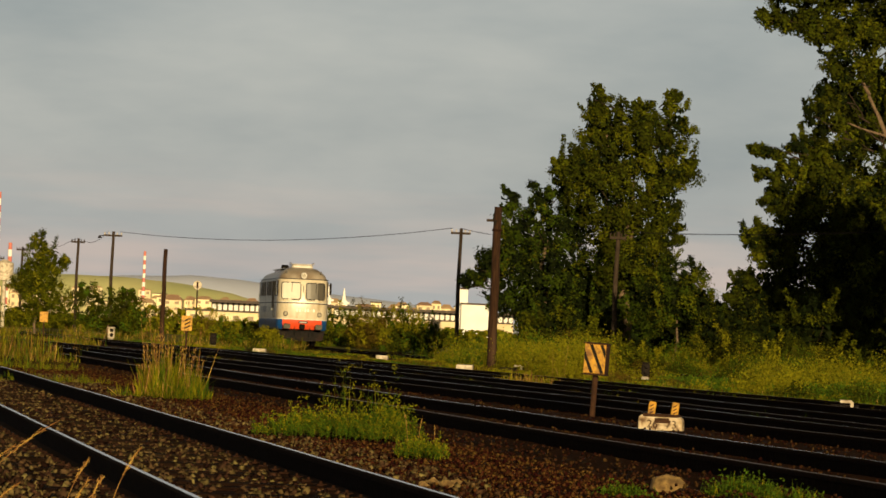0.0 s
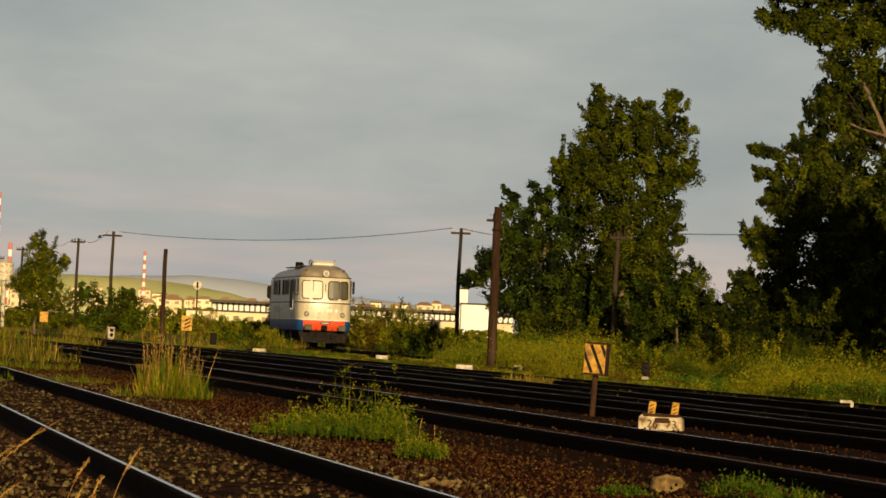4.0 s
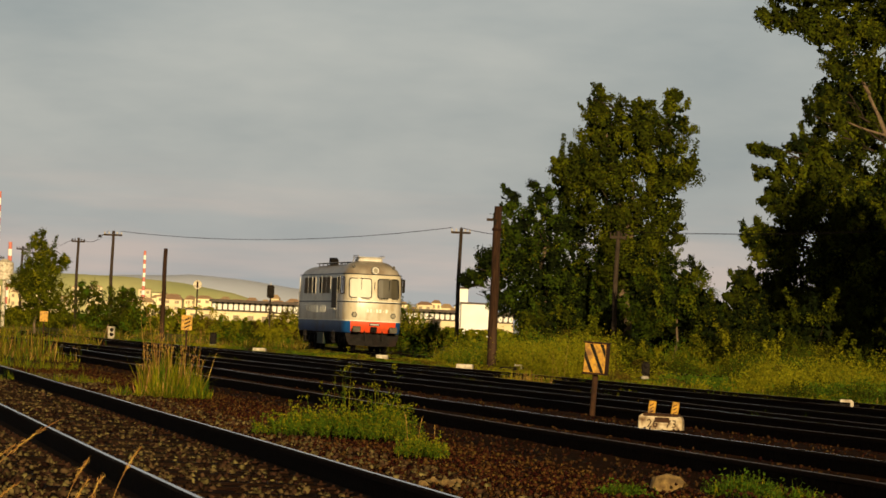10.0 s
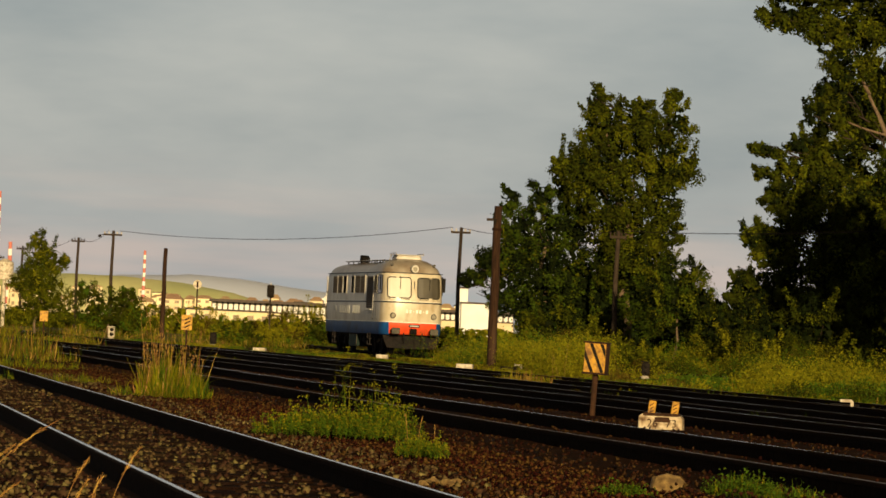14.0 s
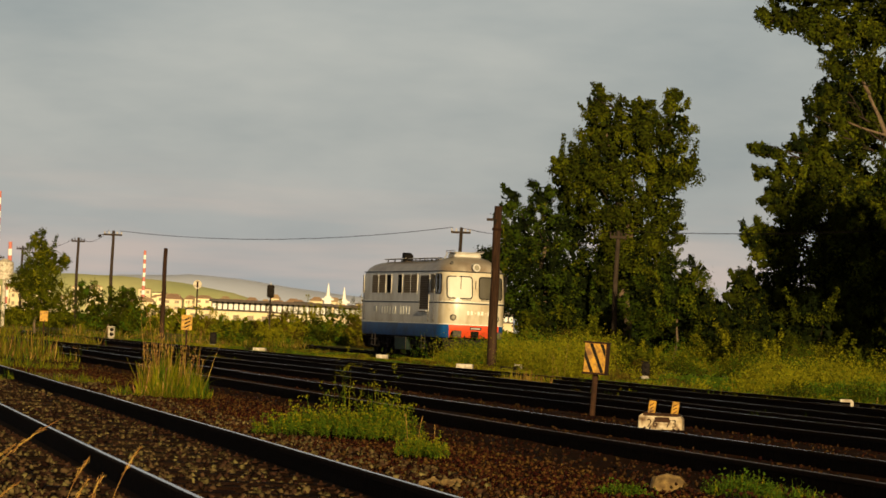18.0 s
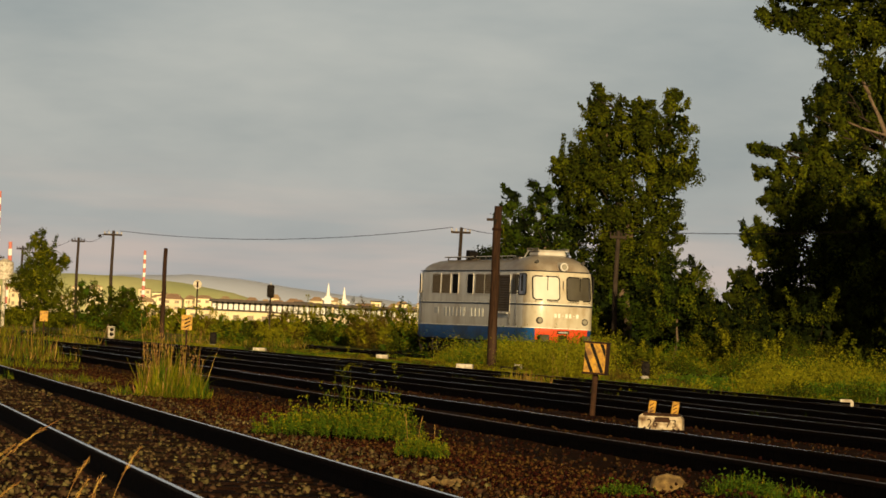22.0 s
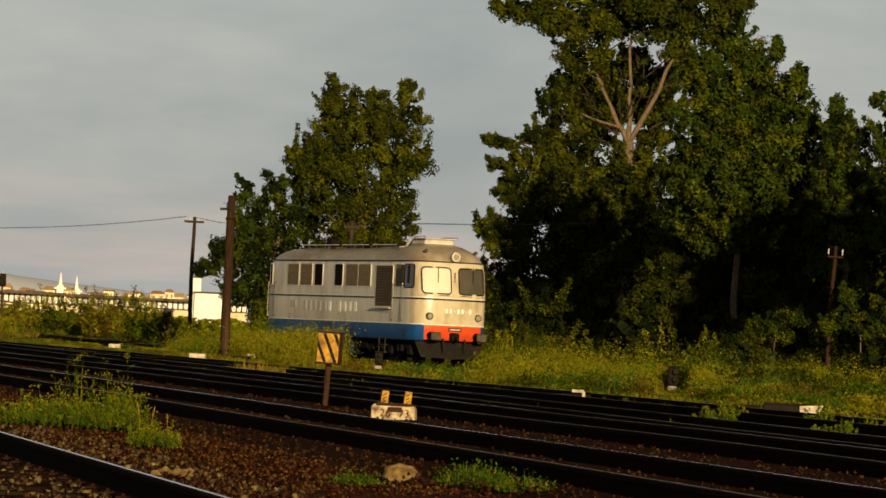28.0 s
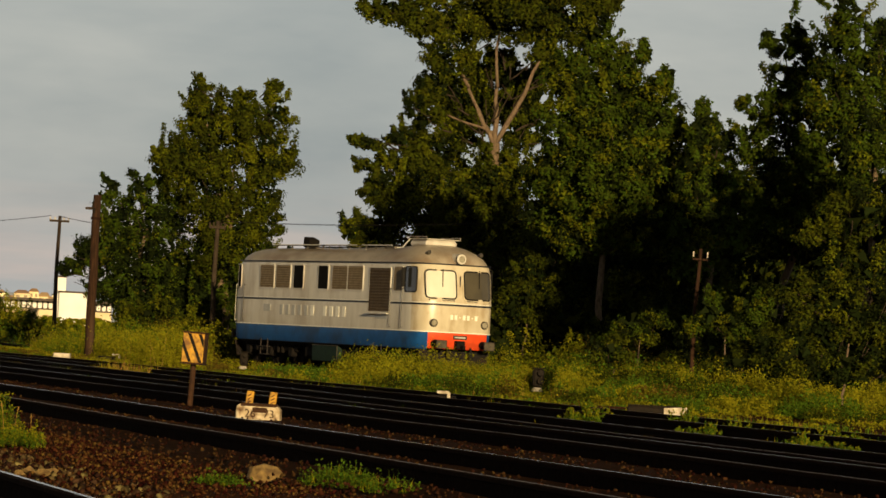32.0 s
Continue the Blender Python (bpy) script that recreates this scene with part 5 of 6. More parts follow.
GREAT_TOP = [(14.6, 15.6, 1.13, 0.54), (13.6, 15.6, 0.34, 0.22), (16, 15.3, 0.98, 0.79), (17.8, 15.3, 1.72, 1.28), (20.2, 15.7, 2.09, 1.28), (22.3, 15.8, 1.84, 1.28), (23.8, 16.4, 0.98, 0.49), (17.3, 13.6, 1.11, 0.84), (16.7, 12.5, 0.88, 0.74), (16.3, 11.2, 0.88, 0.79), (21.5, 14.2, 0.88, 0.88), (18.4, 17.9, 3.69, 1.84), (21.8, 17.8, 2.95, 1.6), (15.3, 16.9, 1.72, 0.98)]
GREAT_BACK = [(20, 13.9, 0.84, 0.64, 3), (18.5, 11.6, 1.2, 1.2, 3), (20.6, 12.9, 1.2, 0.9, 3), (17.5, 12.2, 1, 1, 2), (19.1, 13.2, 0.75, 0.75, 4), (20.4, 13.6, 0.8, 0.75, 4), (21.8, 13.2, 0.75, 0.75, 4), (19.4, 11.7, 0.8, 0.75, 4), (20.8, 12, 0.75, 0.75, 4), (21.9, 11.6, 0.75, 0.75, 4), (19.2, 12.2, 1.47, 1.23, 4), (21, 11.6, 0.98, 0.98, 4)]
GREAT_MIDDLE = [(15.6, 10, 0.79, 0.69), (15, 8.5, 1.08, 0.98), (16.8, 9.4, 1.38, 1.11), (17.9, 10.8, 0.84, 0.84, 2), (15.4, 7, 1.28, 0.98), (16.8, 7.3, 1.87, 1.38), (18.9, 8.5, 1.62, 1.23), (20.7, 8.8, 1.38, 1.38), (19, 6.6, 2.11, 1.38), (18.7, 10.6, 0.75, 0.65, 4), (21.2, 10.6, 0.75, 0.65, 4), (13.9, 9.7, 0.64, 0.29), (13.5, 9.8, 0.34, 0.17), (13.7, 8.7, 0.34, 0.34), (14.1, 7.7, 0.49, 0.44)]
GREAT_FOOT = [(14.1, 6, 0.84, 0.54), (13.5, 5.7, 0.49, 0.34), (20.5, 5.8, 2.11, 1.62), (13.6, 6.1, 0.64, 0.44), (14.3, 5.4, 0.93, 0.88), (13.1, 3.9, 0.74, 0.74), (14.1, 3.2, 1.13, 1.13), (15.7, 4.5, 1.62, 2.06), (17.7, 4.1, 1.87, 2.31), (16.1, 2.3, 1.62, 1.13), (18.1, 1.9, 1.72, 0.98), (12.6, 3.5, 0.44, 0.44)]
tree("great_poplar", 19.5, 172.0, GREAT_TOP + GREAT_BACK + GREAT_MIDDLE + GREAT_FOOT,
     "huge old poplar with pale forked limbs", GREENS, [0.60, 0.24, 0.16], 15,
     [(19.55, 0.0, 19.5, 10.05, 0.36, 0.24), (19.5, 9.9, 18.24, 12.4, 0.13, 0.07), (18.24, 12.4, 17.1, 15.2, 0.09, 0.03), (19.5, 9.9, 19.5, 12.5, 0.13, 0.08), (19.5, 12.5, 19.3, 16.4, 0.08, 0.04),
      (19.5, 9.9, 21.4, 14.0, 0.13, 0.07), (21.4, 14.0, 22.2, 16.0, 0.10, 0.04), (19.4, 10.5, 17.05, 11.3, 0.07, 0.03)], r0=0.30, density=3.5, leaf=0.10)
tree("poplar_tree", 20.4, 143.0, [(19.8, 12.4, 0.74, 0.82), (19.1, 11.2, 1.06, 0.9), (20.9, 11.7, 0.74, 0.82), (20.4, 10.6, 1.53, 1.02), (22.1, 10.7, 0.49, 0.69), (21.9, 9.6, 0.94, 0.94), (19.2, 9.5, 1.31, 0.94), (20.7, 8.7, 1.74, 1.14), (18.5, 7.8, 0.9, 0.82), (20.1, 7.2, 1.94, 1.14), (22.2, 7.8, 0.9, 1.14), (18.9, 6.2, 1.31, 0.94), (21, 6, 1.74, 0.94), (22.7, 6.2, 0.65, 1.06), (19.8, 5.3, 1.23, 0.53), (22.5, 11.3, 0.25, 0.41), (21.5, 12.3, 0.25, 0.33), (22.8, 9.6, 0.29, 0.45)],
     "broad young poplar with a dense crown", FRESH_GREENS, [0.60, 0.24, 0.16], 16, [(20.35, 0, 20.4, 4.8, 0.15, 0.11), (20.4, 4.7, 19.5, 5.7, 0.08, 0.04), (20.4, 4.7, 21.3, 5.4, 0.07, 0.03), (20.4, 4.8, 20.5, 11.0, 0.13, 0.03)], leaf=0.088, density=3.2, grow=1.14)
tree("poplar_tree", 23.8, 140.0, [(23.3, 9.5, 0.52, 0.56), (23.9, 9, 0.68, 0.6), (23.1, 8.3, 0.52, 0.72), (23.8, 7.5, 0.92, 0.92), (23.1, 7.1, 0.6, 0.8), (24.5, 7.2, 0.6, 0.8), (23.4, 6.1, 0.92, 1.12), (24.4, 5.3, 1.12, 1.12), (23.7, 4.3, 1.2, 0.8), (23.3, 10, 0.2, 0.24)], "slender dark poplar in a row", FRESH_GREENS, [0.62, 0.14, 0.24], 17, density=3.2, leaf=0.085, grow=1.14)
tree("poplar_tree", 28.5, 150.0, [(28.5, 13.9, 0.39, 0.77), (28, 13.1, 0.51, 0.6), (28.9, 12.6, 0.77, 0.99), (28, 11.6, 0.77, 0.77), (28.9, 10.6, 1.2, 1.2), (27.2, 10.8, 0.51, 0.64), (27.1, 9.4, 0.77, 0.99), (28.3, 8.6, 1.2, 1.2), (29.2, 7.8, 1.2, 1.2), (27.5, 7.5, 0.99, 1.2), (28.4, 6.2, 1.41, 1.2), (27.4, 13.5, 0.17, 0.26), (26.6, 10.9, 0.21, 0.3)], "tall pointed poplar in a row", FRESH_GREENS, [0.64, 0.16, 0.20], 18, leaf=0.088, density=3.2, grow=1.14)
tree("poplar_tree", 30.6, 145.0, [(29.4, 14.3, 0.62, 0.75), (29.2, 12.9, 0.91, 0.91), (30.2, 12.1, 0.91, 1.12), (29.6, 10.8, 1.33, 1.12), (30.8, 13.4, 0.46, 0.79), (29.2, 9.1, 1.16, 1.16), (30.7, 9.6, 1.16, 1.33), (30.2, 7.7, 1.33, 1.16), (29.2, 6.3, 1.16, 0.95), (31.1, 6.2, 0.95, 1.16), (31.7, 12.2, 1.04, 1.66), (32.2, 9.5, 1.24, 1.66), (32.1, 6.7, 1.24, 1.45)], "tall pointed poplar in a row", FRESH_GREENS, [0.64, 0.16, 0.20], 19, leaf=0.088, density=3.2, grow=1.14)
# added trees, mostly hidden: they shade the great poplar and fill gaps
for i, (x, y, hh) in enumerate(((22.8, 153.0, 11.2), (25.0, 157.0, 11.0), (20.6, 156.0, 9.8))):
    tree("added_wood_tree", x, y, [(x, hh - 1.8, 1.3, 1.8), (x + 0.2, hh - 4.2, 2.0, 2.2), (x - 0.2, hh - 6.8, 2.2, 2.2), (x, 2.2, 2.0, 1.8)], "dense dark tree added behind the young poplar for shade", GREENS, [0.5, 0.1, 0.4], 84 + i, leaf=0.10, density=2.2)
# poplars added out of view on the right, to shade the grove
for i, (x, y, hh) in enumerate(((28.9, 116.0, 13.5), (26.3, 104.0, 13.0), (32.2, 110.0, 14.5), (36.0, 106.0, 14.5), (28.6, 100.0, 13.5), (25.2, 90.0, 12.5), (31.5, 97.0, 14.5), (39.0, 112.0, 14.0), (43.0, 107.0, 14.5), (40.0, 100.0, 14.5), (35.5, 96.0, 14.5))):
    tree("poplar_tree", x, y, [(x, hh - 2.2, 1.5, 2.2), (x + 0.2, hh - 5.0, 2.4, 2.6), (x - 0.1, hh - 8.4, 2.7, 2.8), (x, hh - 11.5, 2.4, 2.4), (x + 0.1, 3.2, 2.2, 2.4)], "unseen poplar added to shade the grove", GREENS, [0.6, 0.15, 0.25], 90 + i, leaf=0.42, density=1.8, per=5)
tree("elder_shrub", 16.5, 80.0, [(17, 4.2, 0.34, 0.46), (16.4, 3.9, 0.43, 0.43), (16, 3.2, 0.43, 0.37), (17, 3.2, 0.64, 0.59), (15.5, 2.7, 0.3, 0.23), (16.5, 2.4, 0.73, 0.53), (17.3, 2.3, 0.53, 0.64), (16.2, 4.4, 0.14, 0.16), (15.7, 3.8, 0.16, 0.14), (15.2, 2.5, 0.23, 0.16), (16.8, 4.6, 0.18, 0.14), (16.3, 1.8, 0.53, 0.39), (17.1, 1.7, 0.53, 0.41), (15.7, 2, 0.39, 0.32), (16.7, 2, 0.57, 0.34), (17.3, 3.1, 0.46, 0.69), (16.6, 1.1, 0.64, 0.32), (15.6, 1.3, 0.41, 0.25), (17.3, 1.1, 0.46, 0.34), (15, 1.5, 0.34, 0.25)], "sunlit elder shrub with pale green shoots", [M_LEAFFRESH, M_LEAF, M_LEAFSHADE], [0.22, 0.40, 0.38], 20, [(16.5, -0.1, 16.6, 1.6, 0.03, 0.02)], category="shrub", r0=0.03, leaf=0.046)
tree("undergrowth_bush", 16.9, 137.0, [(16.9, 3.3, 1.02, 1.21), (17.5, 3.9, 0.59, 0.7), (16.4, 2.5, 0.78, 0.67), (17.7, 2.5, 0.78, 0.67)], "dark leafy undergrowth bush below the poplars", GREENS, [0.7, 0.15, 0.15], 38, category="bush", r0=0.05, leaf=0.06)
tree("undergrowth_bush", 17.6, 101.0, [(17.3, 2.4, 0.52, 0.52), (17.8, 2, 0.72, 0.38), (18.4, 2.4, 0.61, 0.46), (16.8, 1.9, 0.32, 0.32)], "leafy olive bush beside a weathered pole", FRESH_GREENS, [0.6, 0.2, 0.2], 37, category="bush", r0=0.05, leaf=0.05)
tree("undergrowth_bush", 18.0, 118.0, [(18, 1.9, 0.78, 0.51), (18.6, 2.2, 0.37, 0.4), (17.4, 1.6, 0.51, 0.34)], "pale-flowered elder bush in the weeds", FRESH_GREENS, [0.5, 0.4, 0.1], 36, category="bush", r0=0.05, leaf=0.05)
# mostly the near-black leaf, standing in for shade
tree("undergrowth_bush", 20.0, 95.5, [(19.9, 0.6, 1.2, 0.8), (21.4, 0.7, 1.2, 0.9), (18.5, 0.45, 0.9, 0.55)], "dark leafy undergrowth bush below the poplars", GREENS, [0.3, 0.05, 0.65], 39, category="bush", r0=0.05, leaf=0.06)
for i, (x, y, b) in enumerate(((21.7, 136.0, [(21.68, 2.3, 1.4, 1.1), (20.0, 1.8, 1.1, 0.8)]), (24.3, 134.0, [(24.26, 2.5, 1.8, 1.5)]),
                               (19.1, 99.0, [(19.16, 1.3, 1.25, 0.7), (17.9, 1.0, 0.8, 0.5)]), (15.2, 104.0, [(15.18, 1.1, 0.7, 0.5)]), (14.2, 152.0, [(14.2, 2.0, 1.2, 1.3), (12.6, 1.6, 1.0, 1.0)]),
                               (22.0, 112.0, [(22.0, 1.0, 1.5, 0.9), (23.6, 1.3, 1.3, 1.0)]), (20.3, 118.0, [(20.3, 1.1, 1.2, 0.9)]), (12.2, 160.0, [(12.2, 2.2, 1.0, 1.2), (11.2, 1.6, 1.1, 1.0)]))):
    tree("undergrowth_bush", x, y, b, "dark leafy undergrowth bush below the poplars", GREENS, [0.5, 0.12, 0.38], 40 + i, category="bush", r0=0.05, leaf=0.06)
tree("young_tree", -19.5, 191.0, [(-19.5, 4.5, 0.44, 0.65), (-19.5, 3.4, 0.93, 0.93), (-18.9, 3.7, 0.65, 0.82), (-20.1, 2.6, 0.82, 0.93), (-19.2, 2.2, 1.36, 1.09), (-18.3, 3.5, 0.33, 0.55), (-19.9, 1.2, 1.2, 0.65), (-18.6, 1.4, 0.93, 0.71)], "thin young tree with olive leaves", [M_LEAFFRESH, M_WEED, M_LEAF], [0.6, 0.15, 0.25], 60, r0=0.07, density=3.6, leaf=0.055)
tree("bush", -15.0, 178.0, [(-15.6, 1.5, 0.81, 0.76), (-14.3, 1.6, 0.97, 0.81), (-14.1, 2.1, 0.51, 0.41), (-16, 2.2, 0.36, 0.51), (-13.4, 1.2, 0.61, 0.56), (-14.9, 0.9, 1.53, 0.51)], "dark green bushes at the end of the yard", [M_GRASS, M_LEAFFRESH, M_LEAF], [0.3, 0.2, 0.5], 61, category="bush", r0=0.05, leaf=0.06)


def woodland(name, x0, x1, y0, y1, top, n, label, seed, size=1.0):
    """Dense far wood as one mass of leaves with an uneven top."""
    rng = np.random.default_rng(seed)
    x, y = rng.uniform(x0, x1, n), rng.uniform(y0, y1, n)
    h = top * (0.72 + 0.38 * np.array([noise.noise((a * 0.35, b * 0.05, seed)) for a, b in zip(x, y)]))
    z = h * rng.random(n) ** 0.8
    P = np.c_[x, y, z]
    U = unit(rng.normal(size=(n, 3))) * rng.uniform(0.16, 0.38, (n, 1)) * size
    V = unit(np.cross(U, rng.normal(size=(n, 3)))) * np.linalg.norm(U, axis=1, keepdims=True) * 0.6
    # nearer woods lean on the near-black leaf, their depth shade in colour
    stuff_quads(name, P, U, V, [M_LEAFSHADE, M_LEAF] if y0 < 290 else [M_LEAFFRESH, M_WEED], label, "wood", mids=rng.choice([0, 1], n, p=[0.7, 0.3]))


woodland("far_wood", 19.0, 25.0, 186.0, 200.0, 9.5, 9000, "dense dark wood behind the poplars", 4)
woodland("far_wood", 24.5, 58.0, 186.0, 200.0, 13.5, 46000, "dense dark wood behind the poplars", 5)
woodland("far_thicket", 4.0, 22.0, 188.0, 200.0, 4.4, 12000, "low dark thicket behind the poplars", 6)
woodland("yard_end_thicket", -46.0, 6.0, 300.0, 330.0, 1.6, 8000, "green bushes in front of the depot", 8)
woodland("town_trees", -110.0, 15.0, 1330.0, 1370.0, 7.5, 1500, "green trees between the town houses", 15, 4.0)
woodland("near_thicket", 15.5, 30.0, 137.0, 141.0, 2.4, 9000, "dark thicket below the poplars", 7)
for i, (x, y, w, h) in enumerate(((-9.2, 188.0, 0.9, 0.55), (-10.4, 190.0, 0.8, 0.6), (-8.2, 192.0, 0.7, 0.5))):
    tree("low_bush", x, y, [(x, h, w, h), (x + w * 0.8, h * 0.8, w * 0.8, h * 0.8)], "low yellow-green bush at the end of the yard", [M_WEED, M_GRASS, M_LEAF], [0.6, 0.3, 0.1], 160 + i, category="bush", r0=0.03, leaf=0.05)
HEDGE = [(-8.2, 0.9, 1.2, 1.0), (-6.6, 1.0, 1.5, 1.1), (-4.9, 1.1, 1.6, 1.2), (-3.0, 1.15, 1.7, 1.25), (-1.3, 1.1, 1.5, 1.15), (-9.9, 0.7, 1.0, 0.8), (-11.6, 0.8, 1.2, 0.8)]
for i, b in enumerate(HEDGE):
    y = 199.0 + 3 * (i % 3) - max(b[0] + 1, 0) * 4.5
    if b[0] < float(np.interp(y, _y[::-1], _x[::-1])) + 2.8:
        b, y = (b[0] * 1.16, b[1] * 1.05, b[2] * 1.1, b[3] * 1.1), 232.0 + 3 * (i % 3)
    kinds, share = ([M_WEED, M_GRASS, M_LEAF], [0.42, 0.36, 0.22]) if i % 3 else ([M_OLIVE, M_LEAF, M_WEED], [0.50, 0.12, 0.38])
    tree("hedge_bush", b[0], y, [b, (b[0] + 0.8, b[1] * 0.7, b[2] * 0.7, b[3] * 0.7), (b[0] - 0.7, b[1] * 0.8, b[2] * 0.6, b[3] * 0.7)], "overgrown green bush behind the siding", kinds, share, 70 + i, category="bush", r0=0.03, leaf=0.06)


# ---------------------------------------------------------------- poles, wires, signs
def wire(name, pts, r, label):
    bm = bmesh.new()
    for a, b in zip(pts, pts[1:]):
        add_tube(bm, a, b, r, r, 4, caps=False)
    ob = part(name, bm, M_BLACK, None)
    return tagged(ob, label, "wire", kind="structure")


def telegraph_pole(x, y, h, label, lean=0.0, arms=1, material=None, r=0.13, lamp=False, brace=0.55):
    p = empty("telegraph_pole", Matrix.Translation((x, y, ground_z(x, y))) @ Matrix.Rotation(radians(lean), 4, "Y"))
    tagged(p, label, "pole", "telegraph poles")
    m = material or M_POLEGREY
    bm = taper(bmesh.new(), [(0.02 * math.sin(k), 0, -0.2 + (h + 0.2) * k / 8) for k in range(9)], [r * (1 - 0.3 * k / 8) for k in range(9)], 10)
    part("shaft", bm, m, p, smooth=True)
    for a in range(arms):
        arm = part("cross_arm", box((0, -0.12, h - 0.28 - 0.45 * a), (2 * brace, 0.10, 0.12) if brace > 0.3 else (2 * brace, 0.04, 0.05), 0.01), m, p)
        for k in ((-0.92, 0.92) if brace < 0.3 else (-0.92, -0.45, 0.45, 0.92)):
            bm = tube((k * brace, -0.12, h - 0.22 - 0.45 * a), (k * brace, -0.12, h - 0.08 - 0.45 * a), min(0.03, r * 0.25), min(0.045, r * 0.32), 8)
            part("insulator", bm, M_WHITE if brace > 0.5 or brace < 0.3 else M_POLEGREY, arm)
    if lamp:
        bm = tube((-brace, -0.12, h - 0.28), (-brace - 0.28, -0.12, h - 0.34), 0.025, seg=6)
        add_tube(bm, (-brace - 0.28, -0.12, h - 0.30), (-brace - 0.28, -0.12, h - 0.48), 0.06, 0.14, 10)
        part("lamp_head", bm, M_BLACK, p, "hooded yard lamp")
    return p


telegraph_pole(0.95, 220.0, 7.1, "dark timber telegraph pole with one cross arm", 0.0, brace=0.55)
telegraph_pole(-21.95, 263.0, 7.0, "dark timber telegraph pole with cross arm and lamp", 0.0, lamp=True, brace=0.6)
telegraph_pole(-27.11, 294.0, 7.05, "dark timber telegraph pole with one cross arm", 0.0, brace=0.5)
telegraph_pole(-36.86, 347.0, 7.03, "dark timber telegraph pole with one cross arm", 0.0, brace=0.5)
telegraph_pole(-40.9, 365.0, 6.4, "dark timber telegraph pole with one cross arm", 0.0, brace=0.5)
telegraph_pole(7.53, 171.0, 5.95, "grey timber pole standing against a poplar", 0.0, brace=0.35)
telegraph_pole(17.0, 102.0, 4.0, "pale weathered pole with small insulators in the weeds", 1.5, material=M_POLE, r=0.065, brace=0.20)
for dz, dy in ((0.0, 0.0), (-0.02, 0.3)):
    for (xa, ya, za), (xb, yb, zb), sag in (((0.5, 220.0 + dy, 6.95), (-21.5, 263.0 + dy, 6.85), 0.62), ((0.95, 220.0 + dy, 6.95), (7.48, 171.0 + dy, 5.8), 0.4), ((-22.3, 263.0 + dy, 6.85), (-27.0, 294.0 + dy, 6.9), 0.5),
                                            ((-27.3, 294.0 + dy, 6.9), (-36.9, 347.0 + dy, 6.9), 0.5), ((7.58, 171.0 + dy, 5.8), (22.0, 140.0 + dy, 6.1), 0.3)):
        pts = []
        for k in np.linspace(0, 1, 15):
            pts.append((xa + (xb - xa) * k, ya + (yb - ya) * k, za + (zb - za) * k - sag * 4 * k * (1 - k) + dz))
        wire("overhead_wire", pts, 0.008, "thin sagging telegraph wire between poles")


def bare_post(x, y, h, r, label, stub=True):
    p = empty("timber_post", Matrix.Translation((x, y, ground_z(x, y))))
    tagged(p, label, "pole")
    bm = taper(bmesh.new(), [(0.012 * math.sin(2 * k), 0, -0.2 + (h + 0.2) * k / 7) for k in range(8)], [r * (1 - 0.2 * k / 7) for k in range(8)], 10)
    part("shaft", bm, M_POLE, p, smooth=True)
    if stub:
        part("bracket", box((-0.17, 0, h - 0.42), (0.34, 0.07, 0.08), 0.01), M_POLEGREY, p)
        part("insulator", tube((-0.08, -0.14, h - 0.55), (-0.08, -0.14, h - 0.40), 0.04, 0.05, 8), M_BLACK, p)
        part("iron_band", tube((0, 0, h - 0.75), (0, 0, h - 0.68), r + 0.012, seg=12), M_BOLT, p)
    return p


bare_post(1.63, 121.0, 5.05, 0.15, "thick brown timber post without wires")
bare_post(-13.38, 191.0, 4.6, 0.12, "thin brown timber post without wires", False)


def striped_box_sign():
    s = empty("striped_sign", Matrix.Translation((2.07, 52.4, 0.0)) @ Matrix.Rotation(radians(-14), 4, "Z") @ Matrix.Rotation(radians(2.2), 4, "Y"))
    tagged(s, "yellow box sign with black diagonal stripes on an iron post", "railway sign")
    part("post", tube((0, 0, -0.2), (0.0, 0, 0.62), 0.038, seg=10), M_RUSTBOX, s, "rusty iron post")
    part("case", box((0, 0, 0.80), (0.30, 0.24, 0.40), 0.012), M_RUSTBOX, s)
    f = part("face", box((0, -0.125, 0.80), (0.285, 0.012, 0.385), 0.003), M_YELLOW, s, "yellow front plate")
    part("hood", box((0, -0.02, 1.005), (0.32, 0.28, 0.018), 0.004), M_RUSTBOX, s)
    part("sill", box((0, -0.02, 0.592), (0.32, 0.28, 0.018), 0.004), M_RUSTBOX, s)
    # stripes clipped to the plate
    for k in range(4):
        c = -0.21 + k * 0.14
        bm = bmesh.new()
        lo, hi = 0.612, 0.988
        quad = [(c - 0.012 + 0.17, lo), (c + 0.034 + 0.17, lo), (c + 0.034, hi), (c - 0.012, hi)]
        pts = []
        for (xa, za), (xb, zb) in zip(quad, quad[1:] + quad[:1]):
            for q in np.linspace(0, 1, 12, endpoint=False):
                x, z = xa + (xb - xa) * q, za + (zb - za) * q
                pts.append((min(max(x, -0.14), 0.14), z))
        vs = [bm.verts.new((x, -0.1335, z)) for x, z in pts]
        bm.faces.new(vs)
        bmesh.ops.remove_doubles(bm, verts=bm.verts, dist=0.0015)
        if bm.faces:
            r = bmesh.ops.extrude_face_region(bm, geom=bm.faces[:])
            bmesh.ops.translate(bm, verts=[v for v in r["geom"] if isinstance(v, bmesh.types.BMVert)], vec=(0, 0.003, 0))
        part("stripe", bm, M_BLACK, f)
    return s


striped_box_sign()


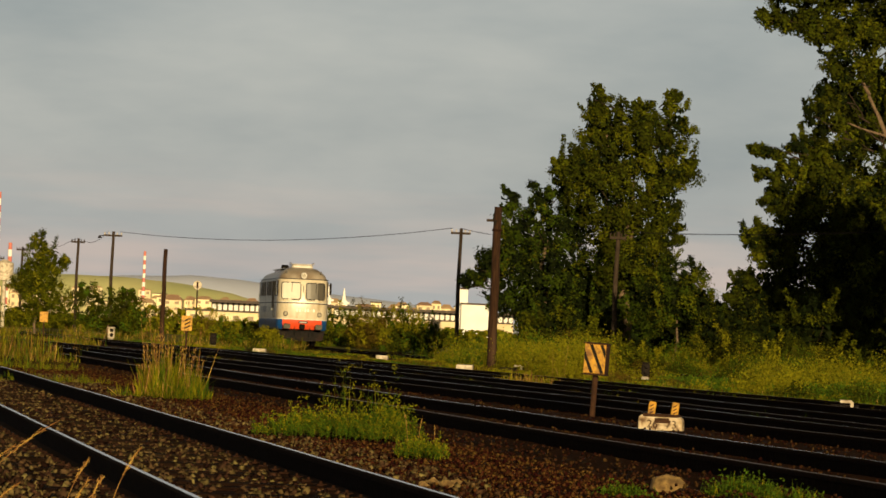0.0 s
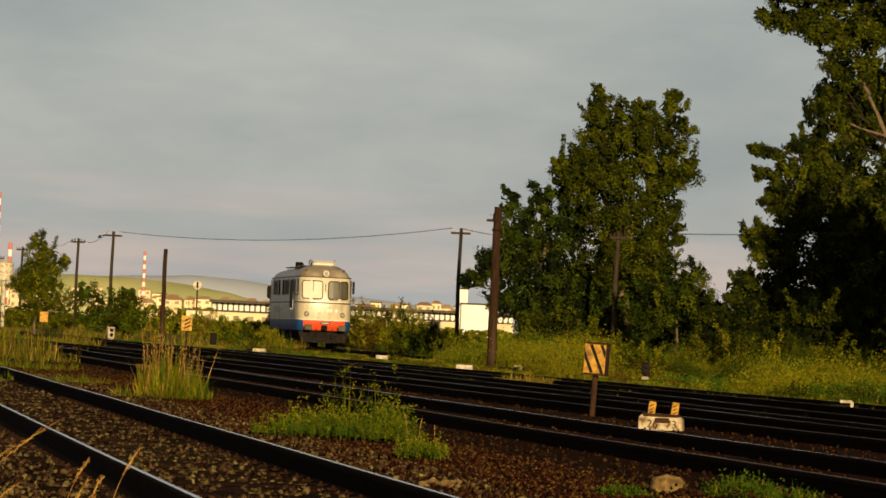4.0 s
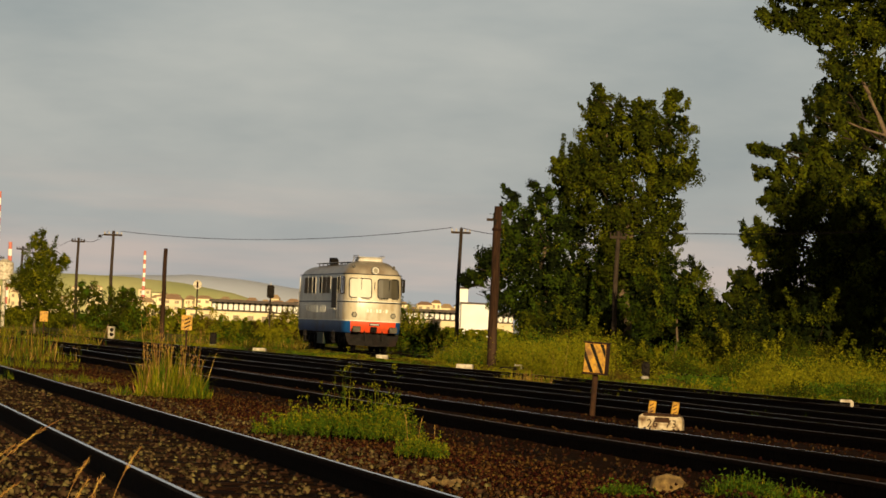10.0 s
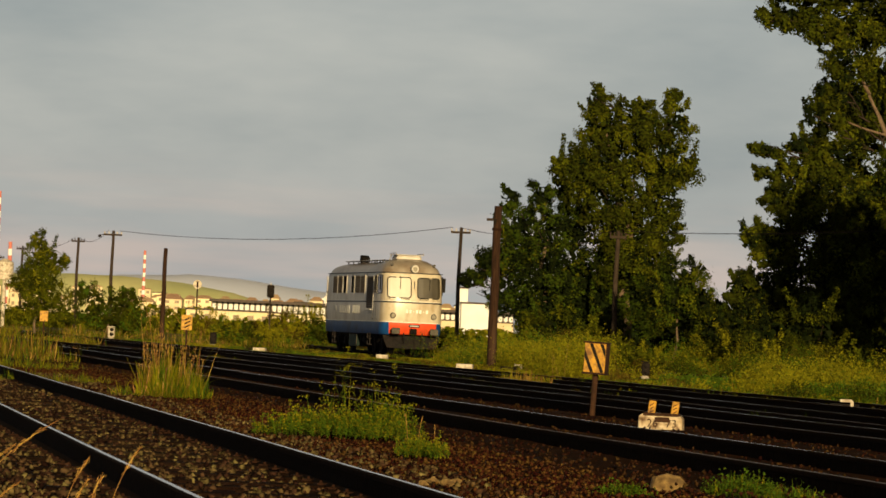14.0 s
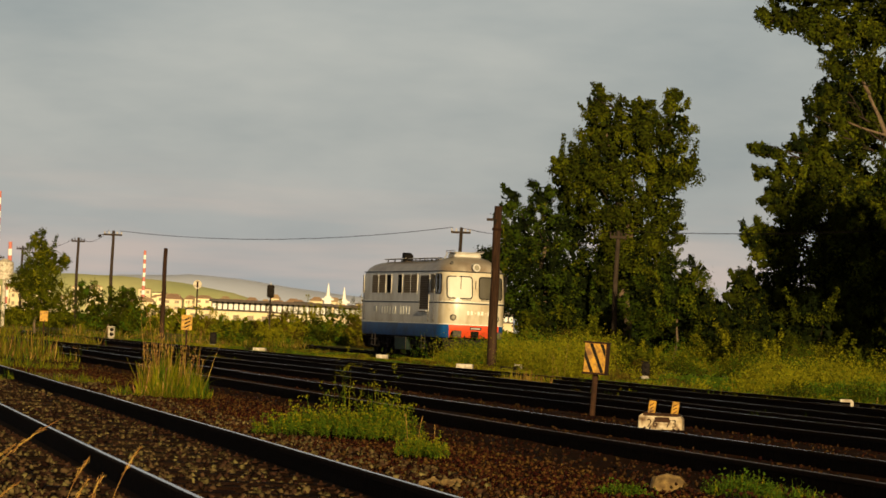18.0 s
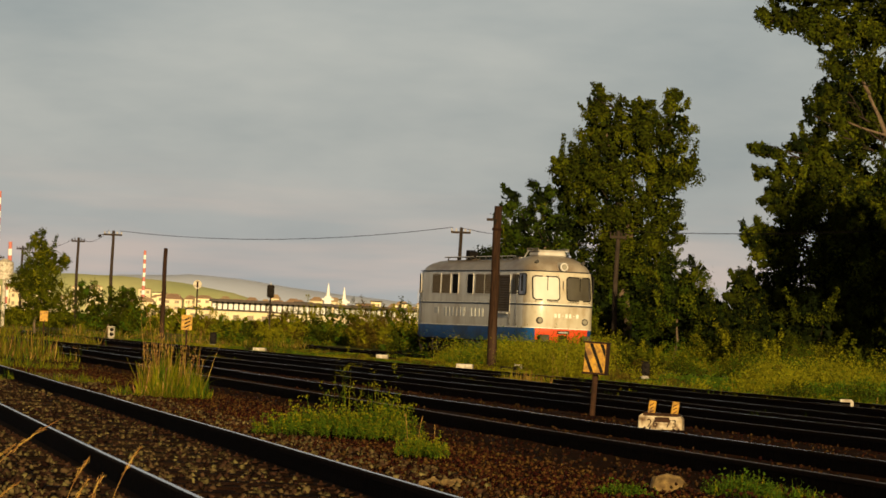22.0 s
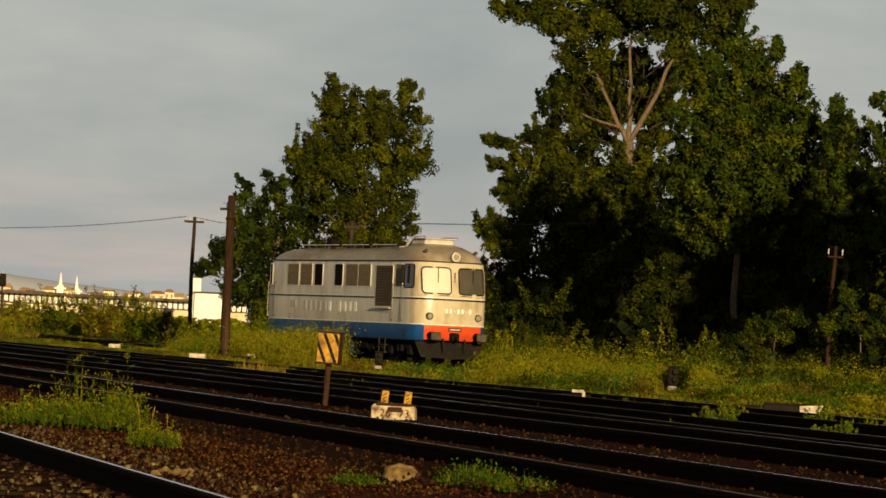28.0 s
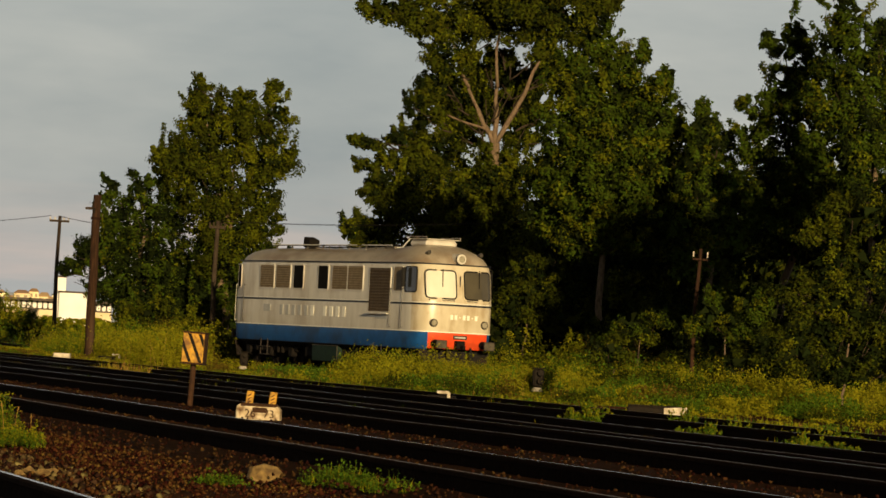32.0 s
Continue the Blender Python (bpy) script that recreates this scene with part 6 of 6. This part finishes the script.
def small_sign(x, y, zc, w, h, bars, label):
    s = empty("yellow_sign", Matrix.Translation((x, y, ground_z(x, y))))
    tagged(s, label, "railway sign")
    part("post", tube((0, 0.05, -0.2), (0, 0.05, zc), 0.035, seg=8), M_RUSTBOX, s)
    f = part("plate", box((0, 0, zc), (w, 0.06, h), 0.01), M_YELLOW, s)
    for k in range(bars):
        part("stripe", box((0.02, -0.035, zc - h * 0.25 + k * h * 0.25), (w * 0.6, 0.008, h * 0.09), 0.0, Matrix.Rotation(radians(-28), 4, "Y")), M_BLACK, f)
    return s


small_sign(-8.3, 130.0, 1.0, 0.36, 0.50, 3, "yellow plate sign with three black strokes")
small_sign(-17.4, 174.0, 0.98, 0.36, 0.46, 0, "small weathered yellow sign on a post")


def point_lever():
    s = empty("point_lever_box", Matrix.Translation((2.62, 45.9, -0.135)) @ Matrix.Rotation(radians(-10), 4, "Z"))
    tagged(s, "low white point lever box with two yellow handles", "point lever")
    bm = bmesh.new()
    prof = [(-0.255, 0.0), (0.255, 0.0), (0.255, 0.235), (0.21, 0.27), (-0.20, 0.29), (-0.255, 0.25)]
    a = [bm.verts.new((x, -0.12, z + 0.07)) for x, z in prof]
    b = [bm.verts.new((x, 0.12, z + 0.07)) for x, z in prof]
    bm.faces.new(a)
    bm.faces.new(list(reversed(b)))
    for i in range(len(prof)):
        j = (i + 1) % len(prof)
        bm.faces.new((a[i], b[i], b[j], a[j]))
    bmesh.ops.bevel(bm, geom=bm.edges[:], offset=0.015, segments=1, affect="EDGES")
    part("case", bm, mat("rusted_white_paint", (0.66, 0.55, 0.38), (0.40, 0.29, 0.16), 14.0, 0.85, 0.3, stain=(0.085, 0.035, 0.012), stain_scale=9.0, stain_amount=0.9, spec=0.2), s)
    for x in (-0.115, 0.155):
        h = part("handle", box((x, 0, 0.415), (0.085, 0.05, 0.17), 0.01, Matrix.Rotation(radians(6), 4, "Y")), M_YELLOW, s, "yellow handle plate")
        part("socket", box((x - 0.01, 0, 0.335), (0.13, 0.09, 0.04), 0.01), M_RUSTBOX, s)
        for k in (-1, 0, 1):
            part("stroke", box((x, -0.028, 0.415 + k * 0.04), (0.05, 0.006, 0.012), 0.0, Matrix.Rotation(radians(-30), 4, "Y")), M_RUSTBOX, h)
    for txt, x in (("26", -0.09), ("73", 0.13)):
        cu = bpy.data.curves.new("number", "FONT")
        cu.body, cu.size, cu.align_x, cu.extrude = txt, 0.13, "CENTER", 0.003
        cu.materials.append(M_RUSTBOX)
        o = new("number", cu)
        o.parent = s
        o.matrix_basis = pose(x, -0.124, 0.20, 90, 0, 0)
    part("rusty_cap", box((0.0, 0.0, 0.335), (0.44, 0.25, 0.05), 0.02), M_RUSTBOX, s, "rust-brown cap of the box")
    part("rust_stain", box((0.02, -0.1215, 0.285), (0.17, 0.004, 0.06), 0.0), M_RUSTBOX, s)


point_lever()


def dwarf_signal(x, y, label, base=True, white=False, size=1.0):
    s = empty("dwarf_signal", Matrix.Translation((x, y, ground_z(x, y) - (0.0 if base else 0.12))) @ Matrix.Diagonal((size, size, size, 1)))
    tagged(s, label, "signal")
    m = M_WHITE if white else M_BLACK
    if base:
        part("base", box((-0.02, 0, 0.05), (0.26, 0.24, 0.26), 0.04), M_CONC, s)
    bm = box((0, 0, 0.42), (0.28, 0.24, 0.46), 0.05)
    part("case", bm, m, s)
    for z in (0.54, 0.34):
        h = part("hood", tube((0.03, -0.10, z), (0.03, -0.26, z + 0.01), 0.085, 0.075, 12), M_BLACK, s)
        part("lens", tube((0.03, -0.12, z), (0.03, -0.14, z), 0.06, 0.06, 12), M_WHITE if not white else M_BLACK, h)
    part("top_cap", box((0, -0.02, 0.665), (0.32, 0.30, 0.03), 0.01), m, s)
    return s


dwarf_signal(6.15, 117.0, "black dwarf signal on a pale foot standing in the weeds", True, size=0.85)
dwarf_signal(12.64, 99.0, "black hooded dwarf signal on a concrete foot")
dwarf_signal(-14.08, 170.0, "white dwarf signal on a concrete foot", True, True)
dwarf_signal(-9.4, 165.0, "small black lamp near the grass", True)


def marker_plate(x, y, w, d, h, label, rot=-10):
    s = empty("marker_block", pose(x, y, ground_z(x, y), 0, 0, rot))
    tagged(s, label, "marker")
    part("block", box((0, 0, h / 2 - 0.02), (w, d, h), 0.015), M_CONC, s)
    part("painted_face", box((0, -d / 2 - 0.004, h / 2 - 0.01), (w * 0.96, 0.012, h * 0.86), 0.004), M_WHITE, s)
    return s


marker_plate(0.74, 108.0, 0.45, 0.3, 0.25, "low white-painted clearance marker between tracks", -6)
marker_plate(-2.17, 154.0, 0.45, 0.3, 0.22, "low white-painted clearance marker between tracks", -6)
marker_plate(-7.0, 155.0, 0.5, 0.3, 0.2, "low white-painted clearance marker between tracks", -6)


def point_machine(x, y, w, rot, hook, label):
    s = empty("point_machine", pose(x, y, 0, 0, 0, rot))
    tagged(s, label, "point machine")
    part("case", box((0, 0, 0.065), (w, 0.40, 0.13), 0.03), M_BLACK, s)
    part("lid", box((0, 0, 0.14), (w * 0.96, 0.37, 0.025), 0.01), M_BLACK, s)
    part("drive_rod", tube((-w / 2 - 0.5, -0.1, 0.08), (-w / 2, -0.1, 0.08), 0.025, seg=8), M_BOLT, s)
    if hook:
        bm = box((0.04, -0.25, 0.21), (0.20, 0.03, 0.05), 0.01)
        add_box(bm, (0.14, -0.25, 0.15), (0.055, 0.03, 0.12), 0.01)
        part("white_arm", bm, M_WHITE, s, "white bent signal arm")
    else:
        part("white_plate", box((w * 0.30 + 0.08, -0.24, 0.06), (0.40, 0.02, 0.15), 0.006, Matrix.Rotation(radians(-4), 4, "Y")), M_WHITE, s, "blank white plate")
    return s


point_machine(6.85, 66.4, 0.5, -10, True, "dark iron point mechanism with a white arm")
point_machine(10.65, 67.4, 0.95, -10, False, "rusty iron point machine with a white plate")
point_machine(2.3, 114.0, 1.0, -8, True, "dark iron point mechanism beside the rails")


def field_stone(x, y, r, seed, label):
    """A broken lump with flat faces."""
    rng = np.random.default_rng(seed)
    bm = bmesh.new()
    for d in unit(rng.normal(size=(22, 3))):
        bm.verts.new(Vector(d * (1.3, 0.9, 0.8)) * r * rng.uniform(0.85, 1.1))
    bmesh.ops.convex_hull(bm, input=bm.verts)
    ob = part("field_stone", bm, mat("sandstone", (0.30, 0.19, 0.06), (0.13, 0.075, 0.022), 22.0, 0.95, 0.8, stain=(0.10, 0.055, 0.02), stain_scale=7.0, stain_amount=0.7), None)
    ob.location = (x, y, r * 0.45)
    return tagged(ob, label, "stone")


field_stone(1.66, 27.9, 0.105, 3, "large tan sandstone lump lying on the gravel")
field_stone(0.02, 27.3, 0.045, 5, "fist-sized pale stone on the gravel")
field_stone(0.10, 26.9, 0.04, 6, "fist-sized pale stone on the gravel")
field_stone(0.16, 27.4, 0.035, 8, "fist-sized pale stone on the gravel")
field_stone(-0.06, 26.7, 0.035, 9, "fist-sized pale stone on the gravel")


def tall_signal(x, y, h, kind, label):
    s = empty("signal_mast", Matrix.Translation((x, y, ground_z(x, y))))
    tagged(s, label, "signal")
    part("mast", tube((0, 0, -0.2), (0, 0, h), 0.06, 0.05, 10), M_POLEGREY, s)
    if kind == "disc":
        part("disc", tube((0, -0.05, h - 0.3), (0, -0.10, h - 0.3), 0.28, 0.28, 20), M_WHITE, s, "round white board")
        part("disc_stroke", box((0.0, -0.11, h - 0.3), (0.12, 0.02, 0.42), 0.02), M_BOLT, s)
    else:
        part("signal_head", box((0, -0.08, h - 0.35), (0.42, 0.2, 0.75), 0.08), M_BLACK, s)
        for z in (-0.15, -0.5):
            hd = part("hood", tube((0, -0.18, h + z), (0, -0.36, h + z), 0.10, 0.09, 12), M_BLACK, s)
            part("lens", tube((0, -0.19, h + z), (0, -0.21, h + z), 0.07, 0.07, 12), M_WHITE, hd)
        part("finial", tube((0, 0, h), (0, 0, h + 0.22), 0.03, 0.01, 8), M_WHITE, s)
    return s


tall_signal(-15.7, 255.0, 3.9, "disc", "signal mast with a round white board")
tall_signal(-9.85, 229.0, 3.5, "light", "slim signal mast with a black light head")


# ---------------------------------------------------------------- distance
def meadow():
    verts, faces = [], []
    xs, ys = np.linspace(-500, 500, 41), [228, 240, 270, 330, 450, 700, 1100, 1800, 2600]
    for y in ys:
        for x in xs:
            verts.append((x, y, -0.15 if y == 228 else 0.06))
    n = len(xs)
    for j in range(len(ys) - 1):
        for k in range(n - 1):
            faces.append((j * n + k, j * n + k + 1, (j + 1) * n + k + 1, (j + 1) * n + k))
    m = mat("rough_meadow", (0.11, 0.10, 0.016), (0.06, 0.07, 0.012), 0.4, 0.95, 0.5, stain=(0.16, 0.12, 0.03), stain_scale=0.05, stain_amount=0.6, spec=0.08)
    tagged(mesh_ob("meadow", verts, faces, m), "rough green and straw-coloured meadow beyond the yard", "meadow", kind="structure")


meadow()
M_WALLY = mat("sunlit_render", (0.90, 0.76, 0.46), (0.80, 0.63, 0.35), 0.3, 0.85, obrand=0.15)
M_WALLW = mat("white_render", (0.92, 0.90, 0.84), (0.86, 0.83, 0.76), 0.3, 0.85)
M_ROOFT = mat("tile_roof", (0.62, 0.40, 0.22), (0.50, 0.30, 0.16), 0.5, 0.9, obrand=0.2)
M_ROOFD = mat("dark_roof", (0.09, 0.065, 0.05), (0.06, 0.045, 0.035), 0.4, 0.8)
M_PANE = mat("far_window_glass", (0.22, 0.16, 0.09), (0.30, 0.22, 0.12), 0.5, 0.5)
M_REDW = mat("red_chimney_paint", (0.62, 0.20, 0.15), (0.55, 0.17, 0.13), 0.5, 0.8)
# hill paled and mountain blued: distance haze put into the base colours
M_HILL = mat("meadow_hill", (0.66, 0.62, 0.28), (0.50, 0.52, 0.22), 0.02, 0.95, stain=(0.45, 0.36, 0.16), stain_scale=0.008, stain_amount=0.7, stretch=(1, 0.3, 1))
M_MOUNT = mat("haze_tinted_mountain", (0.62, 0.66, 0.80), (0.56, 0.61, 0.74), 0.004, 1.0)
PANES = {}


def far_house(name, x, y, w, h, label, cat="building", wall=None, floors=2, roof="flat", cols=None, depth=12.0):
    b = empty(name, Matrix.Translation((x, y, 0)))
    tagged(b, label, cat)
    part("wall", box((0, 0, h / 2 - 0.5), (w, depth, h + 1.0), 0.05), wall or M_WALLY, b)
    if roof == "flat":
        part("roof", box((0, 0, h + 0.22), (w + 0.6, depth + 0.6, 0.45), 0.05), M_ROOFD, b)
    else:
        bm = bmesh.new()
        rh = 1.6 if roof == "gable" else 1.2
        v = [bm.verts.new(p) for p in ((-w / 2 - 0.3, -depth / 2 - 0.3, h), (w / 2 + 0.3, -depth / 2 - 0.3, h), (w / 2 + 0.3, depth / 2 + 0.3, h), (-w / 2 - 0.3, depth / 2 + 0.3, h), (-w / 4, 0, h + rh), (w / 4, 0, h + rh))]
        for f in ((0, 1, 5, 4), (1, 2, 5), (2, 3, 4, 5), (3, 0, 4), (0, 3, 2, 1)):
            bm.faces.new([v[k] for k in f])
        part("roof", bm, M_ROOFT, b)
    cols = cols or max(int(w / 3.2), 2)
    fh = h / max(floors, 1)
    for r in range(floors):
        for c in range(cols):
            key = (round(w / cols * 0.45, 1), round(fh * 0.45, 1))
            if key not in PANES:
                bm = box((0, 0, 0), (key[0], 0.12, key[1]), 0.02)
                me = bpy.data.meshes.new("window")
                bm.to_mesh(me)
                bm.free()
                me.materials.append(M_PANE)
                PANES[key] = me
            o = new("window", PANES[key])
            o.parent = b
            o.location = (-w / 2 + w * (c + 0.5) / cols, -depth / 2 - 0.04, fh * (r + 0.55))
    return b


def long_hall(x0, x1, y, z0, z1, bays, label):
    """A long low hall: pale panels between dark posts under a dark eaves band."""
    b = empty("long_hall", Matrix.Translation(((x0 + x1) / 2, y, 0)))
    tagged(b, label, "building")
    w = x1 - x0
    part("wall", box((0, 3, (z0 + z1) / 2 - 0.6), (w, 5, z1 - z0 + 1), 0.05), M_ROOFD, b)
    part("plinth", box((0, 1.5, z0 / 2 - 0.2), (w, 4, z0 + 0.4), 0.05), M_WALLY, b)
    part("eaves_band", box((0, 1.2, z1 + 0.1), (w + 1, 8, 0.75), 0.05), M_ROOFD, b)
    bm = box((0, 0, 0), (w / bays * 0.72, 0.4, (z1 - z0) * 0.72), 0.25)
    me = bpy.data.meshes.new("panel")
    bm.to_mesh(me)
    bm.free()
    me.materials.append(M_WALLW)
    for k in range(bays):
        o = new("panel", me)
        o.parent = b
        o.location = (-w / 2 + w * (k + 0.5) / bays, 0.3, z0 + (z1 - z0) * 0.5)
    return b


long_hall(-63.0, -30.0, 1090.0, 4.2, 7.1, 22, "long low depot hall with pale panels and dark eaves")
long_hall(-29.5, 20.5, 1100.0, 4.4, 7.0, 34, "long low depot hall with pale panels and dark eaves")
far_house("workshop", -54.0, 1020.0, 22.0, 4.1, "low sunlit workshop in front of the depot", floors=1, cols=6)
far_house("workshop", -40.0, 1010.0, 7.0, 3.2, "small sunlit workshop in front of the depot", floors=1, cols=3)
rngt = np.random.default_rng(12)
for k in range(46):
    x, y = -108.0 + k * 2.75 + rngt.uniform(-1, 1), 1400 + rngt.uniform(-25, 120)
    w, h, fl, rf = rngt.uniform(2.2, 7.0), rngt.uniform(8.2, 11.6) * (0.82 if k < 16 else 1.0), 4, ("flat", "hip", "gable")[int(rngt.integers(3))]
    far_house("town_house", x, y, w, h, "sun-yellow town house far across the yard", "house", floors=fl, roof=rf)
far_house("white_block", 10.3, 1050.0, 9.5, 9.0, "bright white factory block behind trees", wall=M_WALLW, floors=0)
far_house("white_tower", 6.0, 1048.0, 2.3, 13.0, "bright white factory tower behind trees", wall=M_WALLW, floors=0, depth=4)


def church(x, y, h, label):
    b = empty("church_tower", Matrix.Translation((x, y, 0)))
    tagged(b, label, "church")
    part("tower", box((0, 0, h * 0.36), (2.4, 2.4, h * 0.72), 0.1), M_WALLW, b)
    part("gallery", box((0, 0, h * 0.66), (4.2, 2.8, 0.7), 0.1), M_WALLW, b)
    part("spire", tube((0, 0, h * 0.72), (0, 0, h), 0.8, 0.1, 8), M_WALLW, b)
    part("nave", box((0, 4, h * 0.25), (5, 8, h * 0.5), 0.1), M_WALLY, b)


church(-40.0, 1404.0, 16.8, "slender white church tower in the town")
church(-34.3, 1404.0, 15.6, "slender white church tower in the town")


def chimney(x, y, z0, h, r, label, bands=7):
    c = empty("factory_chimney", Matrix.Translation((x, y, z0)))
    tagged(c, label, "chimney")
    for k in range(bands):
        a, b = h * k / bands, h * (k + 1) / bands
        part("band", tube((0, 0, a), (0, 0, b), r * (1.3 - 0.5 * k / bands), r * (1.3 - 0.5 * (k + 1) / bands), 12), M_WALLW if k % 2 else M_REDW, c)


chimney(-143.6, 1909.0, -2.0, 36.2, 0.75, "tall red and white banded factory chimney", 17)
chimney(-258.0, 2291.0, -2.0, 73.5, 1.2, "tall red and white banded factory chimney", 19)
chimney(-305.0, 2790.0, -2.0, 53.4, 1.6, "red and white banded factory chimney", 11)


def water_tank():
    s = empty("water_tank", Matrix.Translation((-30.7, 278.0, 0)))
    tagged(s, "white water tank on a post at the yard's end", "tank")
    part("post", tube((0, 0, -0.2), (0, 0, 3.6), 0.12, seg=10), M_WHITE, s)
    part("tank", tube((0, 0, 3.4), (0, 0, 4.6), 0.62, 0.62, 18), M_WHITE, s)
    part("cap", tube((0, 0, 4.6), (0, 0, 4.85), 0.62, 0.15, 18), M_WHITE, s)


water_tank()


def ridge(name, y, table, material, label, rough, step, back):
    """A long hill: crest heights from table rows of x, z; front slope towards the yard."""
    xs = np.arange(table[0][0], table[-1][0], step)
    tx, tz = [r[0] for r in table], [r[1] for r in table]
    verts, faces = [], []
    rows = 9
    for j in range(rows):
        k = j / (rows - 1)
        for x in xs:
            z = float(np.interp(x, tx, tz)) * (math.sin(k * math.pi / 2)) + rough * noise.noise((x * 0.02, k * 3, y * 0.01)) * k * (1 - 0.5 * k)
            verts.append((x, y - back * (1 - k), z - 4 * (1 - k)))
    n = len(xs)
    for j in range(rows - 1):
        for i in range(n - 1):
            faces.append((j * n + i, j * n + i + 1, (j + 1) * n + i + 1, (j + 1) * n + i))
    ob = mesh_ob(name, verts, faces, material, smooth=True)
    return tagged(ob, label, "hill", kind="structure")


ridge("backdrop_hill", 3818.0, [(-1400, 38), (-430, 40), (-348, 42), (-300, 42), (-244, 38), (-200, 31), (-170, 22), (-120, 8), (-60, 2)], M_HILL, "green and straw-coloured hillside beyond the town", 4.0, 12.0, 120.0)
ridge("backdrop_mountain", 4700.0, [(-1500, 60), (-420, 50), (-301, 57), (-240, 54), (-180, 47), (-119, 41), (-63, 37), (0, 30), (60, 14), (300, 8), (900, 8)], M_MOUNT, "mountain ridge on the horizon, coloured pale blue for haze", 3.0, 20.0, 160.0)
for k in range(16):
    far_house("hillside_house", -262 + k * 11.5 + 4 * math.sin(k * 2.1), 2250.0 + 30 * math.sin(k * 1.3), 5.0 + 2.5 * math.sin(k * 3.7), 15.5 + 3.5 * math.sin(k * 2.9) - 0.25 * k, "small pale house at the foot of the hill", "house", floors=3, roof="hip" if k % 3 else "flat", depth=8)
rngh = np.random.default_rng(77)
for k in range(9):
    hx = -390 + k * 24 + rngh.uniform(-8, 8)
    far_house("hill_house", hx, 3000.0, rngh.uniform(7, 13), rngh.uniform(23, 30) if k % 2 else rngh.uniform(20, 24), "pale house on the far hillside", "house", floors=5, roof="hip", depth=8)

# ---------------------------------------------------------------- all that moves
motions()
